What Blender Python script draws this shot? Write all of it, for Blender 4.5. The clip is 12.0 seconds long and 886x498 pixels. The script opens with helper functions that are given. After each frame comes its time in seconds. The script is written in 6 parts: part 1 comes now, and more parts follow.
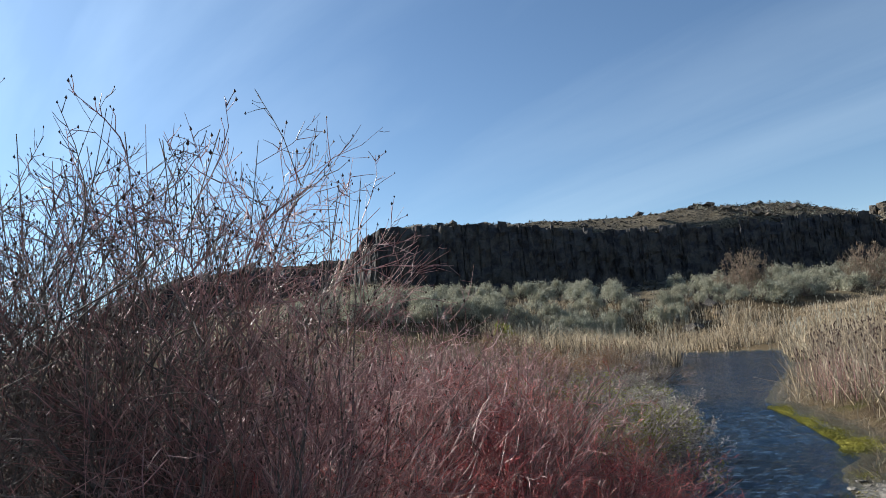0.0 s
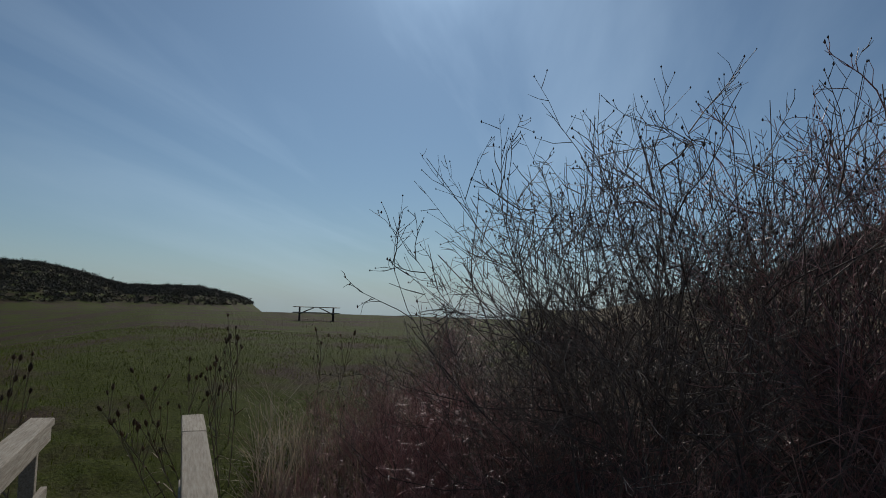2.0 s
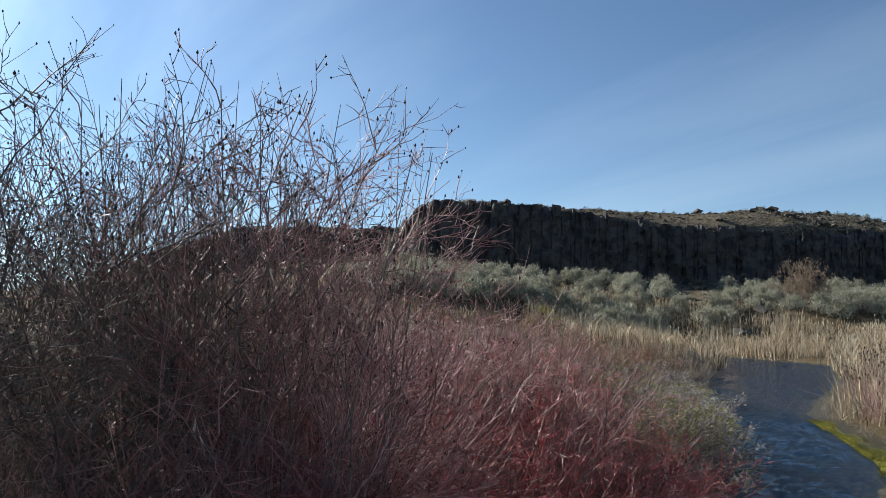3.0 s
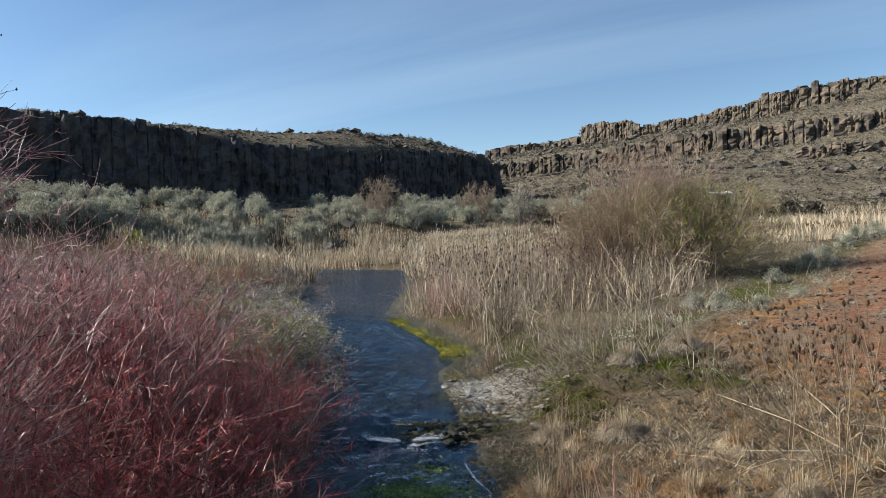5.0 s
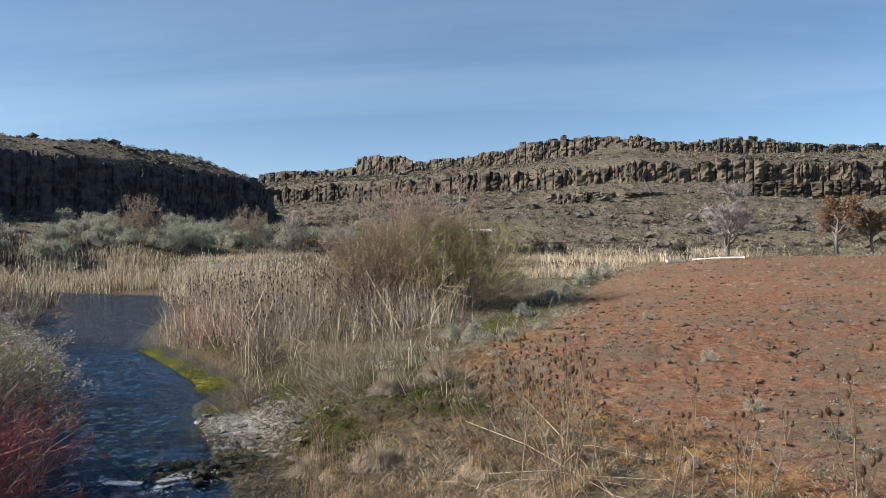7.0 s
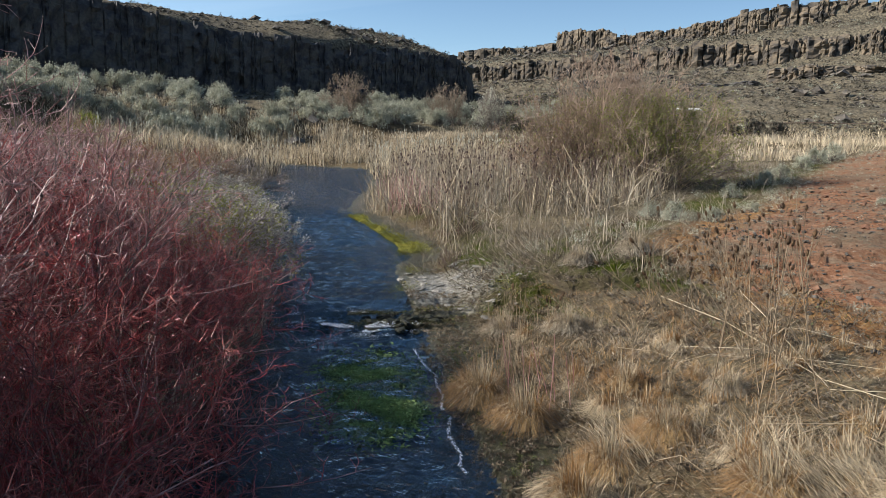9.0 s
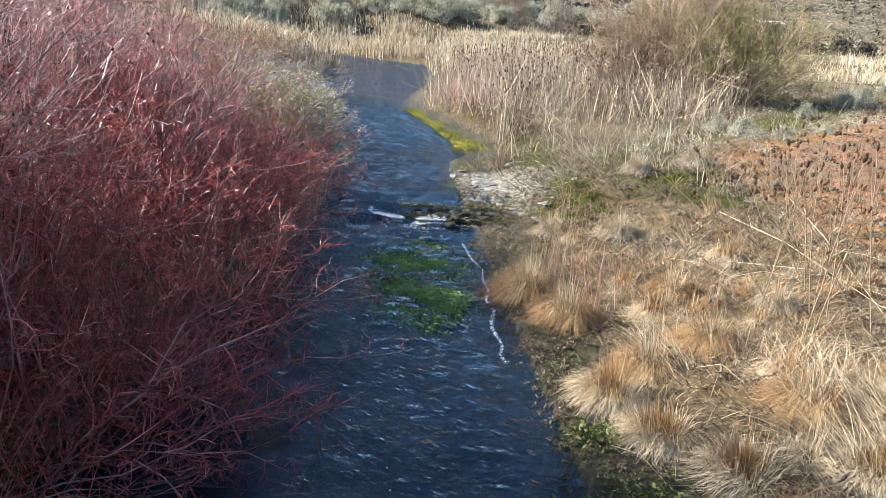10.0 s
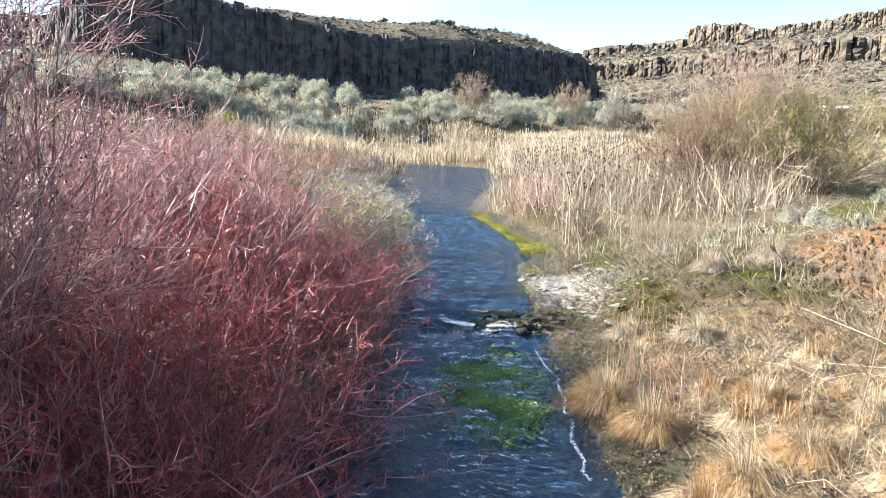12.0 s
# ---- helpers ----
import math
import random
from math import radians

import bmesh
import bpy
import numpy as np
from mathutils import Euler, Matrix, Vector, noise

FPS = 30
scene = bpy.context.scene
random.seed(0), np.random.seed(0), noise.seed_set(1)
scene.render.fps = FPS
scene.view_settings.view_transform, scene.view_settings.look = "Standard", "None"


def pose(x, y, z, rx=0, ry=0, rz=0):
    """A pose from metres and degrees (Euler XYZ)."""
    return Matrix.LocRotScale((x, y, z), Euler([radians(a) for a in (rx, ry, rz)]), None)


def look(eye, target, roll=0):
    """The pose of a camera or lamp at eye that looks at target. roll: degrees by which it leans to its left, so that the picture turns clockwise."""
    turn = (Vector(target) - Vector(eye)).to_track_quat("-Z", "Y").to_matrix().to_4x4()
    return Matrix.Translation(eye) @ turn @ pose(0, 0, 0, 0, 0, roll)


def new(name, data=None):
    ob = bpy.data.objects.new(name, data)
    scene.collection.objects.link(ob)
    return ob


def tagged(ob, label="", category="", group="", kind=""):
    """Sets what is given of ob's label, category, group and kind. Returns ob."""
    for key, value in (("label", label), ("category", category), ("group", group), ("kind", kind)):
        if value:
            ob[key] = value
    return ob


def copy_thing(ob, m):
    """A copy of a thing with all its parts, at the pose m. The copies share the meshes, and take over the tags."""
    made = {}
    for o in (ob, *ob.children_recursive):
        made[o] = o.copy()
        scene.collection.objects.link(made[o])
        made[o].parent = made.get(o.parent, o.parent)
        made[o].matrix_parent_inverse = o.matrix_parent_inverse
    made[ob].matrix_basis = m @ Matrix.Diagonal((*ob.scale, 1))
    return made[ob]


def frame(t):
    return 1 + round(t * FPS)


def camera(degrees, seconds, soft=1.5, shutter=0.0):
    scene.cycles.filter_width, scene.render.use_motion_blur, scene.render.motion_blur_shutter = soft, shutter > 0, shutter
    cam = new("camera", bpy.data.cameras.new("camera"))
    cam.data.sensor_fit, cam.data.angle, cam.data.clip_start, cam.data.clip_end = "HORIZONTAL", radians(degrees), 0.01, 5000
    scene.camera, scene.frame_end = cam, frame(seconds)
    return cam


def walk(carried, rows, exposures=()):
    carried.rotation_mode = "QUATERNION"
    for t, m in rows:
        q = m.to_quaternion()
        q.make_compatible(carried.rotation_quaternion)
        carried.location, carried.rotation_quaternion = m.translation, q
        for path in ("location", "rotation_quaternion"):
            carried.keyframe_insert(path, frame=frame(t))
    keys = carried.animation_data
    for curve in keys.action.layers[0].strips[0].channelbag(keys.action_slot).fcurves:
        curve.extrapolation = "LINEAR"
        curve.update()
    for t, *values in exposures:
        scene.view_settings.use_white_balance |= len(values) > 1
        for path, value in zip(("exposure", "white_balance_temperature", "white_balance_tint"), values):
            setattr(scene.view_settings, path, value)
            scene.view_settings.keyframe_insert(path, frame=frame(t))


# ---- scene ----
cam = camera(64.32, 12.0, soft=0.4)
# seconds, eye x, y, z, heading to the left of +y, pitch, roll (degrees)
PATH = [
    (0, -0.124, 0.064, 2.880, 53.02, 7.97, -4.89),
    (0.5, -0.096, -0.108, 2.948, 76.31, 9.48, -4.40),
    (1, 0.102, -0.206, 2.906, 100.57, 11.12, -6.76),
    (1.5, -0.037, -0.155, 2.874, 107.29, 8.30, 1.52),
    (2, 0.002, -0.212, 2.969, 106.55, 4.62, 1.85),
    (2.5, -0.122, -0.078, 2.937, 80.11, 6.23, 0.32),
    (3, -0.022, -0.113, 2.849, 57.13, 6.04, 1.61),
    (3.5, -0.131, 0.115, 2.827, 42.67, 3.76, -1.75),
    (5.3, -0.127, 0.093, 2.853, 20.65, -0.30, -1.52),
    (5.5, -0.078, 0.111, 2.874, 16.83, 0.10, -1.72),
    (6, 0.003, 0.118, 2.926, 9.60, 1.69, -1.23),
    (6.5, 0.040, 0.023, 2.936, 7.35, 1.44, 0.28),
    (6.7, 0.027, 0.025, 2.926, 6.73, 1.55, 0.33),
    (8.3, 0.004, 0.021, 2.722, 12.66, -0.02, 1.81),
    (8.5, 0.003, 0.022, 2.713, 15.97, -1.68, 2.38),
    (9, -0.014, 0.086, 2.683, 22.31, -8.33, 1.44),
    (9.5, -0.038, 0.076, 2.611, 24.54, -12.71, 2.66),
    (10, -0.034, 0.056, 2.576, 25.96, -16.37, 5.08),
    (10.5, -0.044, 0.091, 2.500, 29.15, -20.46, 5.99),
    (11, -0.049, 0.019, 2.547, 31.27, -22.83, 4.32),
    (11.5, -0.058, 0.005, 2.606, 31.41, -16.05, 2.46),
    (12, -0.084, 0.013, 2.700, 31.92, -8.66, 1.68),
]
EXPOSURES = [(0.0, 0.55), (0.5, 0.0), (1.0, -1.2), (1.6, -1.25), (2.1, -0.95), (2.6, -0.3), (3.1, 0.5), (3.6, 0.5), (5.4, 0.65), (6.6, 0.6), (8.6, 0.6), (9.1, 0.75), (9.5, 1.2), (10.0, 1.7), (10.6, 2.12), (11.1, 2.42), (11.5, 2.35), (12.0, 2.15)]


def held(x, y, z, yaw, pitch, roll):
    a, b = radians(yaw), radians(pitch)
    way = Vector((-math.sin(a) * math.cos(b), math.cos(a) * math.cos(b), math.sin(b)))
    eye = Vector((x, y, z))
    return look(eye, eye + 2 * way, roll)


walk(cam, [(t, held(*row)) for t, *row in PATH], [(t, stops + 0.32, 6250, 10) for t, stops in EXPOSURES])

# ---- world and sun ----
SUN_YAW, SUN_UP = 108.0, 29.6
sun_way = Vector((-math.sin(radians(SUN_YAW)) * math.cos(radians(SUN_UP)), math.cos(radians(SUN_YAW)) * math.cos(radians(SUN_UP)), math.sin(radians(SUN_UP))))
world = bpy.data.worlds.new("sky")
scene.world = world
world.use_nodes = True
wn, wl = world.node_tree.nodes, world.node_tree.links
wn.clear()
sky = wn.new("ShaderNodeTexSky")
sky.sky_type, sky.sun_disc = "NISHITA", False
sky.sun_elevation, sky.sun_rotation = radians(SUN_UP), radians(-SUN_YAW)
sky.altitude, sky.air_density, sky.dust_density, sky.ozone_density = 300, 0.9, 0.0, 1.6
# thin cirrus streaks, on a plane high above
geo = wn.new("ShaderNodeTexCoord")
split = wn.new("ShaderNodeSeparateXYZ")
wl.new(geo.outputs["Generated"], split.inputs[0])
lift = wn.new("ShaderNodeMath"); lift.operation = "MAXIMUM"; lift.inputs[1].default_value = 0.0
wl.new(split.outputs["Z"], lift.inputs[0])
low = wn.new("ShaderNodeMath"); low.operation = "ADD"; low.inputs[1].default_value = 0.12
wl.new(lift.outputs[0], low.inputs[0])
dx = wn.new("ShaderNodeMath"); dx.operation = "DIVIDE"
dy = wn.new("ShaderNodeMath"); dy.operation = "DIVIDE"
wl.new(split.outputs["X"], dx.inputs[0]); wl.new(low.outputs[0], dx.inputs[1])
wl.new(split.outputs["Y"], dy.inputs[0]); wl.new(low.outputs[0], dy.inputs[1])
flat = wn.new("ShaderNodeCombineXYZ")
wl.new(dx.outputs[0], flat.inputs["X"]); wl.new(dy.outputs[0], flat.inputs["Y"])
turn = wn.new("ShaderNodeMapping")
turn.inputs["Rotation"].default_value = (0, 0, radians(-35))
turn.inputs["Scale"].default_value = (0.28, 1.5, 1)
wl.new(flat.outputs[0], turn.inputs[0])
streak = wn.new("ShaderNodeTexNoise")
streak.inputs["Scale"].default_value, streak.inputs["Detail"].default_value, streak.inputs["Roughness"].default_value = 0.9, 6, 0.52
streak.inputs["Distortion"].default_value = 0.6
wl.new(turn.outputs[0], streak.inputs["Vector"])
ramp = wn.new("ShaderNodeValToRGB")
ramp.color_ramp.elements[0].position, ramp.color_ramp.elements[0].color = 0.44, (0, 0, 0, 1)
ramp.color_ramp.elements[1].position, ramp.color_ramp.elements[1].color = 0.78, (0.21, 0.21, 0.21, 1)
wl.new(streak.outputs["Fac"], ramp.inputs[0])
veil = wn.new("ShaderNodeMixRGB")
veil.inputs["Color2"].default_value = (7.0, 7.8, 8.6, 1)
wl.new(ramp.outputs[0], veil.inputs["Fac"]); wl.new(sky.outputs[0], veil.inputs["Color1"])
# pale haze low over the horizon
level_ = wn.new("ShaderNodeMath"); level_.operation = "SUBTRACT"; level_.inputs[0].default_value = 1.0
wl.new(lift.outputs[0], level_.inputs[1])
band = wn.new("ShaderNodeMath"); band.operation = "POWER"; band.inputs[1].default_value = 12.0
wl.new(level_.outputs[0], band.inputs[0])
thin = wn.new("ShaderNodeMath"); thin.operation = "MULTIPLY"; thin.inputs[1].default_value = 0.7
wl.new(band.outputs[0], thin.inputs[0])
haze = wn.new("ShaderNodeMixRGB"); haze.inputs["Color2"].default_value = (5.2, 6.4, 7.4, 1)
wl.new(thin.outputs[0], haze.inputs["Fac"]); wl.new(veil.outputs[0], haze.inputs["Color1"])
back = wn.new("ShaderNodeBackground")
back.inputs["Strength"].default_value = 0.068
# the bright aureole of the sky round the sun
toward = wn.new("ShaderNodeVectorMath"); toward.operation = "DOT_PRODUCT"; toward.inputs[1].default_value = sun_way
wl.new(geo.outputs["Generated"], toward.inputs[0])
near_sun = wn.new("ShaderNodeMath"); near_sun.operation = "MAXIMUM"; near_sun.inputs[1].default_value = 0.0
wl.new(toward.outputs["Value"], near_sun.inputs[0])
halo = None
for power, strength in ((7.0, 3.0), (18.0, 1.6), (160.0, 7.0), (1200.0, 110.0)):
    p = wn.new("ShaderNodeMath"); p.operation = "POWER"; p.inputs[1].default_value = power
    wl.new(near_sun.outputs[0], p.inputs[0])
    k = wn.new("ShaderNodeMath"); k.operation = "MULTIPLY"; k.inputs[1].default_value = strength
    wl.new(p.outputs[0], k.inputs[0])
    if halo is None:
        halo = k
    else:
        both = wn.new("ShaderNodeMath"); both.operation = "ADD"
        wl.new(halo.outputs[0], both.inputs[0]); wl.new(k.outputs[0], both.inputs[1])
        halo = both
glow = wn.new("ShaderNodeMixRGB"); glow.blend_type = "ADD"; glow.inputs["Fac"].default_value = 1.0
tint = wn.new("ShaderNodeMixRGB"); tint.blend_type = "MULTIPLY"; tint.inputs["Fac"].default_value = 1.0
tint.inputs["Color2"].default_value = (0.80, 0.95, 1.12, 1)
lit = wn.new("ShaderNodeMapRange")
lit.inputs["From Max"].default_value, lit.inputs["To Min"].default_value, lit.inputs["To Max"].default_value = 0.26, 0.85, 2.1
wl.new(ramp.outputs[0], lit.inputs["Value"])
drift = wn.new("ShaderNodeMath"); drift.operation = "MULTIPLY"
wl.new(halo.outputs[0], drift.inputs[0]); wl.new(lit.outputs[0], drift.inputs[1])
wl.new(drift.outputs[0], tint.inputs["Color1"])
wl.new(haze.outputs[0], glow.inputs["Color1"]); wl.new(tint.outputs[0], glow.inputs["Color2"])
clear = wn.new("ShaderNodeMixRGB"); clear.blend_type = "MULTIPLY"; clear.inputs["Fac"].default_value = 1.0
clear.inputs["Color2"].default_value = (0.92, 1.0, 1.02, 1)
wl.new(glow.outputs[0], clear.inputs["Color1"])
wl.new(clear.outputs[0], back.inputs["Color"])
wout = wn.new("ShaderNodeOutputWorld")
wl.new(back.outputs[0], wout.inputs[0])

lamp = bpy.data.lights.new("sun", "SUN")
lamp.energy, lamp.angle, lamp.color = 5.0, radians(0.53), (1.0, 0.93, 0.82)
sun = new("sun", lamp)
sun.matrix_world = look((0, 0, 60), Vector((0, 0, 60)) - sun_way)


# ---- materials ----
def ramp_node(nt, stops):
    r = nt.nodes.new("ShaderNodeValToRGB")
    while len(r.color_ramp.elements) < len(stops):
        r.color_ramp.elements.new(0.5)
    for e, (p, c) in zip(r.color_ramp.elements, stops):
        e.position, e.color = p, (*c, 1)
    return r


def material(name, cols, scale=4.0, rough=0.85, bump=0.3, bump_scale=30.0, island=0.0, own=0.0, through_light=0.0, gloss=0.3, metal=0.0, stretch=(1, 1, 1)):
    """cols: two to four colours, dark to light, spread by noise at two scales; island / own: brightness varied by piece / by object."""
    m = bpy.data.materials.new(name)
    m.use_nodes = True
    nt = m.node_tree
    n, l = nt.nodes, nt.links
    bsdf = n["Principled BSDF"]
    tc = n.new("ShaderNodeTexCoord")
    mp = n.new("ShaderNodeMapping"); mp.inputs["Scale"].default_value = stretch
    l.new(tc.outputs["Object"], mp.inputs[0])
    big = n.new("ShaderNodeTexNoise"); big.inputs["Scale"].default_value, big.inputs["Detail"].default_value, big.inputs["Roughness"].default_value = scale, 5, 0.65
    l.new(mp.outputs[0], big.inputs["Vector"])
    r = ramp_node(nt, [(0.3 + 0.4 * i / max(1, len(cols) - 1), c) for i, c in enumerate(cols)])
    l.new(big.outputs["Fac"], r.inputs[0])
    out = r.outputs[0]
    fine = n.new("ShaderNodeTexNoise"); fine.inputs["Scale"].default_value, fine.inputs["Detail"].default_value = bump_scale, 4
    l.new(mp.outputs[0], fine.inputs["Vector"])
    hsv = n.new("ShaderNodeHueSaturation")
    val = n.new("ShaderNodeMapRange"); val.inputs["To Min"].default_value, val.inputs["To Max"].default_value = 0.72, 1.25
    l.new(fine.outputs["Fac"], val.inputs["Value"])
    level = val.outputs[0]
    for amount, node, socket in ((island, "ShaderNodeNewGeometry", "Random Per Island"), (own, "ShaderNodeObjectInfo", "Random")):
        if amount:
            g = n.new(node)
            k = n.new("ShaderNodeMapRange"); k.inputs["To Min"].default_value, k.inputs["To Max"].default_value = 1 - amount, 1 + amount
            l.new(g.outputs[socket], k.inputs["Value"])
            mul = n.new("ShaderNodeMath"); mul.operation = "MULTIPLY"
            l.new(level, mul.inputs[0]); l.new(k.outputs[0], mul.inputs[1])
            level = mul.outputs[0]
    l.new(level, hsv.inputs["Value"]); l.new(out, hsv.inputs["Color"])
    l.new(hsv.outputs[0], bsdf.inputs["Base Color"])
    bsdf.inputs["Roughness"].default_value, bsdf.inputs["Metallic"].default_value = rough, metal
    bsdf.inputs["Specular IOR Level"].default_value = gloss
    if bump:
        b = n.new("ShaderNodeBump"); b.inputs["Strength"].default_value, b.inputs["Distance"].default_value = bump, 0.02
        l.new(fine.outputs["Fac"], b.inputs["Height"]); l.new(b.outputs[0], bsdf.inputs["Normal"])
    if through_light:
        tr = n.new("ShaderNodeBsdfTranslucent"); l.new(hsv.outputs[0], tr.inputs["Color"])
        mx = n.new("ShaderNodeMixShader"); mx.inputs[0].default_value = through_light
        l.new(bsdf.outputs[0], mx.inputs[1]); l.new(tr.outputs[0], mx.inputs[2])
        l.new(mx.outputs[0], n["Material Output"].inputs[0])
    return m


basalt = material("basalt", [(0.016, 0.016, 0.019), (0.039, 0.037, 0.04), (0.085, 0.076, 0.068), (0.05, 0.048, 0.043)], 0.5, 0.9, 1.0, 3.0, own=0.22)
# browner copy of basalt for the hill; warm sunlight is put into its colour
sunlit_brown_basalt = material("sunlit_brown_basalt", [(0.016, 0.0145, 0.0135), (0.045, 0.038, 0.031), (0.115, 0.088, 0.06), (0.06, 0.053, 0.042)], 0.4, 0.92, 1.0, 2.2, island=0.12, own=0.25)
talus_rock = material("talus_rock", [(0.03, 0.027, 0.025), (0.085, 0.073, 0.06), (0.15, 0.125, 0.098)], 0.9, 0.92, 0.6, 9, island=0.35)
red_clod = material("red_clod", [(0.06, 0.028, 0.018), (0.16, 0.078, 0.045), (0.28, 0.16, 0.10)], 1.5, 0.95, 0.5, 30, island=0.4)
pale_rock = material("crusted_rock", [(0.08, 0.07, 0.056), (0.24, 0.22, 0.19), (0.46, 0.44, 0.40)], 9, 0.9, 0.8, 40, own=0.2)
wet_rock = material("wet_rock", [(0.008, 0.009, 0.006), (0.026, 0.024, 0.013), (0.06, 0.062, 0.024)], 6, 0.6, 0.9, 30, own=0.3, gloss=0.25)
red_twig = material("red_twig_bark", [(0.075, 0.012, 0.014), (0.30, 0.042, 0.038), (0.55, 0.22, 0.17)], 3, 0.35, 0.0, 30, island=0.8, gloss=0.45)
brown_twig = material("brown_twig_bark", [(0.15, 0.062, 0.06), (0.33, 0.16, 0.148), (0.54, 0.36, 0.32)], 3, 0.45, 0.0, 30, island=0.4, gloss=0.4)
pink_bark = material("pink_grey_bark", [(0.10, 0.038, 0.036), (0.24, 0.11, 0.10), (0.55, 0.38, 0.34)], 3, 0.45, 0.0, 30, island=0.5, gloss=0.4)
grey_bark = material("grey_bark", [(0.07, 0.055, 0.05), (0.15, 0.12, 0.105), (0.23, 0.19, 0.16)], 5, 0.75, 0.3, 60, island=0.3)
dark_bud = material("winter_bud", [(0.05, 0.03, 0.025), (0.10, 0.06, 0.045)], 9, 0.7, 0.0, 30, island=0.3)
straw = material("dry_straw", [(0.31, 0.24, 0.15), (0.49, 0.395, 0.265), (0.66, 0.57, 0.42)], 0.6, 0.7, 0.0, 12, island=0.35, through_light=0.25)
rust_straw = material("rusty_straw", [(0.17, 0.085, 0.035), (0.31, 0.18, 0.075), (0.44, 0.30, 0.14)], 1.5, 0.7, 0.0, 12, island=0.35, through_light=0.25)
grey_straw = material("grey_straw", [(0.18, 0.145, 0.10), (0.31, 0.255, 0.185), (0.46, 0.40, 0.31)], 0.6, 0.75, 0.0, 12, island=0.35, through_light=0.25)
green_blade = material("green_blade", [(0.035, 0.052, 0.012), (0.08, 0.10, 0.025), (0.15, 0.165, 0.05)], 1.2, 0.6, 0.0, 12, island=0.35, through_light=0.15)
meadow_blade = material("meadow_blade", [(0.035, 0.05, 0.005), (0.075, 0.095, 0.01), (0.13, 0.125, 0.03)], 0.35, 0.8, 0.0, 12, island=0.3, through_light=0.35, gloss=0.05)
sage_leaf = material("sage_leaf", [(0.18, 0.178, 0.12), (0.355, 0.35, 0.265), (0.52, 0.505, 0.405)], 1.5, 0.8, 0.0, 20, island=0.35, own=0.15, through_light=0.3)
scrub_leaf = material("scrub_leaf", [(0.045, 0.038, 0.028), (0.095, 0.082, 0.06), (0.15, 0.13, 0.098)], 0.4, 0.9, 0.0, 20, island=0.4)
olive_leaf = material("olive_leaf", [(0.10, 0.11, 0.025), (0.21, 0.215, 0.05), (0.34, 0.325, 0.10)], 1.0, 0.7, 0.0, 20, island=0.4, through_light=0.3)
tan_leaf = material("tan_dry_leaf", [(0.13, 0.10, 0.07), (0.22, 0.175, 0.125), (0.31, 0.26, 0.19)], 1.0, 0.8, 0.0, 20, island=0.4, through_light=0.2)
dead_leaf = material("dead_leaf", [(0.13, 0.065, 0.03), (0.24, 0.13, 0.06), (0.32, 0.19, 0.09)], 1.0, 0.8, 0.0, 20, island=0.4, through_light=0.25)
blossom = material("pale_catkin", [(0.30, 0.27, 0.20), (0.45, 0.42, 0.33), (0.55, 0.52, 0.42)], 2, 0.8, 0.0, 20, island=0.3, through_light=0.2)
moss = material("bright_moss", [(0.09, 0.085, 0.02), (0.21, 0.20, 0.03), (0.36, 0.33, 0.06)], 1.5, 0.85, 0.8, 60, island=0.4)
dark_moss = material("dark_olive_moss", [(0.015, 0.016, 0.006), (0.045, 0.045, 0.015), (0.11, 0.10, 0.03)], 5, 0.8, 0.0, 40, island=0.4)
algae = material("water_algae", [(0.07, 0.11, 0.035), (0.20, 0.28, 0.085), (0.36, 0.44, 0.16)], 2.2, 0.7, 0.4, 40, island=0.3)
foam_white = material("foam", [(0.6, 0.65, 0.68), (0.8, 0.83, 0.85), (0.9, 0.92, 0.93)], 20, 0.4, 0.5, 80, island=0.1)
weathered = material("weathered_timber", [(0.20, 0.165, 0.125), (0.34, 0.29, 0.225), (0.44, 0.39, 0.31)], 6, 0.85, 0.5, 60, own=0.12, stretch=(1, 14, 14))
dark_timber = material("dark_timber", [(0.05, 0.035, 0.025), (0.10, 0.07, 0.05)], 6, 0.85, 0.5, 60, own=0.1)
white_timber = material("peeled_white_log", [(0.45, 0.42, 0.36), (0.62, 0.58, 0.5), (0.72, 0.69, 0.62)], 4, 0.8, 0.3, 40)
concrete = material("concrete", [(0.38, 0.37, 0.34), (0.5, 0.48, 0.45)], 3, 0.9, 0.3, 40)
tan_wall = material("tan_wall", [(0.28, 0.22, 0.16), (0.36, 0.29, 0.21)], 2, 0.9, 0.3, 20)
pale_roof = material("pale_roof", [(0.5, 0.47, 0.42), (0.62, 0.59, 0.54)], 2, 0.6, 0.1, 20)
ash_twig = material("ash_grey_twig", [(0.16, 0.132, 0.124), (0.28, 0.238, 0.225), (0.40, 0.355, 0.335)], 0.7, 0.8, 0.0, 30, island=0.3)
willow_twig = material("willow_twig", [(0.17, 0.115, 0.085), (0.29, 0.205, 0.15), (0.43, 0.335, 0.25)], 0.7, 0.7, 0.0, 30, island=0.35)
dark_reed = material("dark_dead_reed", [(0.07, 0.052, 0.036), (0.14, 0.108, 0.074), (0.25, 0.2, 0.145)], 0.8, 0.8, 0.0, 12, island=0.4, through_light=0.2)
teasel_head = material("teasel_head", [(0.055, 0.03, 0.016), (0.135, 0.078, 0.04), (0.25, 0.155, 0.08)], 30, 0.85, 0.9, 220, own=0.35)
teasel_stem = material("teasel_stem", [(0.12, 0.085, 0.05), (0.29, 0.215, 0.14)], 8, 0.8, 0.0, 60, island=0.25)


# ---- noise and land form ----
def lattice(i, j):
    h = (i * 374761393 + j * 668265263) & 0x7FFFFFFF
    h = ((h ^ (h >> 13)) * 1274126177) & 0x7FFFFFFF
    return ((h ^ (h >> 16)) & 0xFFFF) / 65535.0


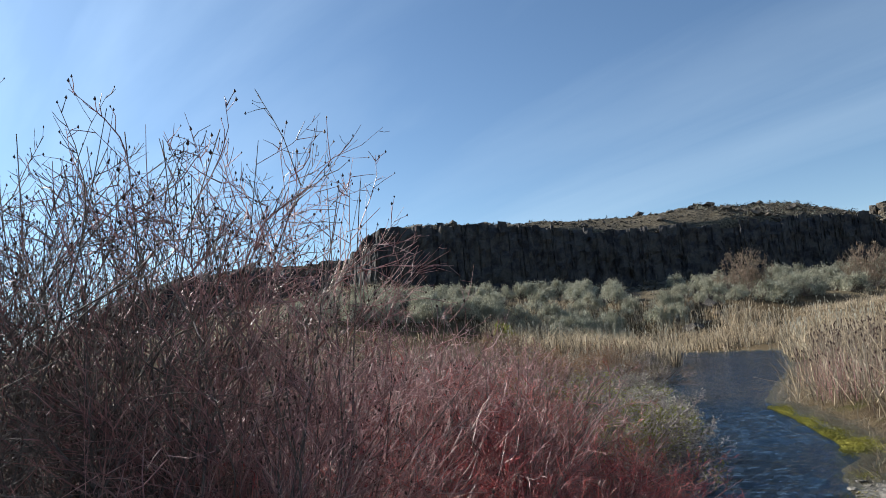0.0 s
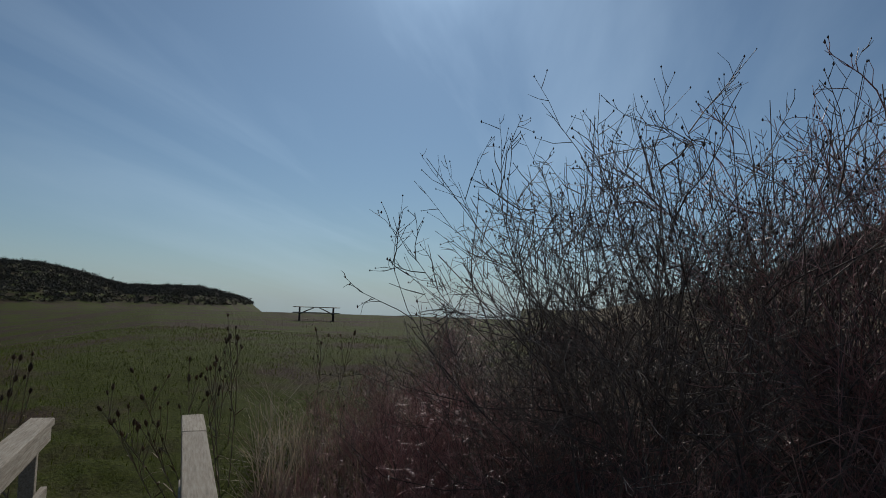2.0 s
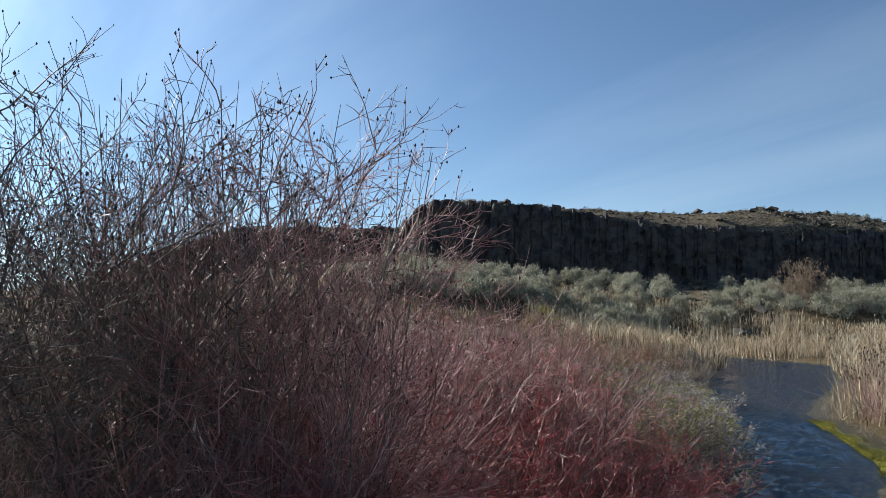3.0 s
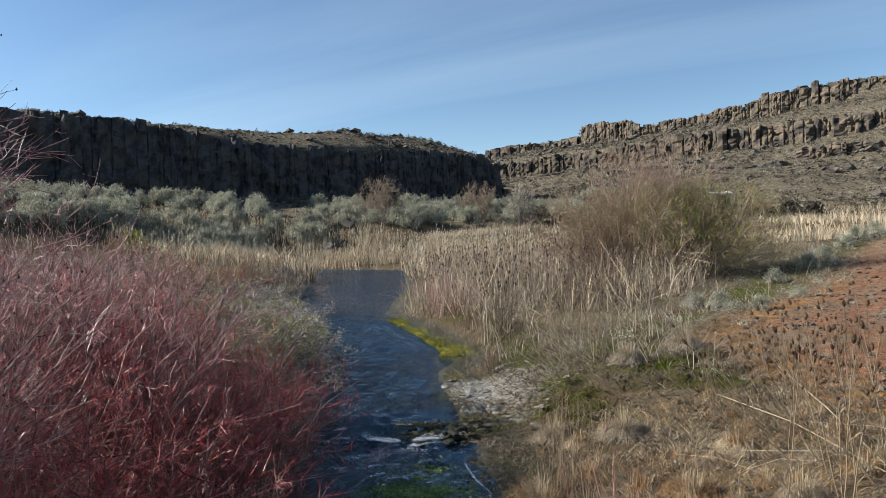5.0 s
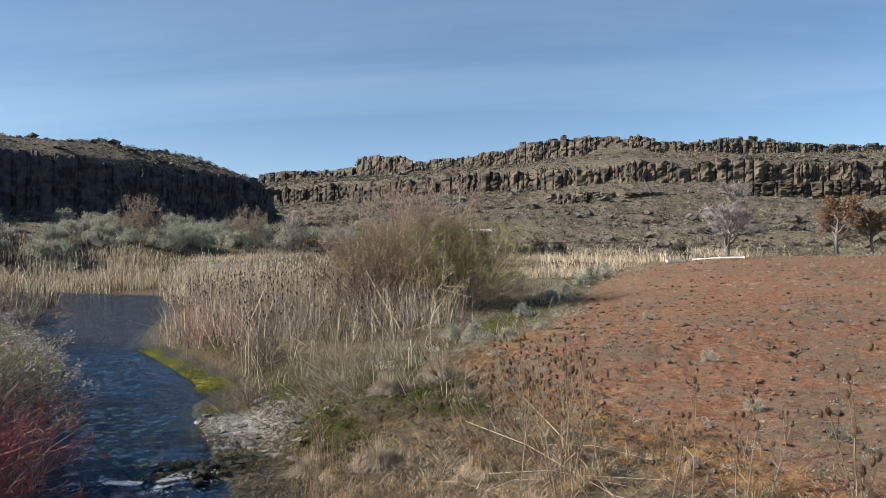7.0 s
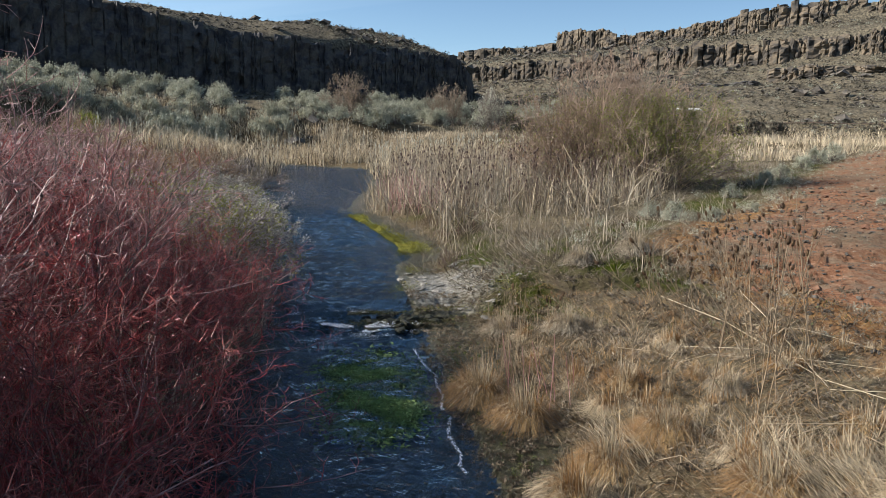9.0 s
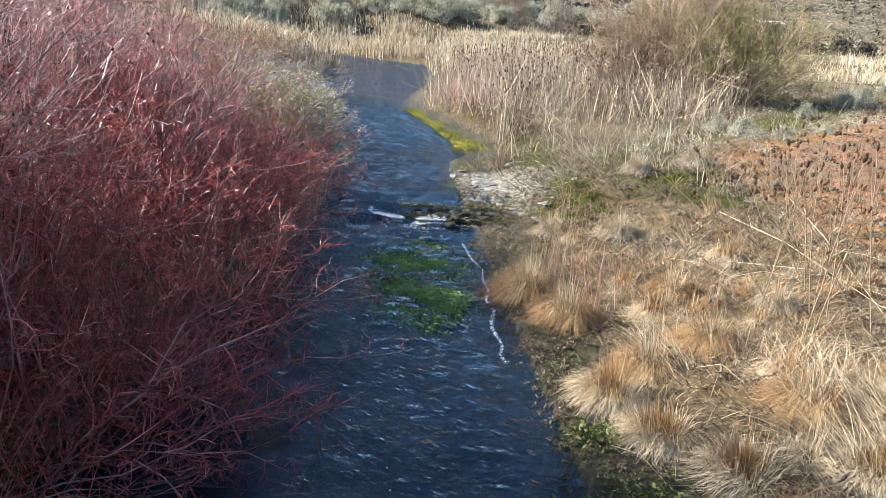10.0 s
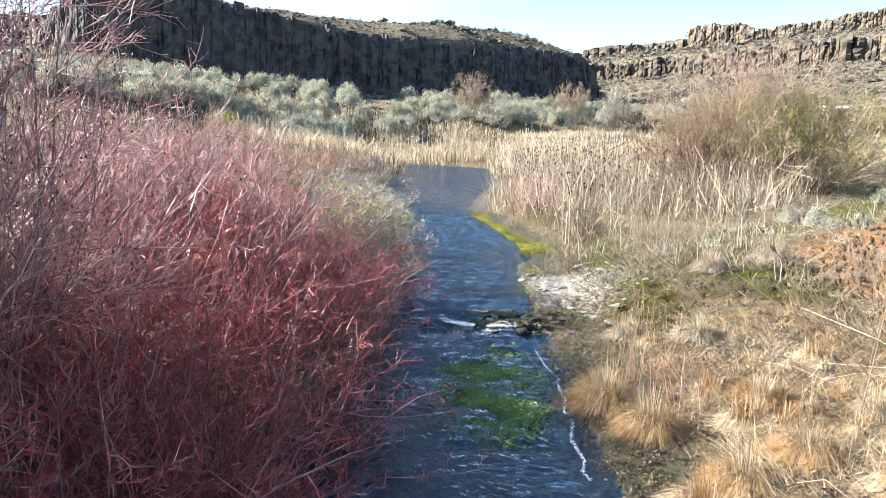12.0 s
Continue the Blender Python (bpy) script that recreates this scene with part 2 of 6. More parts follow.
def value_noise(x, y):
    i, j = np.floor(x).astype(np.int64), np.floor(y).astype(np.int64)
    u, v = x - i, y - j
    u, v = u * u * (3 - 2 * u), v * v * (3 - 2 * v)
    return (lattice(i, j) * (1 - u) + lattice(i + 1, j) * u) * (1 - v) + (lattice(i, j + 1) * (1 - u) + lattice(i + 1, j + 1) * u) * v


def fbm(x, y, octaves=4):
    total, size = 0.0, 0.5
    for k in range(octaves):
        total = total + size * (value_noise(x * 2**k + 17.3 * k, y * 2**k + 5.1 * k) - 0.5)
        size *= 0.5
    return total


def polar(yaw, d):
    return (-math.sin(radians(yaw)) * d, math.cos(radians(yaw)) * d)


# the stream, going up it: centre x, y, reach to its left and right bank, water level
STREAM = np.array([
    (3.4, -6.0, 1.7, 1.5, -0.10), (1.6, -2.2, 2.3, 1.4, -0.03), (-1.3, 2.6, 2.3, 1.15, 0.0), (-3.1, 5.6, 1.8, 1.1, 0.0), (-4.75, 8.35, 1.25, 1.1, 0.0),
    (-5.1, 8.95, 1.2, 1.0, 0.04), (-5.55, 9.5, 1.2, 1.05, 0.24), (-7.2, 11.7, 1.25, 1.3, 0.27), (-8.4, 13.6, 1.7, 2.1, 0.29), (-11.5, 17.8, 1.75, 1.85, 0.32),
    (-13.7, 20.4, 1.55, 1.6, 0.36), (-16.3, 25.0, 2.3, 1.9, 0.42), (-20.5, 33.5, 3.2, 2.2, 0.45), (-24.5, 40.5, 3.2, 2.4, 0.45), (-32.0, 52.0, 4.2, 3.2, 0.45), (-44.0, 57.0, 3.0, 2.5, 0.45)])


def dense(rows, step):
    out = [rows[0]]
    for a, b in zip(rows[:-1], rows[1:]):
        k = max(1, int(np.hypot(*(b - a)[:2]) / step))
        out += [a + (b - a) * (i + 1) / k for i in range(k)]
    return np.array(out)


FLOW = dense(STREAM, 0.35)
for _ in range(3):
    FLOW[1:-1, :4] = (FLOW[:-2, :4] + 2 * FLOW[1:-1, :4] + FLOW[2:, :4]) / 4
FLOW_WAY = np.gradient(FLOW[:, :2], axis=0)
FLOW_WAY /= np.linalg.norm(FLOW_WAY, axis=1, keepdims=True)


def stream_at(x, y):
    """Distance past the bank (negative in the water), side (+1 right going up), water level."""
    x, y = np.atleast_1d(x).astype(float), np.atleast_1d(y).astype(float)
    past, side, level = np.full(x.shape, 500.0), np.ones(x.shape), np.zeros(x.shape)
    for a in range(0, len(x), 20000):
        px, py = x[a:a + 20000, None] - FLOW[:, 0], y[a:a + 20000, None] - FLOW[:, 1]
        near = (px**2 + py**2).argmin(1)
        rows = np.arange(len(near))
        qx, qy = px[rows, near], py[rows, near]
        s = np.where(FLOW_WAY[near, 0] * qy - FLOW_WAY[near, 1] * qx > 0, -1.0, 1.0)
        reach = np.where(s < 0, FLOW[near, 2], FLOW[near, 3])
        past[a:a + 20000], side[a:a + 20000], level[a:a + 20000] = np.hypot(qx, qy) - reach, s, FLOW[near, 4]
    return past, side, level


def outside(poly, x, y):
    """Signed distance to a polygon, negative inside."""
    p = np.array(poly)
    best, inside = np.full(x.shape, 1e9), np.zeros(x.shape, bool)
    for (ax, ay), (bx, by) in zip(p, np.roll(p, -1, 0)):
        ex, ey = bx - ax, by - ay
        k = np.clip(((x - ax) * ex + (y - ay) * ey) / (ex * ex + ey * ey), 0, 1)
        best = np.minimum(best, np.hypot(x - ax - k * ex, y - ay - k * ey))
        cross = ((ay > y) != (by > y)) & (x < (bx - ax) * (y - ay) / (by - ay + 1e-12) + ax)
        inside ^= cross
    return np.where(inside, -best, best)


MESA_FRONT = [polar(61.3, 123), polar(59.6, 117), polar(57.5, 114), polar(52, 116), polar(46.5, 118), polar(38, 124.5), polar(30, 135), polar(24, 147), polar(21.3, 152), polar(20.1, 157)]
MESA = MESA_FRONT + [polar(20.6, 200), polar(24, 420), polar(61, 420), polar(62.5, 150)]
MESA_BACK_FRONT = [polar(60, 150), polar(66, 152), polar(73, 166), polar(80.4, 185)]
MESA_BACK = [polar(57, 420)] + MESA_BACK_FRONT + [polar(84, 420)]
HILL_FRONT = [polar(30, 300), polar(21.5, 248), polar(15, 228), polar(9, 208), polar(3, 193), polar(-3, 184), polar(-9, 181), polar(-16, 186), polar(-22, 194), polar(-32, 208), polar(-50, 225)]
HILL = HILL_FRONT + [polar(-50, 600), polar(30, 600)]
SHELF_A = [polar(-1.5, 163), polar(-5, 160), polar(-8.5, 161), polar(-11.5, 166)]
SHELF_B = [polar(-16.5, 170), polar(-19.5, 172), polar(-22.5, 176), polar(-27, 182)]


def rim_height(yaw):
    """The edge of the shaded mesa, lowest in its middle."""
    return np.interp(yaw, [20.0, 20.6, 21.3, 24, 30, 38, 44, 48, 52, 57, 58.6, 59.6, 60.6, 61.3], [14.0, 17.6, 20.2, 20.9, 20.1, 20.0, 20.8, 22.0, 22.6, 22.8, 22.6, 21.6, 19.6, 16.5])


def hill_top(yaw):
    """The crest of the rim along the far hill, with its flat butte."""
    return np.interp(yaw, [-30, -21.6, -16, -12.75, -9, -3, -0.5, 2, 4.56, 8, 9.6, 9.9, 13.75, 13.95, 19.7, 22], [36.0, 38.0, 40.3, 39.0, 40.7, 42.3, 41.5, 39.7, 38.7, 38.9, 39.3, 41.5, 43.0, 39.5, 38.5, 38.0])


def land(x, y):
    """Height of the ground."""
    x, y = np.atleast_1d(x).astype(float), np.atleast_1d(y).astype(float)
    r = np.hypot(x, y)
    past, side, level = stream_at(x, y)
    b = np.maximum(past, 0)
    right = level + 0.03 + 0.30 * (1 - np.exp(-np.maximum(b - 0.75, 0) / 0.8)) + 3.75 * (1 - np.exp(-0.022 * np.maximum(b - 0.9, 0)))
    left = level + 0.04 + 0.5 * (1 - np.exp(-b / 1.2)) + 1.85 * (1 - np.exp(-np.maximum(b - 0.8, 0) / 12.0))
    plain = np.where(side > 0, right, left)
    rough_ = np.clip(b / 1.5, 0, 1)
    plain = plain + (side > 0) * 0.8 * np.clip((np.degrees(np.arctan2(x, y)) - 5) / 9, 0, 1) * np.clip((r - 14) / 42, 0, 1) * np.clip((150 - r) / 60, 0, 1) * (y > 0)
    plain = plain + rough_ * (0.10 * fbm(x * 0.9, y * 0.9) + 0.16 * fbm(x * 3.1, y * 3.1, 3) * np.clip((24 - r) / 8, 0, 1) + 0.35 * fbm(x * 0.12, y * 0.12) * np.clip(b / 12, 0, 1))
    bed = level - 0.38 * np.clip((-past - np.where((side > 0) & (y < 8.6), 0.2, 0.0)) / 0.5, 0, 1) + 0.10 * fbm(x * 2.2, y * 2.2, 3) * np.clip(-past / 0.3, 0.2, 1)
    plain = np.where(past < 0, np.minimum(bed, level - 0.012), plain)
    # slopes below the two mesas
    yaw = np.degrees(np.arctan2(-x, y))
    s = outside(MESA, x, y)
    z = np.interp(s, [-0.6, 0.6, 17, 38, 47, 55, 63, 74], [20, 10.5, 8.6, 5.2, 2.6, 1.1, 0.0, -9.0])
    up = rim_height(yaw)
    z = z + np.clip((yaw - 46) / 3.2, 0, 4.2) * np.clip(1 - s / 55, 0, 1) * (s > -0.6) * np.clip((s + 0.6) / 1.2, 0, 1)
    z = np.where(s < -0.6, up + (np.interp(yaw, [20, 20.7, 21.3, 22.5, 26.6, 32.7, 38.7, 46.4, 51.9, 57.2, 58.6, 59.6, 60.6, 61.3], [17.5, 20.0, 22.0, 25.2, 27.4, 28.0, 25.8, 25.4, 26.7, 27.0, 25.8, 24.0, 21.4, 18.0]) - up) * np.clip((-s - 0.6) / 20, 0, 1) ** 0.65 + 0.01 * np.maximum(-s - 26, 0), z)
    s2 = outside(MESA_BACK, x, y)
    z2 = np.interp(s2, [-60, -8, -0.8, 0.8, 30, 60, 80], [25, 23.6, 22.8, 11.8, 6.5, 2.6, -9.0])
    z2 = z2 - np.clip((yaw - 75) * 1.1, 0, 6) * (s2 < 0)
    s3 = outside(HILL, x, y)
    z3 = np.interp(s3, [-120, -32, -30, -29, -27.8, -3, -0.8, 0.8, 28, 60, 71, 92, 101, 111, 119, 150], [43.5, 42.4, 42.0, 41.5, 36.4, 30.2, 29.0, 24.0, 16.4, 9.2, 6.8, 4.5, 4.1, 3.75, 3.4, -4.0])
    z3 = np.where(s3 < -28.5, hill_top(yaw) - 0.3 + 0.008 * np.maximum(-s3 - 30, 0), np.minimum(z3, np.maximum(hill_top(yaw) - 2.8, 24.0)))
    rise = np.maximum(np.maximum(z, z2), z3)
    rough_far = fbm(x * 0.05, y * 0.05, 4) * 3.2 + fbm(x * 0.22, y * 0.22, 3) * 1.3
    rise = rise + rough_far * np.clip((rise - 3.2) / 8, 0, 0.8)
    lift = np.clip(past / 16, 0, 1)
    out = np.where(past < 0, plain, plain + np.maximum(rise - plain, 0) * np.where(past < 16, lift * lift * (3 - 2 * lift), 1))
    # low dark hill to the south-west; the meadow, nearly level beyond the thicket
    cap = np.interp(r, [14, 22, 38, 60, 75], [1.75, 1.88, 1.95, 2.1, 2.12]) + 0.10 * fbm(x * 0.15, y * 0.15)
    cap = cap - 1.25 * np.clip((yaw - 129) / 9, 0, 1.6) * np.clip((r - 13) / 25, 0, 1)
    w = np.clip((yaw - 90) / 8, 0, 1) * np.clip((r - 9) / 6, 0, 1)
    out = out + w * np.minimum(cap - out, 0)
    gauss = np.interp(yaw, [119.2, 122.2, 125.6, 131.0, 133.4, 136.6, 138.7, 150, 165], [0.0, 1.1, 3.1, 3.0, 5.0, 7.1, 7.0, 6.0, 0.0]) * np.exp(-(((r - 165) / 45.0) ** 2))
    fall = np.interp(r, [55, 75, 150, 400, 3800], [2.1, 1.7, -2.0, -12.0, -110.0])
    k = np.clip(gauss / 1.0, 0, 1)
    south = (yaw > 100) | (yaw < -60)
    out = np.where(south & (r > 55), np.minimum(out, fall) * (1 - k) + (1.95 + gauss + 1.2 * fbm(x * 0.06, y * 0.06)) * k, out)
    return out


def ground_z(x, y):
    return float(land(np.array([x]), np.array([y]))[0])


# ---- mesh helpers ----
def mesh_of(name, verts, quads=None, tris=None, mats=(), smooth=False):
    """A mesh from arrays of vertices, quads and triangles."""
    me = bpy.data.meshes.new(name)
    verts = np.asarray(verts, np.float32).reshape(-1, 3)
    q = np.zeros((0, 4), np.int32) if quads is None else np.asarray(quads, np.int32).reshape(-1, 4)
    t = np.zeros((0, 3), np.int32) if tris is None else np.asarray(tris, np.int32).reshape(-1, 3)
    me.vertices.add(len(verts)); me.vertices.foreach_set("co", verts.ravel())
    loops = np.concatenate([q.ravel(), t.ravel()])
    me.loops.add(len(loops)); me.loops.foreach_set("vertex_index", loops)
    me.polygons.add(len(q) + len(t))
    starts = np.concatenate([np.arange(len(q)) * 4, len(q) * 4 + np.arange(len(t)) * 3]).astype(np.int32)
    me.polygons.foreach_set("loop_start", starts)
    me.polygons.foreach_set("loop_total", np.concatenate([np.full(len(q), 4), np.full(len(t), 3)]).astype(np.int32))
    me.polygons.foreach_set("use_smooth", np.full(len(q) + len(t), smooth))
    me.update(calc_edges=True)
    me.validate()
    for m in mats:
        me.materials.append(m)
    return me


def part(name, me, parent=None, label="", m=None):
    """Links a mesh as one object under a thing or a part."""
    ob = new(name, me)
    if parent is not None:
        ob.parent = parent
    if m is not None:
        ob.matrix_basis = m
    if label:
        ob["label"] = label
    if name in ("bud_spray", "twig_tangle", "blade_mop", "blade_core", "dead_skirt", "foliage", "twig_crown", "crown"):
        ob["kind"] = "stuff"
    return ob


def thing(name, label, category, group="", kind="", me=None, m=None):
    ob = new(name, me)
    ob.empty_display_size = 0.2
    if m is not None:
        ob.matrix_basis = m
    return tagged(ob, label, category, group, kind)


def from_bm(name, bm, mat_, smooth=False):
    me = bpy.data.meshes.new(name)
    bm.normal_update()
    bm.to_mesh(me)
    bm.free()
    me.materials.append(mat_)
    if smooth:
        me.polygons.foreach_set("use_smooth", np.ones(len(me.polygons), bool))
    return me


def box_mesh(name, sx, sy, sz, mat_, bevel=0.008, jitter=0.0, rng=None):
    """A bevelled board with its base at z 0, slightly uneven."""
    bm = bmesh.new()
    bmesh.ops.create_cube(bm, size=1)
    for v in bm.verts:
        v.co = Vector((v.co.x * sx, v.co.y * sy, (v.co.z + 0.5) * sz))
        if jitter and rng is not None:
            v.co += Vector(rng.normal(0, jitter, 3))
    bmesh.ops.bevel(bm, geom=bm.edges[:], offset=min(bevel, 0.3 * min(sx, sy, sz)), segments=2, affect="EDGES", profile=0.6)
    return from_bm(name, bm, mat_)


def tubes(paths, radii, sides=3):
    """Tapered tubes along paths (n, k, 3) with radii (n, k): vertices and quads."""
    n, k = paths.shape[:2]
    way = paths[:, -1] - paths[:, 0]
    way /= np.linalg.norm(way, axis=1, keepdims=True) + 1e-9
    ref = np.where(np.abs(way[:, 2:3]) > 0.9, np.array([[1.0, 0, 0]]), np.array([[0, 0, 1.0]]))
    u = np.cross(way, ref); u /= np.linalg.norm(u, axis=1, keepdims=True) + 1e-9
    v = np.cross(way, u)
    a = np.arange(sides) * 2 * np.pi / sides
    ring = u[:, None, :] * np.cos(a)[None, :, None] + v[:, None, :] * np.sin(a)[None, :, None]
    verts = paths[:, :, None, :] + radii[:, :, None, None] * ring[:, None]
    base = (np.arange(n) * k * sides)[:, None, None] + (np.arange(k - 1) * sides)[None, :, None]
    j = np.arange(sides)[None, None, :]
    j2 = (j + 1) % sides
    quads = np.stack([base + j, base + j2, base + sides + j2, base + sides + j], -1)
    return verts.reshape(-1, 3), quads.reshape(-1, 4)


def joined(chunks):
    """Joins (verts, quads, tris) chunks."""
    vs, qs, ts, o = [], [], [], 0
    for v, q, t in chunks:
        vs.append(v)
        if q is not None: qs.append(q + o)
        if t is not None: ts.append(t + o)
        o += len(v)
    return np.concatenate(vs), (np.concatenate(qs) if qs else None), (np.concatenate(ts) if ts else None)


def blades(base, length, width, lean, rng, droop=0.35, twist=None):
    """Grass blades from base points (n, 3): a quad and a tip each. lean: share by which each leans out, droop: how far the tip bends over."""
    n = len(base)
    a = rng.uniform(0, 2 * np.pi, n) if twist is None else twist + rng.normal(0, 0.5, n)
    out = np.stack([np.cos(a), np.sin(a), 0 * a], -1)
    c = rng.uniform(0, 2 * np.pi, n)
    across = np.stack([np.cos(c), np.sin(c), 0 * c], -1) * (width / 2)[:, None]
    lean = lean[:, None]
    way = out * lean + np.array([0, 0, 1.0]) * np.sqrt(np.maximum(1 - lean**2, 0.02))
    mid = base + way * (length * 0.55)[:, None]
    bend = way + out * droop - np.array([0, 0, droop * 0.7])
    tip = mid + bend / np.linalg.norm(bend, axis=1, keepdims=True) * (length * 0.45)[:, None]
    verts = np.stack([base - across, base + across, mid - across * 0.8, mid + across * 0.8, tip], 1).reshape(-1, 3)
    i = (np.arange(n) * 5)[:, None]
    return verts, i + np.array([[0, 1, 3, 2]]), i + np.array([[2, 3, 4]])


def leaf_cloud(centres, size, rng, flat=0.0):
    """Small leaves (a bent pair of triangles each) at the given places."""
    n = len(centres)
    d = rng.normal(size=(n, 3)); d[:, 2] *= 1 - flat; d /= np.linalg.norm(d, axis=1, keepdims=True)
    e = np.cross(d, rng.normal(size=(n, 3))); e /= np.linalg.norm(e, axis=1, keepdims=True)
    s = (size * rng.uniform(0.6, 1.4, n))[:, None]
    v = np.stack([centres - d * s, centres + e * s * 0.35, centres + d * s, centres - e * s * 0.35 + np.cross(d, e) * s * 0.2], 1).reshape(-1, 3)
    i = (np.arange(n) * 4)[:, None]
    return v, i + np.array([[0, 1, 2, 3]]), None


def branch_paths(start, way, length, k, wobble, rng, up=0.0):
    """Wandering paths (n, k, 3)."""
    n = len(start)
    p = np.zeros((n, k, 3)); p[:, 0] = start
    d = way / (np.linalg.norm(way, axis=1, keepdims=True) + 1e-9)
    for i in range(1, k):
        d = d + rng.normal(0, wobble, (n, 3)) + np.array([0, 0, up])
        d /= np.linalg.norm(d, axis=1, keepdims=True)
        p[:, i] = p[:, i - 1] + d * (length / (k - 1))[:, None]
    return p


def side_branches(paths, each, rng, angle=(25, 55), share=(0.35, 0.7), lo=0.25, hi=0.98):
    """Starts, ways and lengths of branches that leave the given paths."""
    n, k = paths.shape[:2]
    idx = np.repeat(np.arange(n), each)
    t = rng.uniform(lo, hi, len(idx)) * (k - 1)
    i = np.minimum(t.astype(int), k - 2)
    f = (t - i)[:, None]
    a, b = paths[idx, i], paths[idx, i + 1]
    d = (b - a) / (np.linalg.norm(b - a, axis=1, keepdims=True) + 1e-9)
    side = np.cross(d, rng.normal(size=d.shape)); side /= np.linalg.norm(side, axis=1, keepdims=True) + 1e-9
    g = np.radians(rng.uniform(*angle, len(idx)))[:, None]
    total = np.linalg.norm(np.diff(paths, axis=1), axis=2).sum(1)[idx]
    left = total * (1 - t / (k - 1) * 0.75)
    return a + (b - a) * f, d * np.cos(g) + side * np.sin(g), left * rng.uniform(*share, len(idx)), idx, t / (k - 1)


# ---- ground: one sheet to the horizon ----
def ground_material():
    m = bpy.data.materials.new("ground")
    m.use_nodes = True
    nt = m.node_tree; n, l = nt.nodes, nt.links
    bsdf = n["Principled BSDF"]
    bsdf.inputs["Roughness"].default_value, bsdf.inputs["Specular IOR Level"].default_value = 0.9, 0.2
    tc = n.new("ShaderNodeTexCoord")

    def noise_(scale, detail=5, rough=0.6):
        t = n.new("ShaderNodeTexNoise")
        t.inputs["Scale"].default_value, t.inputs["Detail"].default_value, t.inputs["Roughness"].default_value = scale, detail, rough
        l.new(tc.outputs["Object"], t.inputs["Vector"])
        return t.outputs["Fac"]

    coarse, mid, fine = noise_(0.35), noise_(2.3), noise_(19.0, 6, 0.7)

    def shade(stops, src):
        r = ramp_node(nt, stops)
        l.new(src, r.inputs[0])
        return r.outputs[0]

    def soft(mask, src, width=0.35):
        """The zone's weight, broken up at its edge by noise."""
        a = n.new("ShaderNodeMath"); a.operation = "ADD"
        l.new(mask, a.inputs[0]); l.new(src, a.inputs[1])
        r = n.new("ShaderNodeMapRange"); r.inputs["From Min"].default_value, r.inputs["From Max"].default_value = 1.0 - width / 2, 1.0 + width / 2
        l.new(a.outputs[0], r.inputs["Value"])
        return r.outputs[0]

    def over(colour, layer, fac):
        x = n.new("ShaderNodeMixRGB")
        l.new(fac, x.inputs["Fac"]); l.new(colour, x.inputs["Color1"]); l.new(layer, x.inputs["Color2"])
        return x.outputs[0]

    za = n.new("ShaderNodeAttribute"); za.attribute_name = "zone_a"
    zb = n.new("ShaderNodeAttribute"); zb.attribute_name = "zone_b"
    sa, sb = n.new("ShaderNodeSeparateColor"), n.new("ShaderNodeSeparateColor")
    l.new(za.outputs["Color"], sa.inputs[0]); l.new(zb.outputs["Color"], sb.inputs[0])
    col = shade([(0.3, (0.08, 0.06, 0.038)), (0.5, (0.15, 0.12, 0.075)), (0.7, (0.25, 0.205, 0.13))], mid)
    col = over(col, shade([(0.34, (0.028, 0.02, 0.012)), (0.5, (0.08, 0.056, 0.032)), (0.66, (0.19, 0.14, 0.08))], fine), soft(sb.outputs[1], mid))
    col = over(col, shade([(0.36, (0.035, 0.031, 0.026)), (0.48, (0.095, 0.082, 0.06)), (0.62, (0.18, 0.15, 0.105))], mid), soft(sb.outputs[0], coarse))
    grit = noise_(7.0, 8, 0.8)
    red = shade([(0.34, (0.07, 0.035, 0.022)), (0.46, (0.19, 0.088, 0.048)), (0.56, (0.27, 0.14, 0.08)), (0.68, (0.36, 0.25, 0.18))], grit)
    red = over(red, shade([(0.3, (0.10, 0.072, 0.048)), (0.7, (0.27, 0.215, 0.15))], fine), shade([(0.48, (0, 0, 0)), (0.62, (0.7, 0.7, 0.7))], mid))
    red = over(red, shade([(0.3, (0.07, 0.058, 0.04)), (0.7, (0.22, 0.185, 0.13))], fine), shade([(0.48, (0, 0, 0)), (0.62, (0.6, 0.6, 0.6))], coarse))
    col = over(col, red, soft(sa.outputs[0], mid))
    col = over(col, shade([(0.34, (0.10, 0.05, 0.022)), (0.5, (0.24, 0.125, 0.05)), (0.66, (0.36, 0.23, 0.11))], grit), soft(zb.outputs["Alpha"], mid))
    sward = over(shade([(0.35, (0.026, 0.034, 0.004)), (0.65, (0.075, 0.088, 0.011))], fine), shade([(0.35, (0.026, 0.018, 0.011)), (0.65, (0.085, 0.06, 0.038))], fine), shade([(0.45, (0, 0, 0)), (0.58, (1, 1, 1))], coarse))
    col = over(col, sward, soft(sa.outputs[1], mid))
    wet = soft(sa.outputs[2], mid)
    col = over(col, shade([(0.35, (0.012, 0.011, 0.006)), (0.5, (0.042, 0.038, 0.016)), (0.62, (0.085, 0.072, 0.036)), (0.72, (0.16, 0.14, 0.10))], fine), wet)
    sheen = n.new("ShaderNodeMapRange"); sheen.inputs["To Min"].default_value, sheen.inputs["To Max"].default_value = 0.9, 0.3
    l.new(wet, sheen.inputs["Value"]); l.new(sheen.outputs[0], bsdf.inputs["Roughness"])
    gloss_ = n.new("ShaderNodeMapRange"); gloss_.inputs["To Min"].default_value, gloss_.inputs["To Max"].default_value = 0.03, 0.3
    l.new(wet, gloss_.inputs["Value"]); l.new(gloss_.outputs[0], bsdf.inputs["Specular IOR Level"])
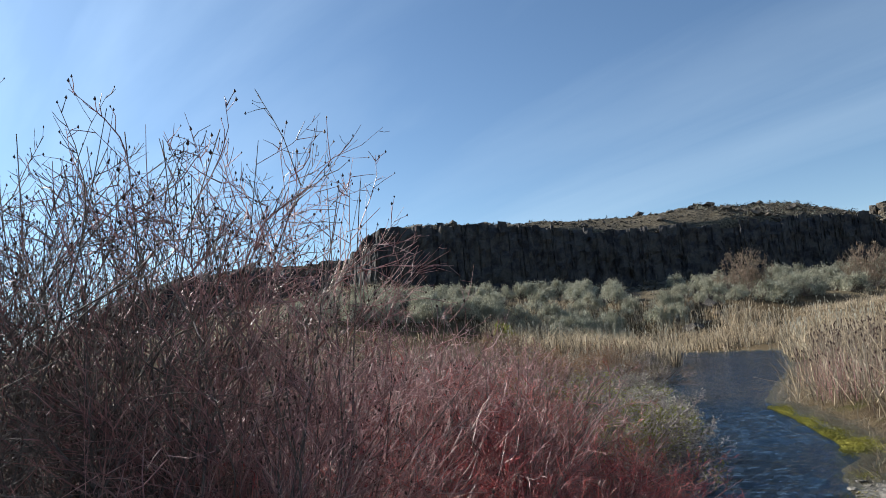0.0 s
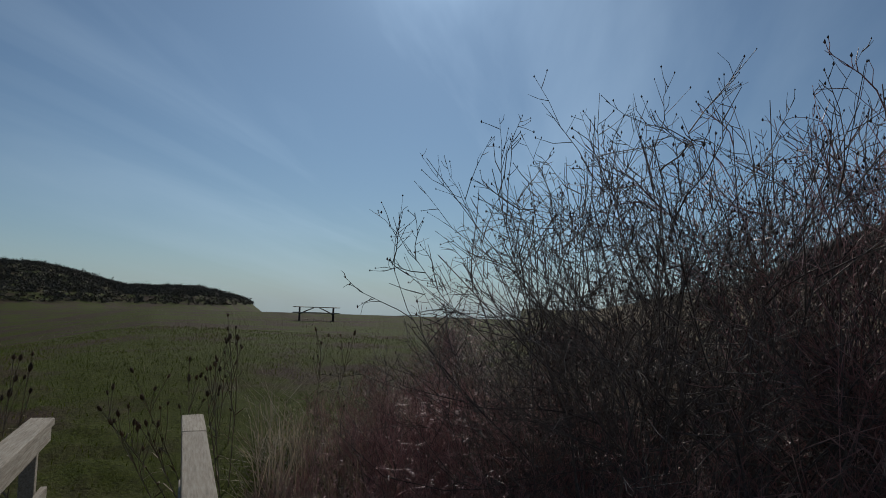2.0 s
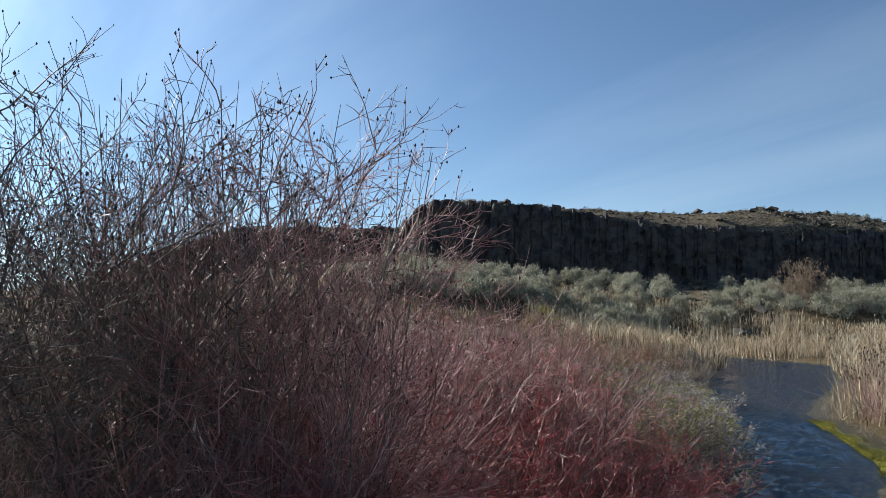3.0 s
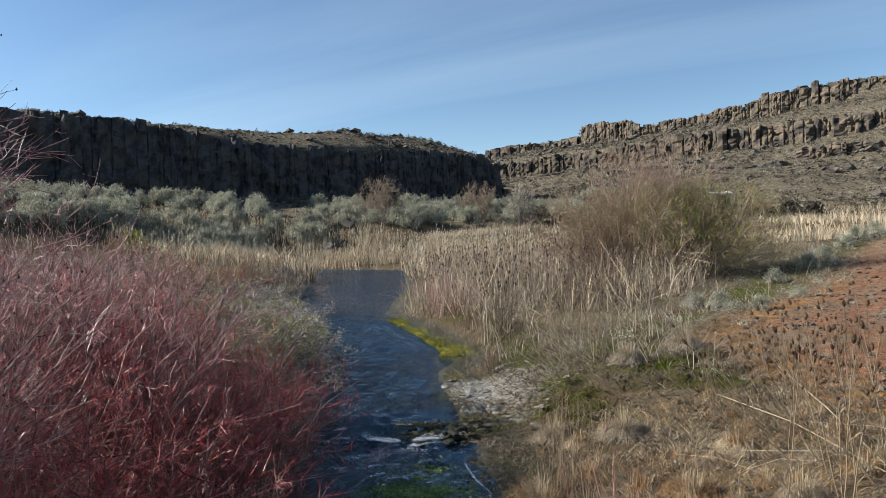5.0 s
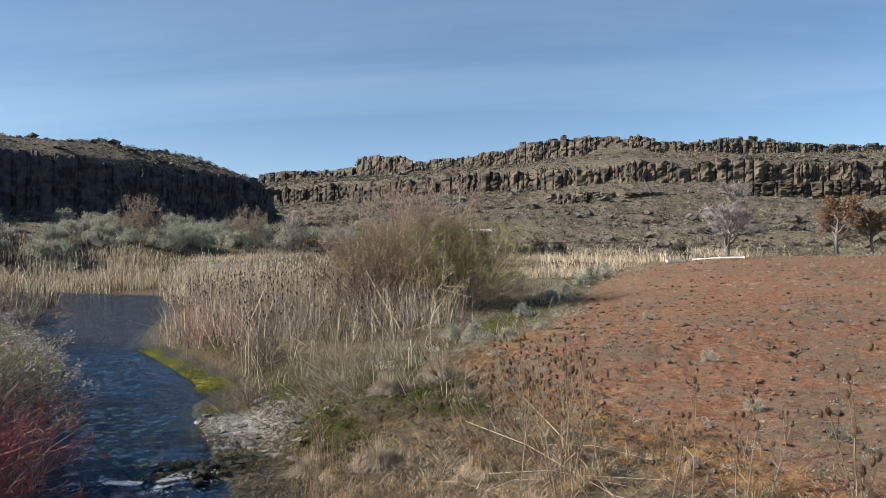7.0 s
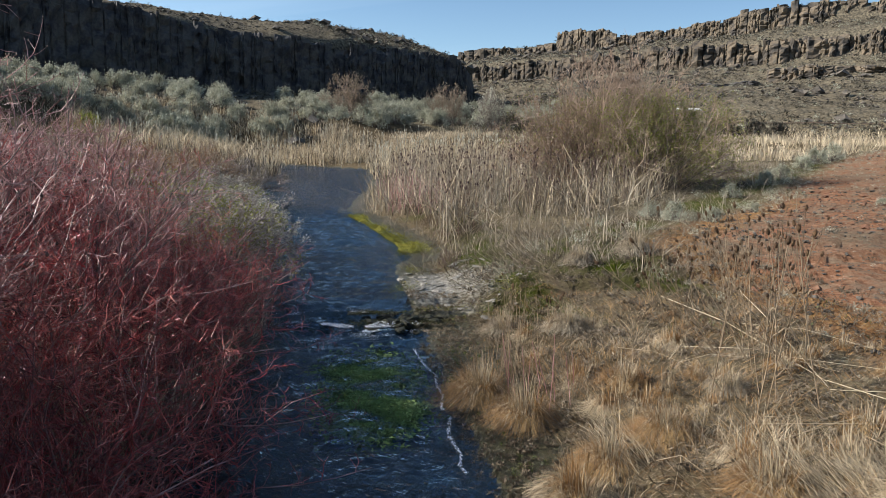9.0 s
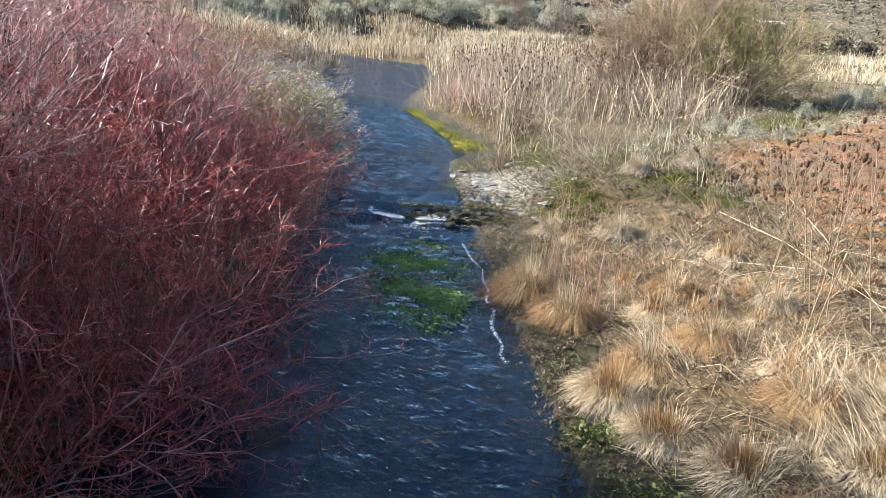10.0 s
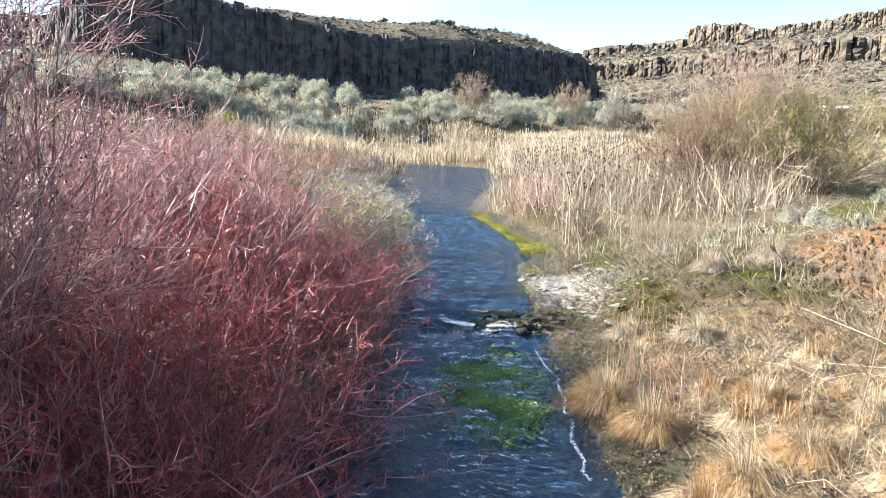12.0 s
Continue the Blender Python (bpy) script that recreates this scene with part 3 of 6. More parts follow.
    col = over(col, shade([(0.38, (0.045, 0.04, 0.028)), (0.48, (0.15, 0.135, 0.105)), (0.60, (0.36, 0.335, 0.29))], fine), soft(sb.outputs[2], mid))
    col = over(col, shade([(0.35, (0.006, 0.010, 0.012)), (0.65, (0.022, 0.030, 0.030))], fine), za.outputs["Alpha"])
    l.new(col, bsdf.inputs["Base Color"])
    add = n.new("ShaderNodeMath"); add.operation = "ADD"
    l.new(fine, add.inputs[0]); l.new(grit, add.inputs[1])
    b = n.new("ShaderNodeBump"); b.inputs["Strength"].default_value, b.inputs["Distance"].default_value = 0.8, 0.06
    l.new(add.outputs[0], b.inputs["Height"]); l.new(b.outputs[0], bsdf.inputs["Normal"])
    return m


RED_EDGE = [(-1.6, 14.0), (-0.9, 17.0), (0.85, 21.5), (2.1, 29.0), (5.1, 43.7), (8.9, 57.3), (15.0, 66.0), (30.0, 70.0), (60.0, 60.0), (60.0, 10.0), (20.0, 2.0), (5.5, 3.6), (2.4, 7.0), (0.6, 10.5)]


def zones(x, y, z):
    past, side, level = stream_at(x, y)
    r = np.hypot(x, y)
    yaw = np.degrees(np.arctan2(-x, y))
    red = np.clip(0.5 - outside(RED_EDGE, x, y) / 2.5, 0, 1)
    green = 0.75 * np.exp(-((past - 1.6) / 0.9) ** 2) * (side > 0) * (y > 9) * (y < 20)
    green = np.maximum(green, 0.95 * np.clip((yaw - 106) / 8, 0, 1) * np.clip(1.5 - r / 14, 0, 1))
    edge = outside(RED_EDGE, x, y)
    green = np.maximum(green, 0.62 * np.exp(-((edge - 1.2) / 1.6) ** 2) * (y > 11) * (y < 50) * (x > -8))
    green = np.maximum(green, 1.0 * np.clip((yaw - 92) / 8, 0, 1) * np.clip((r - 7) / 4, 0, 1))
    green = np.maximum(green, 0.75 * np.exp(-((r - 84) / 7) ** 2) * (yaw < -12) * (yaw > -40))
    mud = np.where(past < 0.12, 1.0, np.clip(1.0 - (past - 0.35) / 0.9, 0, 1)) * np.where(side > 0, 1, 0.9) * np.where(y > 12.5, 0.8, 1)
    crust = 0.85 * np.exp(-(((x + 4.4) / 1.25) ** 2 + ((y - 11.2) / 1.5) ** 2)) * (past > 0.02)
    s, s2, s3 = outside(MESA, x, y), outside(MESA_BACK, x, y), outside(HILL, x, y)
    rock = np.clip((z - 4.5) / 7, 0, 0.66)
    rock = np.where((np.abs(s) < 2) | (np.abs(s3) < 3) | (np.abs(s2) < 2) | (np.abs(s3 + 29) < 3), 1.0, rock)
    # heavier rock weight on the south hill, also darkening its backlit side
    rock = np.where((((yaw > 119) & (r > 110)) | (yaw < -60) & (r > 85)), 0.95, rock)
    litter = 0.62 * np.clip(1 - past / 8, 0, 1) * (side > 0) * np.clip(past / 0.6, 0, 1)
    litter = np.maximum(litter, 0.58 * (r > 28) * (r < 95) * (yaw > -8) * (yaw < 62) * np.clip(past / 1.5, 0, 1))
    litter = np.maximum(litter, 0.45 * value_noise(x * 0.15, y * 0.35) * (yaw > 98) * (r > 12) * (r < 60))
    litter = np.maximum(litter, 0.7 * np.exp(-((r - 94) / 5) ** 2) * (yaw < -12) * (yaw > -40))
    ochre = 0.6 * np.exp(-((edge + 0.5) / 0.9) ** 2) * np.clip((26 - y) / 6, 0, 1) * (y > 5)
    # near-black blue bed, from 0.2 m inside the water's edge
    dark_bed = np.clip((-past - 0.2) / 0.15, 0, 1)
    return np.stack([red, green, mud, dark_bed], -1), np.stack([rock, litter, crust, ochre], -1)


def build_ground():
    yaws = np.concatenate([np.arange(-42, 152, 0.4), np.arange(152, 318, 2.0)])
    radii = [0.25]
    while radii[-1] < 3800:
        r = radii[-1]
        radii.append(r + (0.08 if r < 2 else 0.0 + max(0.10, r * 0.02) if r < 75 else max(1.1, r * 0.0085) if r < 330 else r * 0.12))
    radii = np.array(radii)
    a, r = np.meshgrid(np.radians(yaws), radii)
    x, y = (-np.sin(a) * r).ravel(), (np.cos(a) * r).ravel()
    z = land(x, y)
    z = np.where(r.ravel() > 700, np.minimum(z, 8), z)
    k, n = len(yaws), len(radii)
    i, j = np.meshgrid(np.arange(n - 1), np.arange(k), indexing="ij")
    j2 = (j + 1) % k
    quads = np.stack([i * k + j, i * k + j2, (i + 1) * k + j2, (i + 1) * k + j], -1).reshape(-1, 4)
    c = len(x)
    verts = np.concatenate([np.stack([x, y, z], -1), [[0, 0, float(land([0.0], [0.0])[0])]]])
    jj = np.arange(k)
    tris = np.stack([np.full(k, c), (jj + 1) % k, jj], -1)
    me = mesh_of("ground", verts, quads[:, ::-1], tris[:, ::-1], [ground_material()], True)
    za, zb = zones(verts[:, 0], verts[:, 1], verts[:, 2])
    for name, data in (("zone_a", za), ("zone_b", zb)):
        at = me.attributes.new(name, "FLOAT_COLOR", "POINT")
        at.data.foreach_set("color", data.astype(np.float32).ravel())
    return tagged(new("ground", me), "dry valley floor of red gravel, straw and basalt slopes", "ground", kind="structure")


build_ground()


# ---- water ----
def water_material():
    m = bpy.data.materials.new("stream_water")
    m.use_nodes = True
    nt = m.node_tree; n, l = nt.nodes, nt.links
    n.clear()
    tc = n.new("ShaderNodeTexCoord")
    mp = n.new("ShaderNodeMapping"); mp.inputs["Rotation"].default_value, mp.inputs["Scale"].default_value = (0, 0, radians(30)), (1.0, 2.2, 1)
    l.new(tc.outputs["Object"], mp.inputs[0])
    a, b = n.new("ShaderNodeTexNoise"), n.new("ShaderNodeTexNoise")
    a.inputs["Scale"].default_value, a.inputs["Detail"].default_value, a.inputs["Distortion"].default_value = 6.0, 2, 0.5
    b.inputs["Scale"].default_value, b.inputs["Detail"].default_value = 20, 3
    l.new(mp.outputs[0], a.inputs["Vector"]); l.new(mp.outputs[0], b.inputs["Vector"])
    sc = n.new("ShaderNodeMath"); sc.operation = "MULTIPLY"; sc.inputs[1].default_value = 0.45
    l.new(b.outputs["Fac"], sc.inputs[0])
    ad = n.new("ShaderNodeMath"); ad.operation = "ADD"
    l.new(a.outputs["Fac"], ad.inputs[0]); l.new(sc.outputs[0], ad.inputs[1])
    bump = n.new("ShaderNodeBump"); bump.inputs["Strength"].default_value, bump.inputs["Distance"].default_value = 0.8, 0.05
    l.new(ad.outputs[0], bump.inputs["Height"])
    fr = n.new("ShaderNodeFresnel"); fr.inputs["IOR"].default_value = 1.34
    l.new(bump.outputs[0], fr.inputs["Normal"])
    gl = n.new("ShaderNodeBsdfGlossy"); gl.inputs["Roughness"].default_value = 0.01
    l.new(bump.outputs[0], gl.inputs["Normal"])
    tr = n.new("ShaderNodeBsdfTransparent"); tr.inputs["Color"].default_value = (0.82, 0.94, 0.92, 1)
    # even diffuse blue for the water's scatter and the sky reflected in ripples
    sky_fill = n.new("ShaderNodeBsdfDiffuse"); sky_fill.inputs["Color"].default_value = (0.018, 0.06, 0.135, 1)
    deep = n.new("ShaderNodeMixShader"); deep.inputs[0].default_value = 0.22
    l.new(tr.outputs[0], deep.inputs[1]); l.new(sky_fill.outputs[0], deep.inputs[2])
    mx = n.new("ShaderNodeMixShader")
    l.new(fr.outputs[0], mx.inputs[0]); l.new(deep.outputs[0], mx.inputs[1]); l.new(gl.outputs[0], mx.inputs[2])
    out = n.new("ShaderNodeOutputMaterial")
    l.new(mx.outputs[0], out.inputs[0])
    return m


def build_water():
    line = dense(FLOW, 0.055)
    way = np.gradient(line[:, :2], axis=0); way /= np.linalg.norm(way, axis=1, keepdims=True)
    side = np.stack([way[:, 1], -way[:, 0]], -1)
    rows, across = len(line), 84
    f = np.linspace(-1, 1, across)
    reach = np.where(f[None] < 0, line[:, 2:3], line[:, 3:4]) + 0.35
    p = line[:, None, :2] + side[:, None] * (f[None] * reach)[..., None]
    x, y = p[..., 0].ravel(), p[..., 1].ravel()
    z = np.repeat(line[:, 4], across)
    d = np.hypot(x, y)
    chop = np.exp(-(((y - 8.7) / 1.1) ** 2))
    past, side, _ = stream_at(x, y)
    calm = np.clip((27 - d) / 6, 0.06, 1) * np.where(side > 0, np.clip((-past - 0.1) / 0.4, 0.1, 1), 1) * (0.35 + 1.1 * value_noise(x * 0.7, y * 0.7))
    along, over = -0.5 * x + 0.87 * y, 0.87 * x + 0.5 * y
    z = z + (0.115 * fbm(along * 3.2, over * 1.5, 3) + 0.042 * fbm(along * 9.0, over * 5.0, 2)) * calm + 0.16 * chop * fbm(along * 4.5, over * 3.5, 3)
    i, j = np.meshgrid(np.arange(rows - 1), np.arange(across - 1), indexing="ij")
    q = np.stack([i * across + j, i * across + j + 1, (i + 1) * across + j + 1, (i + 1) * across + j], -1).reshape(-1, 4)
    me = mesh_of("water", np.stack([x, y, z], -1), q, None, [water_material()], True)
    return tagged(new("water", me), "dark blue shallow stream with small ripples", "stream", kind="structure")


build_water()


# ---- basalt cliffs: each column a piece of its cliff ----
def column_mesh(name, rng, sides=6, rings=5, mat_=None):
    """A rough six-sided column, one unit across and one unit high, broken at the top."""
    a = np.arange(sides) * 2 * np.pi / sides + rng.uniform(-0.25, 0.25, sides)
    rr = 0.5 * rng.uniform(0.8, 1.2, sides)
    vs = []
    for k in range(rings):
        h = k / (rings - 1)
        off = rng.normal(0, 0.07, 2)
        s = (1.08 - 0.14 * h) * rng.uniform(0.82, 1.14, sides)
        top = rng.uniform(-0.07, 0.05, sides) if k == rings - 1 else rng.uniform(-0.03, 0.03, sides)
        vs.append(np.stack([np.cos(a) * rr * s + off[0], np.sin(a) * rr * s + off[1], np.clip(h + top, 0, 2)], -1))
    verts = np.concatenate(vs + [np.array([[0, 0, 1.03]])])
    i, j = np.meshgrid(np.arange(rings - 1), np.arange(sides), indexing="ij")
    j2 = (j + 1) % sides
    q = np.stack([i * sides + j, i * sides + j2, (i + 1) * sides + j2, (i + 1) * sides + j], -1).reshape(-1, 4)
    o = (rings - 1) * sides
    t = np.stack([o + np.arange(sides), o + (np.arange(sides) + 1) % sides, np.full(sides, rings * sides)], -1)
    return mesh_of(name, verts, q, t, [mat_ or basalt])


COLUMN_RNG = np.random.default_rng(5)
COLUMNS = [column_mesh("basalt_column", COLUMN_RNG, 5 + k % 3, 7) for k in range(9)]
SUNLIT_COLUMNS = [column_mesh("basalt_column", COLUMN_RNG, 5 + k % 3, 7, sunlit_brown_basalt) for k in range(9)]


def rock_face(name, line, z0, z1, wide, mat_, rng, seed, relief, push, joint):
    """The jointed wall of a cliff along a line: prisms side by side at uneven depths, some broken off, with ledges and cracks between them."""
    run = np.concatenate([[0], np.cumsum(np.linalg.norm(np.diff(line, axis=0), axis=1))])
    cuts = [0.0]
    while cuts[-1] < run[-1]:
        cuts.append(cuts[-1] + wide * rng.choice([0.55, 0.8, 1.0, 1.3, 2.0]) * rng.uniform(0.8, 1.2))
    cuts = np.array(cuts); n = len(cuts) - 1
    mid = (cuts[:-1] + cuts[1:]) / 2
    bay = relief * wide * (value_noise(mid / wide * 0.07, np.full(n, seed + 0.5)) - 0.3) + 1.2 * wide * (value_noise(mid / wide * 0.33, np.full(n, seed + 7.5)) - 0.5)
    depth = push + bay + rng.uniform(-0.22, 0.25, n) * wide * min(1.0, 0.25 + joint)
    across = np.array([0.0, 0.14, 0.5, 0.86, 1.0])
    levels = 17
    h = np.linspace(0, 1, levels)
    u = cuts[:-1, None] + np.diff(cuts)[:, None] * across[None]
    px, py = np.interp(u, run, line[:, 0]), np.interp(u, run, line[:, 1])
    rad = np.hypot(px, py)
    low, high = z0(px, py), z1(px, py)
    tall = (high - low).mean(1)
    crest = 0.16 * (value_noise(mid / wide * 0.22, np.full(n, seed + 3.5)) - 0.5) + rng.normal(0, 0.03, n) - rng.uniform(0.05, 0.2, n) * (rng.random(n) < 0.2)
    crest = crest * min(1.0, 0.3 + 0.7 * joint)
    hj = np.clip(h[None] + rng.normal(0, 0.014, (n, levels)) * ((h > 0) & (h < 1)), 0, 1) * (1 + crest[:, None] * h[None] ** 3)
    z = low[:, :, None] + (high - low)[:, :, None] * hj[:, None, :] + rng.normal(0, 0.05, (n, 5, levels)) * wide
    bulge = joint * np.array([-0.16, 0.14, 0.2, 0.13, -0.16]) * np.diff(cuts)[:, None] * rng.uniform(0.2, 1.3, (n, 1)) + rng.normal(0, 0.06, (n, 5)) * wide
    # blocks fallen out, ledges, and a rough weathered surface
    across_, up_ = np.broadcast_to(u[:, :, None] / wide, z.shape), z / wide
    rough_ = 2.6 * wide * fbm(across_ * 0.42 + seed, up_ * 0.36, 4) + 1.5 * wide * fbm(across_ * 1.3, up_ * 1.3 + seed, 3)
    block = rng.uniform(-0.2, 0.2, (n, levels))
    block = np.where(rng.random((n, levels)) < 0.55, np.roll(block, 1, axis=1), block)
    block = np.where(rng.random((n, levels)) < 0.5, np.roll(block, 1, axis=1), block) * wide * min(1.0, 0.3 + joint)
    batter = (0.16 * tall[:, None] * (1 - h[None]) + np.where(h[None] < 0.25, (0.25 - h[None]) * 4 * wide * rng.random((n, 1)), 0))
    ease = -1.5 * wide * np.clip((h[None] - 0.82) / 0.18, 0, 1) ** 2 * rng.random((n, 1))
    out = depth[:, None, None] + bulge[:, :, None] + (block + batter + ease)[:, None, :] + rough_ + rng.normal(0, 0.09, (n, 5, levels)) * wide
    out = np.concatenate([out, out[..., -1:] - 3.5 * wide], -1)
    z = np.concatenate([z, z[..., -1:] + 0.05 * wide], -1)
    k = 1 - out / rad[:, :, None]
    v = np.stack([px[:, :, None] * k, py[:, :, None] * k, z], -1).reshape(n * 5, levels + 1, 3)
    i, j = np.meshgrid(np.arange(n * 5 - 1), np.arange(levels), indexing="ij")
    m = levels + 1
    q = np.stack([i * m + j, (i + 1) * m + j, (i + 1) * m + j + 1, i * m + j + 1], -1).reshape(-1, 4)
    return mesh_of(name, v.reshape(-1, 3), q, None, [mat_]), mid, depth, px[:, 2], py[:, 2]


def cliff(front, base, top, wide, label, seed, push=1.6, broken=0.15, slab=0.3, relief=3.0, pillars=0.1, mat_=None, joint=1.0):
    """A cliff along a line: its jointed wall and the columns that stand out of it. base None: on the ground; top: a height or a height by bearing."""
    rng = np.random.default_rng(seed)
    holder = thing("basalt_cliff", label, "cliff", "cliffs of the valley")
    line = dense(np.array(front, float), 0.5)
    for _ in range(12):
        line[1:-1] = (line[:-2] + 2 * line[1:-1] + line[2:]) / 4

    def z0(x, y):
        if base is not None:
            return np.full(x.shape, base - 1.0)
        r = np.hypot(x, y)
        return land((x * (1 - 2.5 / r)).ravel(), (y * (1 - 2.5 / r)).ravel()).reshape(x.shape) - 1.0

    def z1(x, y):
        yaw = np.degrees(np.arctan2(-x, y))
        ragged = 0.5 * wide * (value_noise(x * 0.35, y * 0.35) - 0.5)
        return (top(yaw) if callable(top) else np.full(x.shape, float(top))) + ragged

    me, mid, depth, px, py = rock_face("rock_face", line, z0, z1, wide, mat_ or basalt, rng, seed, relief, push, joint)
    part("rock_face", me, holder)
    count = 0
    for k in range(len(mid)):
        if rng.random() > pillars or count >= 290:
            continue
        r = math.hypot(px[k], py[k])
        s = wide * (rng.uniform(1.3, 2.0) if rng.random() < slab else rng.uniform(0.6, 1.1))
        f = 1 - (depth[k] + rng.uniform(-0.3, 0.15) * s) / r
        x, y = px[k] * f, py[k] * f
        lo, hi = float(z0(np.array([x]), np.array([y]))[0]), float(z1(np.array([x]), np.array([y]))[0])
        hi -= (rng.uniform(0.2, 0.65) if rng.random() < broken else rng.uniform(0.04, 0.12)) * (hi - lo)
        part("basalt_column", (SUNLIT_COLUMNS if mat_ is sunlit_brown_basalt else COLUMNS)[rng.integers(len(COLUMNS))], holder,
             m=Matrix.LocRotScale((x, y, lo), Euler((rng.normal(0, 0.035), rng.normal(0, 0.035), rng.uniform(0, 6.28))), (s, s * rng.uniform(0.7, 1.1), hi - lo)))
        count += 1
    return holder


def back_rim(yaw):
    return rim_height(np.minimum(yaw, 57)) + 0.3 - np.maximum(0.0, yaw - 75) * 1.1


cliff(MESA_FRONT, 10.2, lambda a: rim_height(a) + 0.25, 1.0, "long shaded cliff of dark basalt columns", 11, broken=1.0, slab=0.2, pillars=0.05, relief=3.6, joint=0.22)
cliff([polar(62.5, 150), polar(61.9, 135), polar(61.3, 123)], 12.0, 16.8, 1.2, "rounded shaded end of the dark basalt cliff", 12, broken=0.6, pillars=0.08)
cliff(MESA_BACK_FRONT, 11.0, back_rim, 1.8, "distant low basalt cliff behind the thicket", 13)
cliff(HILL_FRONT[1:5], 21.0, 29.6, 1.7, "distant basalt cliff in the gap of the valley", 14, broken=0.3, mat_=sunlit_brown_basalt)
cliff(HILL_FRONT[4:10], 22.0, 29.2, 1.3, "sunlit brown basalt columns across the hillside", 15, broken=0.3, slab=0.4, relief=3.2, pillars=0.2, mat_=sunlit_brown_basalt)
cliff([polar(13.8, 258), polar(10, 243), polar(3, 224), polar(-3, 215), polar(-9, 212), polar(-16, 217), polar(-22, 225), polar(-28, 234)], 35.2, lambda a: hill_top(a) + 0.2, 1.15, "blocky dark basalt rim along the hilltop", 16, broken=0.5, slab=0.4, relief=3.4, pillars=0.12, mat_=sunlit_brown_basalt)
cliff([polar(21.5, 275), polar(17, 268), polar(13.9, 260)], 31.0, lambda a: np.minimum(hill_top(a), 39.3), 2.0, "pale flat rim of the far basalt cliff", 17, broken=0.2, mat_=sunlit_brown_basalt)
cliff(SHELF_A, None, 20.0, 1.3, "low broken outcrop of dark basalt on the slope", 18, broken=0.7, mat_=sunlit_brown_basalt)
cliff([polar(5, 170), polar(2, 164), polar(-1, 162)], None, 17.2, 1.3, "dark broken outcrop low on the slope", 20, broken=0.7)
cliff([polar(12, 196), polar(8, 186), polar(5, 181)], None, 20.5, 1.4, "dark rubble ledge on the slope", 21, broken=0.7)
cliff([polar(-12.5, 168), polar(-16, 171)], None, 20.4, 1.3, "broken ledge of brown basalt on the slope", 22, broken=0.7, mat_=sunlit_brown_basalt)
cliff(SHELF_B, None, 22.4, 1.5, "low broken outcrop of brown basalt on the slope", 19, broken=0.6, mat_=sunlit_brown_basalt)


# ---- shrubs ----
def shrub_meshes(seed, stems, height, spread, twigs, fine, stem_r, base_r, lean=0.5, up=0.05, wobble=0.10, angle=(20, 50), sprawl=0.0, share=(0.35, 0.7), low=0.72):
    """Stems, twigs and fine twigs of a bare shrub, as arrays."""
    rng = np.random.default_rng(seed)
    a = rng.uniform(0, 2 * np.pi, stems)
    q = np.sqrt(rng.uniform(0, 1, stems))
    base = np.stack([np.cos(a) * q * base_r, np.sin(a) * q * base_r, np.full(stems, -0.08)], -1)
    b = a + rng.normal(0, 0.6, stems)
    tilt = np.abs(rng.normal(0, lean, stems)) * spread
    tilt = np.minimum(tilt, 1.7 * lean * spread)
    tilt = np.where(rng.random(stems) < sprawl, rng.uniform(1.2, 3.2, stems), tilt)
    way = np.stack([np.cos(b) * tilt, np.sin(b) * tilt, np.ones(stems)], -1)
    p1 = branch_paths(base, way, height * rng.uniform(low, 1.0, stems), 7, wobble, rng, up)
    r1 = stem_r * rng.uniform(0.6, 1.3, stems)[:, None] * np.linspace(1, 0.25, 7)[None]
    s2, w2, l2, i2, _ = side_branches(p1, twigs, rng, angle, share)
    p2 = branch_paths(s2, w2, l2, 5, wobble * 1.2, rng, up * 1.6)
    r2 = (stem_r * 0.55) * rng.uniform(0.6, 1.2, len(l2))[:, None] * np.linspace(1, 0.35, 5)[None]
    s3, w3, l3, i3, _ = side_branches(p2, fine, rng, angle, (0.3, 0.6))
    p3 = branch_paths(s3, w3, np.maximum(l3, 0.08), 3, wobble * 1.2, rng, up)
    r3 = (stem_r * 0.36) * rng.uniform(0.7, 1.2, len(l3))[:, None] * np.linspace(1, 0.5, 3)[None]
    return tubes(p1, r1, 4), tubes(p2, r2, 3), tubes(p3, r3, 3), p1, p2, p3


def make_shrub(name, label, category, group, data, mats, extra=(), m=None):
    """mats: for stems, twigs; extra: further (part name, mesh)."""
    (v1, q1), (v2, q2), (v3, q3) = data[:3]
    ob = thing(name, label, category, group, m=m)
    part("branch_frame", mesh_of("branch_frame", v1, q1, None, [mats[0]], True), ob)
    v, q, _ = joined([(v2, q2, None), (v3, q3, None)])
    crown = part("twig_crown", mesh_of("twig_crown", v, q, None, [mats[1]], True), ob)
    for pname, me in extra:
        part(pname, me, crown)
    return ob


def bud_mesh(paths, size, rng, share=1.0, mat_=None):
    tips = paths[rng.random(len(paths)) < share, -1]
    n = len(tips)
    o = np.array([(1, 0, 0), (-0.5, 0.87, 0), (-0.5, -0.87, 0), (0, 0, 1.8), (0, 0, -1.2)])
    v = (tips[:, None] + o[None] * (size * rng.uniform(0.6, 1.3, n))[:, None, None]).reshape(-1, 3)
    i = (np.arange(n) * 5)[:, None, None]
    t = (i + np.array([[(0, 1, 3), (1, 2, 3), (2, 0, 3), (1, 0, 4), (2, 1, 4), (0, 2, 4)]])).reshape(-1, 3)
    return mesh_of("bud_spray", v, None, t, [mat_ or dark_bud])


def seat(x, y, turn=0.0, size=1.0, sink=0.0):
    return Matrix.LocRotScale((x, y, ground_z(x, y) - sink), Euler((0, 0, radians(turn))), (size,) * 3)


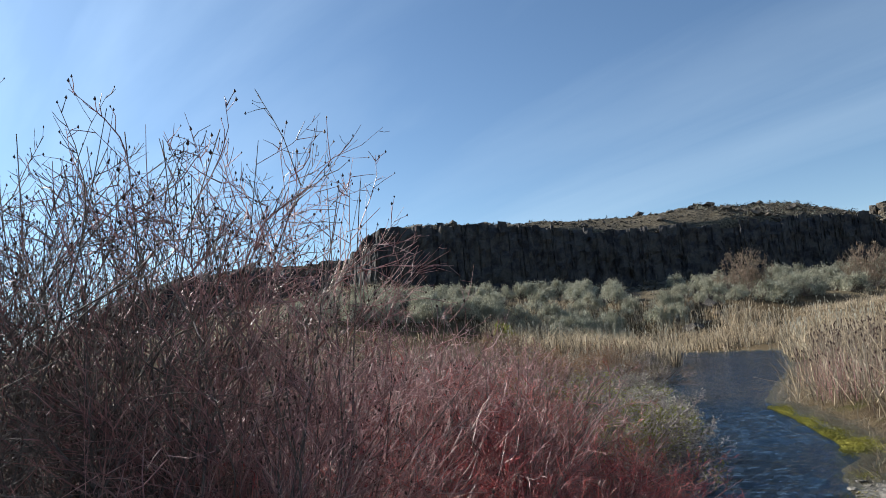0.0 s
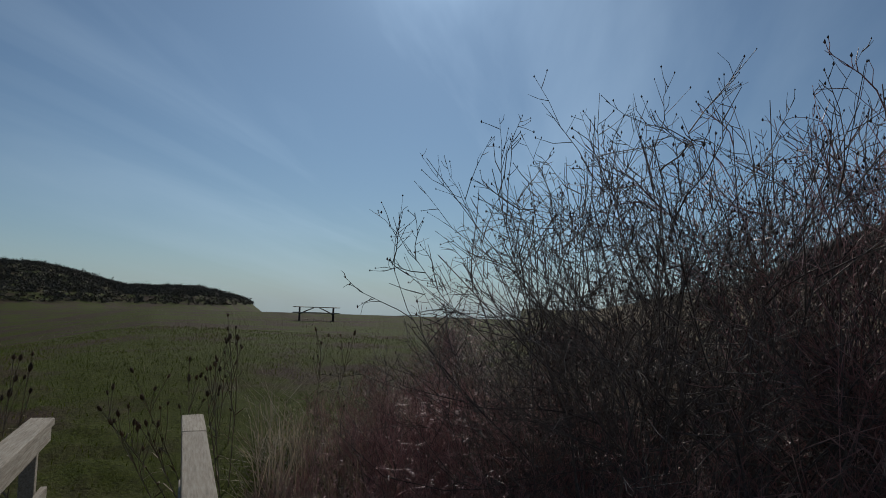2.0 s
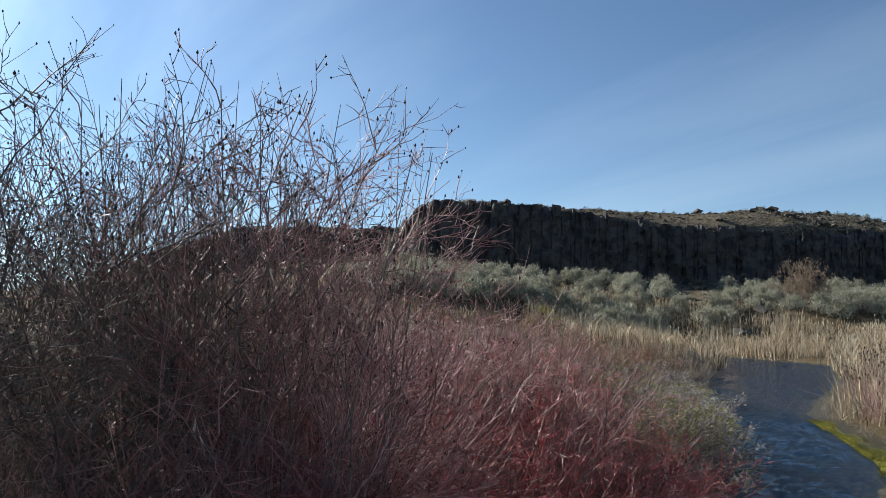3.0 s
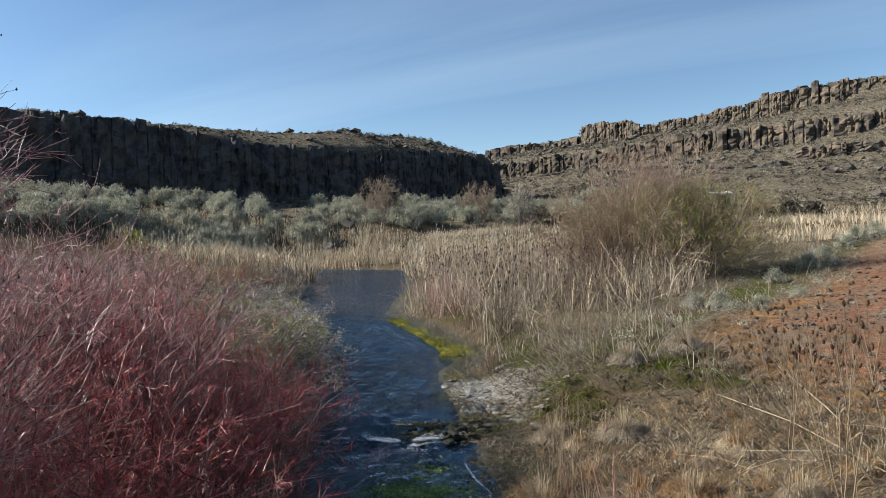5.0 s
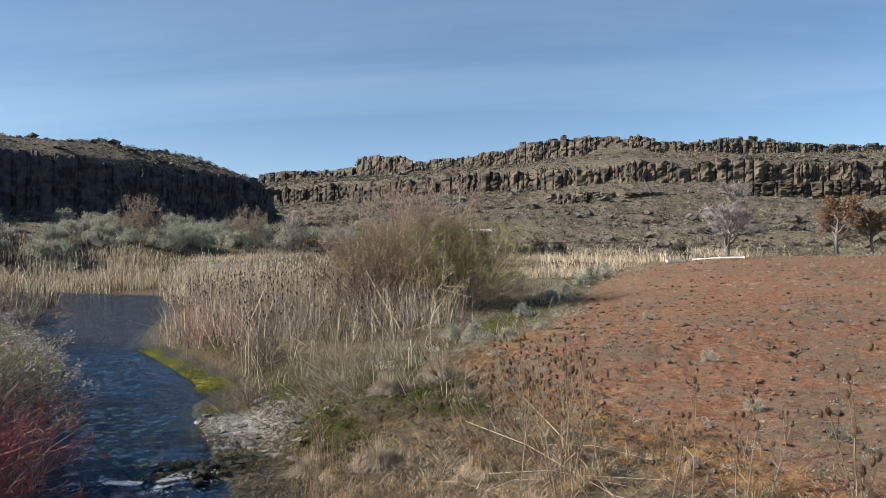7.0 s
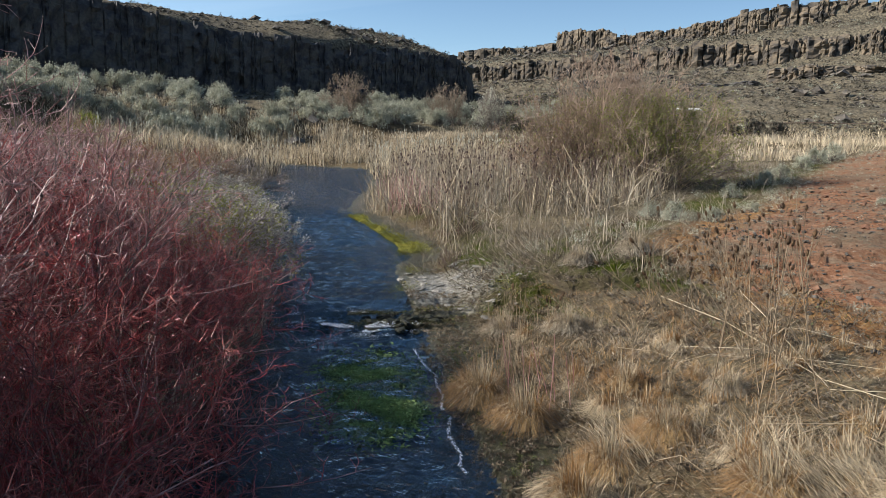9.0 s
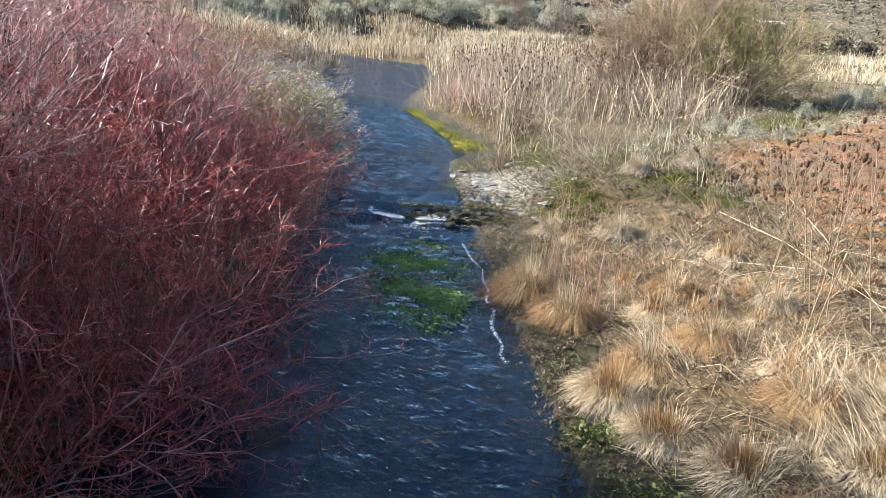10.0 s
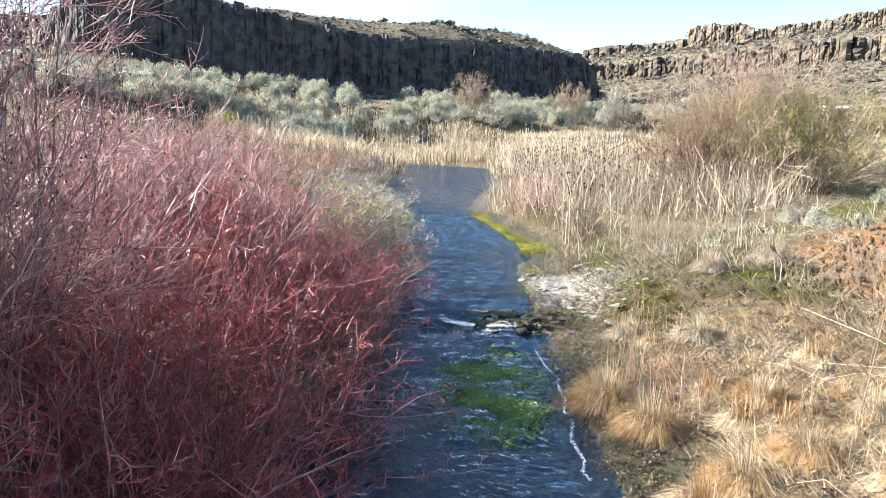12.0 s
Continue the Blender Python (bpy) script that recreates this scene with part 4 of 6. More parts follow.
def place(ob, x, y, turn=0.0, size=1.0, sink=0.0):
    """A copy of a thing on the ground."""
    c = copy_thing(ob, Matrix.Identity(4))
    c.matrix_basis = seat(x, y, turn, size, sink)
    return c


rng = np.random.default_rng(21)
red_data = [shrub_meshes(30 + k, 54, 2.1, 1.0, 13, 3, 0.0082, 0.55, lean=0.5, up=0.04, wobble=0.25, angle=(30, 78), sprawl=0.33, share=(0.16, 0.42)) for k in range(3)]


def tangle(seed, n, tall, spread):
    """Short crossing twigs all through a shrub."""
    g = np.random.default_rng(seed)
    a, q = g.uniform(0, 2 * np.pi, n), np.sqrt(g.uniform(0, 1, n)) * spread
    at = np.stack([np.cos(a) * q, np.sin(a) * q, g.uniform(0.05, 0.85, n) * tall * (1 - 0.45 * (q / spread) ** 2)], -1)
    w = g.normal(0, 1, (n, 3)); w[:, 2] = np.abs(w[:, 2]) * 0.8 + 0.15
    p = branch_paths(at, w, g.uniform(0.12, 0.42, n), 3, 0.12, g, 0.05)
    v, q_ = tubes(p, g.uniform(0.0018, 0.0038, (n, 1)) * np.array([[1, 0.8, 0.5]]), 3)
    return mesh_of("twig_tangle", v, q_, None, [red_twig], True)


reds = [make_shrub("dogwood_shrub", "bare red-stemmed dogwood shrub leaning over the stream bank", "shrub", "red dogwood thicket", d, (pink_bark, red_twig), [("twig_tangle", tangle(36 + k, 700, 1.5, 1.1))]) for k, d in enumerate(red_data)]
browns = [make_shrub("dogwood_shrub", "bare brown-stemmed shrub in the dense thicket", "shrub", "brown thicket", shrub_meshes(40 + k, 46, 2.1, 0.9, 8, 3, 0.0085, 0.6, lean=0.42, up=0.045, wobble=0.19, angle=(25, 60), sprawl=0.15), (grey_bark, brown_twig)) for k in range(2)]
talls = []
for k in range(3):
    d = shrub_meshes(50 + k, 20, 3.75, 0.85, 10, 6, 0.0088, 0.4, lean=0.30, up=0.03, wobble=0.16, angle=(24, 64), low=0.86)
    if k == 2:
        talls.append(make_shrub("tall_shrub", "tall bare shrub with grey branches and pinkish-brown twigs", "shrub", "tall bare shrubs", d, (grey_bark, brown_twig), [("bud_spray", bud_mesh(d[5], 0.008, rng, 0.5))]))
        continue
    talls.append(make_shrub("tall_shrub", "tall bare dark-branched shrub with small winter buds", "shrub", "tall bare shrubs", d, (grey_bark, grey_bark), [("bud_spray", bud_mesh(np.concatenate([d[4][:, -3:], d[5]]), 0.0065, rng, 0.6))]))

# red dogwoods along the left bank, from the bridge upstream
RED_SPOTS = [(-3.65, 2.0, 1.0), (-4.0, 3.2, 1.08), (-3.6, 2.65, 0.85), (-4.9, 4.7, 1.0), (-5.8, 6.0, 0.95), (-6.7, 7.2, 0.85), (-4.7, 2.5, 1.05), (-5.5, 3.8, 1.08), (-6.4, 5.2, 1.2), (-7.3, 6.6, 1.05), (-7.8, 5.3, 1.3), (-8.7, 7.2, 1.0), (-3.5, 1.1, 0.8), (-5.6, 2.3, 1.12), (-6.9, 4.1, 1.2)]
for k, (x, y, s) in enumerate(RED_SPOTS):
    ob = reds[k % 3]
    if k < 3:
        ob.matrix_basis = seat(x, y, 77 * k, s)
    else:
        place(ob, x, y, rng.uniform(0, 360), s)
BROWN_SPOTS = [(-4.4, 0.6, 0.86), (-5.6, 1.6, 0.92), (-5.1, -0.2, 0.86), (-6.6, 2.6, 1.0), (-7.6, 3.7, 1.05), (-6.4, 0.6, 0.9), (-6.0, -0.9, 0.8), (-9.2, 5.4, 1.1), (-10.2, 6.6, 1.0), (-11.5, 8.2, 0.95), (-6.9, -1.7, 0.65), (-12.5, 11, 0.8), (-13.5, 13.5, 0.7), (-4.6, -1.2, 0.68), (-7.6, 1.0, 0.85), (-8.4, 2.4, 0.95), (-3.9, -0.3, 0.7), (-5.6, -0.9, 0.75), (-5.9, -1.5, 0.68), (-7.4, -1.3, 0.72), (-6.6, -2.3, 0.6), (-4.9, 0.9, 0.85), (-4.6, 1.5, 0.8), (-5.3, 0.4, 0.85), (-6.0, 0.1, 0.85), (-5.6, -0.4, 0.8), (-4.5, -0.4, 0.72), (-5.0, -0.8, 0.68), (-6.2, 1.3, 0.95), (-5.2, -1.7, 0.68), (-5.9, -2.2, 0.62), (-6.6, -1.8, 0.66), (-5.4, -1.2, 0.74), (-7.2, -2.6, 0.6), (-7.0, 5.7, 1.3), (-8.1, 6.4, 1.2), (-6.2, 4.7, 1.2), (-8.6, 4.6, 1.2)]
for k, (x, y, s) in enumerate(BROWN_SPOTS):
    ob = browns[k % 2]
    if k < 2:
        ob.matrix_basis = seat(x, y, 50 * k, s)
    else:
        place(ob, x, y, rng.uniform(0, 360), s)
for k in range(34):
    a, d = rng.uniform(66, 107), rng.uniform(7.5, 17)
    place(browns[k % 2], *polar(a, d), rng.uniform(0, 360), rng.uniform(0.45, 0.62) + 0.3 * max(0.0, (11 - d) / 4) * (a < 92))
for k, (a, d, s) in enumerate(((121, 6.4, 0.26), (118.5, 6.8, 0.36), (117, 5.6, 0.36), (114.5, 6.6, 0.44), (113, 5.6, 0.42), (111.5, 7.4, 0.5), (110, 6.2, 0.5), (108, 7.0, 0.56), (107, 5.6, 0.5), (116, 8.2, 0.42), (112.5, 9.2, 0.48), (119.8, 5.6, 0.28), (109.5, 8.8, 0.52), (115.5, 5.0, 0.34))):
    place(browns[k % 2], *polar(a, d), 63 * k, s)
TALL_SPOTS = [(100.5, 5.4, 0.42), (97, 5.2, 0.82), (92.5, 5.1, 0.95), (87, 5.3, 1.08), (81, 5.2, 1.1), (75.5, 5.3, 1.12), (70.5, 5.3, 1.12), (66, 5.6, 0.9), (63, 6.0, 0.5), (67.5, 5.0, 0.9), (83, 6.5, 1.06), (78, 5.9, 1.04), (103.5, 5.8, 0.33), (99, 5.7, 0.66), (94.5, 5.8, 1.0)]
for k, (a, d, s) in enumerate(TALL_SPOTS):
    x, y = polar(a, d)
    ob = talls[2 if a < 76 else k % 2]
    if ob.location.length == 0:
        ob.matrix_basis = seat(x, y, 40 * k, s)
    else:
        place(ob, x, y, rng.uniform(0, 360), s)


# ---- reeds, straw and grass ----
def scatter(n, x0, x1, y0, y1, keep, rng):
    x, y = rng.uniform(x0, x1, n), rng.uniform(y0, y1, n)
    ok = keep(x, y)
    x, y = x[ok], y[ok]
    return x, y, land(x, y)


def stuff(name, label, category, chunks, mat_):
    v, q, t = joined(chunks)
    return tagged(new(name, mesh_of(name, v, q, t, [mat_])), label, category, kind="stuff")


def reed_field(name, label, n, box, keep, height, width, mat_, seed, lean=0.12, droop=0.3, clump=0.0, comb=0.0, flat=0.0):
    g = np.random.default_rng(seed)
    x, y, z = scatter(n, *box, keep, g)
    if clump:
        ok = (value_noise(x * clump + 3, y * clump) + g.random(len(x)) * 0.3) > 0.55
        x, y, z = x[ok], y[ok], z[ok]
    k = len(x)
    tall = height * g.uniform(0.45, 1.15, k) * (0.45 + 0.6 * value_noise(x * 0.5, y * 0.5) + 0.4 * value_noise(x * 1.7, y * 1.7))
    b = blades(np.stack([x, y, z - 0.03], -1), tall, width * g.uniform(0.6, 1.4, k), np.abs(g.normal(0, lean, k)).clip(flat * g.uniform(0.8, 1.1, k), 0.975), g, droop, 12.0 * value_noise(x * comb, y * comb) if comb else None)
    return stuff(name, label, "reeds", [b], mat_)


def bank(lo, hi, side_):
    def keep(x, y):
        past, side, _ = stream_at(x, y)
        return (past > lo) & (past < hi) & ((side == side_) if side_ else True)
    return keep


def right_reeds(x, y):
    past, side, _ = stream_at(x, y)
    wave = value_noise(x * 0.45, y * 0.45)
    return (past > 0.5 + 1.2 * wave) & (side > 0) & (x < np.interp(y, [14, 17.4, 24, 32, 40, 60], [-4.6, -2.8, -1.3, -0.8, -0.4, 0.0]) - 0.9 * wave) & (y > 13.5 + 5 * wave + 0.1 * np.abs(x))


def far_reeds(x, y):
    past, side, _ = stream_at(x, y)
    return (past > 0.2) & (past < 13) & (np.hypot(x, y) > 44)


def left_reeds(x, y):
    past, side, _ = stream_at(x, y)
    return (past > 0.3) & (side < 0) & (past < 22)


reed_field("cattail_reeds", "dead tan cattail reeds round the pool", 34000, (-62, -6, 34, 75), far_reeds, 1.9, 0.045, straw, 61, 0.28, 0.6, 0.3)
reed_field("cattail_reeds", "grey-brown old reeds round the pool", 20000, (-62, -6, 34, 75), far_reeds, 1.5, 0.045, dark_reed, 68, 0.25, 0.3, 0.3)
reed_field("dead_reeds", "tangled dead grey-tan reeds along the bank", 26000, (-22, 6, 14, 44), right_reeds, 1.85, 0.022, grey_straw, 62, 0.6, 0.8, 0.55)
reed_field("dead_reeds", "dark brown old reeds in the tangle", 24000, (-22, 6, 14, 44), right_reeds, 1.2, 0.026, dark_reed, 69, 0.6, 0.5, 0.45)
reed_field("dead_reeds", "fallen pale reeds lying across the bank", 8000, (-22, 6, 12, 44), right_reeds, 1.5, 0.02, straw, 70, 0.6, 0.2, 0.5)
reed_field("dead_reeds", "low dry reeds and straw beside the stream", 17000, (-44, -8, 10, 50), left_reeds, 0.95, 0.036, grey_straw, 63, 0.4, 0.4, 0.4)
reed_field("dead_reeds", "brown old straw beside the stream", 13000, (-44, -8, 10, 50), left_reeds, 0.85, 0.036, dark_reed, 71, 0.45, 0.4, 0.5)
reed_field("dry_grass", "dry straw grass on the far slope", 60000, (-85, 25, 45, 100), lambda x, y: (land(x, y) < 5.2) & (stream_at(x, y)[0] > 8) & (outside(RED_EDGE, x, y) > 1), 0.95, 0.045, straw, 64, 0.4, 0.3, 0.12)
reed_field("dry_grass", "brown dry grass on the far slope", 24000, (-85, 25, 45, 100), lambda x, y: (land(x, y) < 6.5) & (stream_at(x, y)[0] > 8) & (outside(RED_EDGE, x, y) > 1), 0.6, 0.045, dark_reed, 72, 0.4, 0.3, 0.15)
reed_field("dry_grass", "matted dry grass on the near bank", 20000, (-7, 6, 2.5, 16), lambda x, y: bank(0.95, 9, 1)(x, y) & (outside(RED_EDGE, x, y) > -1.0), 0.28, 0.006, grey_straw, 65, 0.8, 0.3, 1.3, 0.0, 0.85)
reed_field("dry_grass", "dark old grass matted on the near bank", 60000, (-7, 6, 2.5, 16), lambda x, y: bank(0.85, 9, 1)(x, y) & (outside(RED_EDGE, x, y) > -1.0), 0.24, 0.013, dark_reed, 73, 0.85, 0.3, 0.0, 0.0, 0.85)
reed_field("matted_straw", "long pale straw combed flat over the near bank", 9000, (-5, 6, 2.2, 13), lambda x, y: bank(1.0, 7, 1)(x, y) & (outside(RED_EDGE, x, y) > -0.6), 0.32, 0.0045, straw, 76, 0.93, 0.1, 1.3, 0.9, 0.92)
reed_field("matted_straw", "flattened grey straw between the reeds and the bank", 30000, (-18, 3, 10, 42), lambda x, y: bank(0.2, 30, 1)(x, y) & (outside(RED_EDGE, x, y) > -0.4) & (y > 12), 0.5, 0.012, grey_straw, 77, 0.9, 0.15, 0.0, 0.5, 0.88)
reed_field("matted_straw", "dark litter between the reeds and the bank", 24000, (-18, 3, 9, 42), lambda x, y: bank(0.2, 30, 1)(x, y) & (outside(RED_EDGE, x, y) > -0.4) & (y > 11.8), 0.4, 0.014, dark_reed, 78, 0.9, 0.15, 0.9, 0.5, 0.88)
reed_field("dead_reeds", "sparse short dead reeds at the front of the reed bed", 6000, (-16, 2, 11, 40), lambda x, y: bank(0.4, 30, 1)(x, y) & (outside(RED_EDGE, x, y) > 0.3) & (y > 12), 0.8, 0.014, grey_straw, 79, 0.45, 0.3, 0.8)
reed_field("bank_grass", "short green grass in damp patches of the bank", 30000, (-8, 6, 9, 50), lambda x, y: bank(0.4, 26, 1)(x, y) & (outside(RED_EDGE, x, y) > -0.8) & (value_noise(x * 0.7 + 3, y * 0.7) > 0.55), 0.13, 0.010, green_blade, 83, 0.6, 0.4)
reed_field("rusty_grass", "rust-brown flattened grass on the near bank", 32000, (-5, 6, 2.2, 11), lambda x, y: bank(1.0, 6, 1)(x, y) & (outside(RED_EDGE, x, y) > -1.5), 0.30, 0.006, rust_straw, 66, 0.85, 0.3, 0.8, 0.8, 0.86)
reed_field("meadow_straw", "brown dead grass over the meadow", 9000, (-50, 0, -40, 3), lambda x, y: bank(0.8, 60, -1)(x, y) & (np.degrees(np.arctan2(-x, y)) > 97) & (value_noise(x * 0.2, y * 0.4) > 0.5) & (np.hypot(x, y) > 13), 0.16, 0.014, dark_reed, 89, 0.7, 0.5)
reed_field("meadow_grass", "short dull green meadow grass", 80000, (-22, 0, -20, 3), lambda x, y: bank(0.5, 40, -1)(x, y) & (np.degrees(np.arctan2(-x, y)) > 100), 0.11, 0.009, meadow_blade, 67, 0.6, 0.4)


def thicket_slope(x, y):
    s_, yaw_ = outside(MESA, x, y), np.degrees(np.arctan2(-x, y))
    return (s_ > 2) & (s_ < 58) & (yaw_ > 43) & (yaw_ < 75)


reed_field("dry_grass", "dry tan grass on the slope behind the thicket", 30000, (-125, -35, 22, 85), thicket_slope, 0.7, 0.06, straw, 97, 0.4, 0.3, 0.14)
reed_field("dry_grass", "brown old brush on the slope behind the thicket", 30000, (-125, -35, 22, 85), thicket_slope, 0.8, 0.06, dark_reed, 98, 0.5, 0.3, 0.1)


def near_bank(x, y):
    return bank(0.75, 8, 1)(x, y) & (outside(RED_EDGE, x, y) > -0.5 + 1.6 * value_noise(x * 0.8, y * 0.8))


for n_, tall_, wide_, m_, seed_, clump_, lab_ in ((52000, 0.16, 0.006, dark_reed, 93, 0.0, "dark old grass lying over the near bank"), (34000, 0.18, 0.0045, grey_straw, 94, 1.6, "grey dry grass lying in swirls on the near bank"), (34000, 0.18, 0.005, rust_straw, 95, 1.2, "ochre dry grass lying in swirls on the near bank"), (20000, 0.22, 0.0045, straw, 96, 2.0, "pale straw lying in swirls on the near bank")):
    reed_field("matted_grass", lab_, n_, (-3.6, 3.8, 2.4, 10.2), near_bank, tall_, wide_, m_, seed_, 0.9, 0.4, clump_, 1.4, 0.8)


reed_field("dry_grass", "short brown dead grass along the damp edge of the bank", 14000, (-9, 1, 8.5, 18), lambda x, y: bank(0.08, 2.2, 1)(x, y) & (((x + 4.4) / 1.0) ** 2 + ((y - 11.2) / 1.2) ** 2 > 1), 0.16, 0.008, dark_reed, 100, 0.7, 0.4, 0.0, 0.9, 0.5)
reed_field("matted_straw", "pale yellow straw combed flat in thick sheaves at the foot of the bank", 14000, (-1.6, 3.2, 2.2, 6.2), lambda x, y: bank(1.05, 6, 1)(x, y) & (value_noise(x * 1.1 + 5, y * 1.1) > 0.4), 0.5, 0.0045, straw, 99, 0.92, 0.25, 0.0, 0.55, 0.86)


def in_thicket(x, y):
    past, side, _ = stream_at(x, y)
    return (side < 0) & (past > -0.1) & (past < 7) & (np.degrees(np.arctan2(-x, y)) > 30) & (np.degrees(np.arctan2(-x, y)) < 122) & (np.hypot(x, y) > 2.6)


reed_field("thicket_straw", "long thin dead stems caught in the thicket", 15000, (-10, -2, -5.5, 9), in_thicket, 1.3, 0.0065, grey_straw, 84, 0.6, 0.6, 0.0)
reed_field("thicket_straw", "pale dry blades among the dogwood stems", 9000, (-10, -2, -5.5, 9), in_thicket, 1.0, 0.0065, straw, 85, 0.8, 0.5, 0.0)
reed_field("thicket_litter", "dark leaf and stem litter under the thicket", 14000, (-10, -2, -5.5, 9), in_thicket, 0.35, 0.014, dark_reed, 86, 0.8, 0.4, 0.0, 0.0, 0.6)


def leaning_reeds():
    """Long broken reed stems leaning and lying through the reed bed."""
    g = np.random.default_rng(87)
    x, y, z = scatter(900, -20, 4, 13, 42, right_reeds, g)
    k = len(x)
    a, e, long = g.uniform(0, 6.28, k), g.uniform(0.15, 1.1, k), g.uniform(1.0, 2.6, k)
    p0 = np.stack([x, y, z], -1)
    p1 = p0 + np.stack([np.cos(a) * np.cos(e), np.sin(a) * np.cos(e), np.sin(e)], -1) * long[:, None]
    p1[:, 2] = np.maximum(p1[:, 2], land(p1[:, 0], p1[:, 1]) + 0.05)
    v, q = tubes(np.stack([p0, (p0 + p1) / 2 + g.normal(0, 0.05, (k, 3)), p1], 1), g.uniform(0.006, 0.013, (k, 1)) * np.array([[1, 0.9, 0.6]]), 3)
    return stuff("leaning_reeds", "broken pale reed stems leaning across each other", "reeds", [(v, q, None)], straw)


leaning_reeds()


def reed_heads():
    """Small dark seed heads standing in the right-hand reeds."""
    g = np.random.default_rng(75)
    x, y, z = scatter(2600, -20, 4, 15, 42, right_reeds, g)
    k = len(x)
    tips = np.stack([x, y, z + g.uniform(0.7, 1.7, k)], -1)
    foot = np.stack([x + g.normal(0, 0.15, k), y + g.normal(0, 0.15, k), z - 0.02], -1)
    v1, q1 = tubes(np.stack([foot, (foot + tips) / 2, tips], 1), np.tile([[0.006, 0.005, 0.004]], (k, 1)), 3)
    v2, q2 = tubes(np.stack([tips, tips + [0, 0, 0.04], tips + [0, 0, 0.085]], 1), np.tile([[0.008, 0.03, 0.008]], (k, 1)), 4)
    return stuff("reed_seed_heads", "small dark seed heads among the dead reeds", "seed heads", [(v1, q1, None), (v2, q2, None)], dark_bud)


reed_heads()


def cattail_heads():
    """Pale fluffy heads standing above the cattails round the pool."""
    g = np.random.default_rng(88)
    x, y, z = scatter(5200, -62, -6, 34, 75, far_reeds, g)
    ok = value_noise(x * 0.25, y * 0.25) > 0.55
    x, y, z = x[ok][:420], y[ok][:420], z[ok][:420]
    k = len(x)
    foot = np.stack([x, y, z], -1)
    tips = foot + np.stack([g.normal(0, 0.12, k), g.normal(0, 0.12, k), g.uniform(1.5, 2.15, k)], -1)
    v1, q1 = tubes(np.stack([foot, (foot + tips) / 2, tips], 1), np.tile([[0.012, 0.010, 0.008]], (k, 1)), 3)
    v2, q2 = tubes(np.stack([tips - [0, 0, 0.02], tips + [0, 0, 0.08], tips + [0, 0, 0.2]], 1), np.tile([[0.022, 0.045, 0.02]], (k, 1)) * g.uniform(0.7, 1.2, (k, 1)), 5)
    return stuff("cattail_heads", "pale fluffy cattail heads above the reeds", "cattail heads", [(v1, q1, None), (v2, q2, None)], blossom)


cattail_heads()


# ---- sagebrush on the slope under the cliff ----
def sage_meshes(seed):
    g = np.random.default_rng(seed)
    n = 30
    a, e = g.uniform(0, 2 * np.pi, n), g.uniform(0.05, 1.4, n)
    rr = g.uniform(0.55, 0.8, n)
    c = np.stack([np.cos(a) * np.cos(e) * rr, np.sin(a) * np.cos(e) * rr, np.sin(e) * rr * 1.15 + 0.15], -1)
    root = np.zeros((n, 3)); root[:, 2] = -0.1
    paths = np.stack([root, c * 0.5 + g.normal(0, 0.05, (n, 3)), c], 1)
    v1, q1 = tubes(paths, np.tile([[0.035, 0.02, 0.008]], (n, 1)), 3)
    pts = (c[:, None] + g.normal(0, 0.115, (n, 46, 3)) * np.array([1, 1, 1.3])).reshape(-1, 3)
    v, q, _ = leaf_cloud(pts, 0.06, g, -0.8)
    return mesh_of("woody_frame", v1, q1, None, [grey_bark]), mesh_of("foliage", v, q, None, [sage_leaf])


sages = []
for k in range(4):
    a, b = sage_meshes(80 + k)
    ob = thing("sagebrush", "silvery grey-green sagebrush on the slope below the cliff", "sagebrush", "sagebrush slope")
    part("woody_frame", a, ob); part("foliage", b, ob)
    sages.append(ob)
g = np.random.default_rng(90)
spots = []
while len(spots) < 298:
    yaw, s = g.uniform(13, 66), g.uniform(16, 46)
    s = min(s, 41.0 - 0.3 * max(0.0, yaw - 40) - g.uniform(0, 5)) if yaw > 30 else s
    d = np.interp(yaw, [15, 21, 30, 38, 46, 52, 58, 66], [175, 152, 135, 124.5, 118, 116, 114, 115]) - s * 1.12
    x, y = polar(yaw, d)
    if value_noise(np.array([x * 0.16]), np.array([y * 0.16]))[0] < 0.32:
        continue
    spots.append((x, y, g.uniform(1.0, 2.1)))
for k, (x, y, s) in enumerate(spots):
    if k < 4:
        sages[k].matrix_basis = seat(x, y, 30 * k, s, 0.1)
    else:
        place(sages[k % 4], x, y, g.uniform(0, 360), s, 0.1)


# grey tufts along the edge of the red field
for k, (yaw, d, s) in enumerate(((1.4, 17.2, 0.34), (4.2, 17.8, 0.42), (6.0, 18.6, 0.36), (-1.2, 19.5, 0.26), (-5.2, 41, 0.75), (-6.2, 43, 0.8), (-4.4, 38, 0.6), (-2.0, 27, 0.45), (-3.0, 31, 0.5), (0.3, 23, 0.4), (-9.5, 21, 0.22), (-14.0, 15, 0.22), (-17, 11.5, 0.2))):
    ob = place(sages[k % 4], *polar(yaw, d), 70 * k, s, 0.05)
    tagged(ob, "small pale grey sagebrush tuft at the edge of the red field", "sagebrush", "grey tufts of the field")


# ---- footbridge under the camera ----
BRIDGE_YAW = 126.6
ahead = Vector((-math.sin(radians(BRIDGE_YAW)), math.cos(radians(BRIDGE_YAW)), 0))
aside = Vector((ahead.y, -ahead.x, 0))


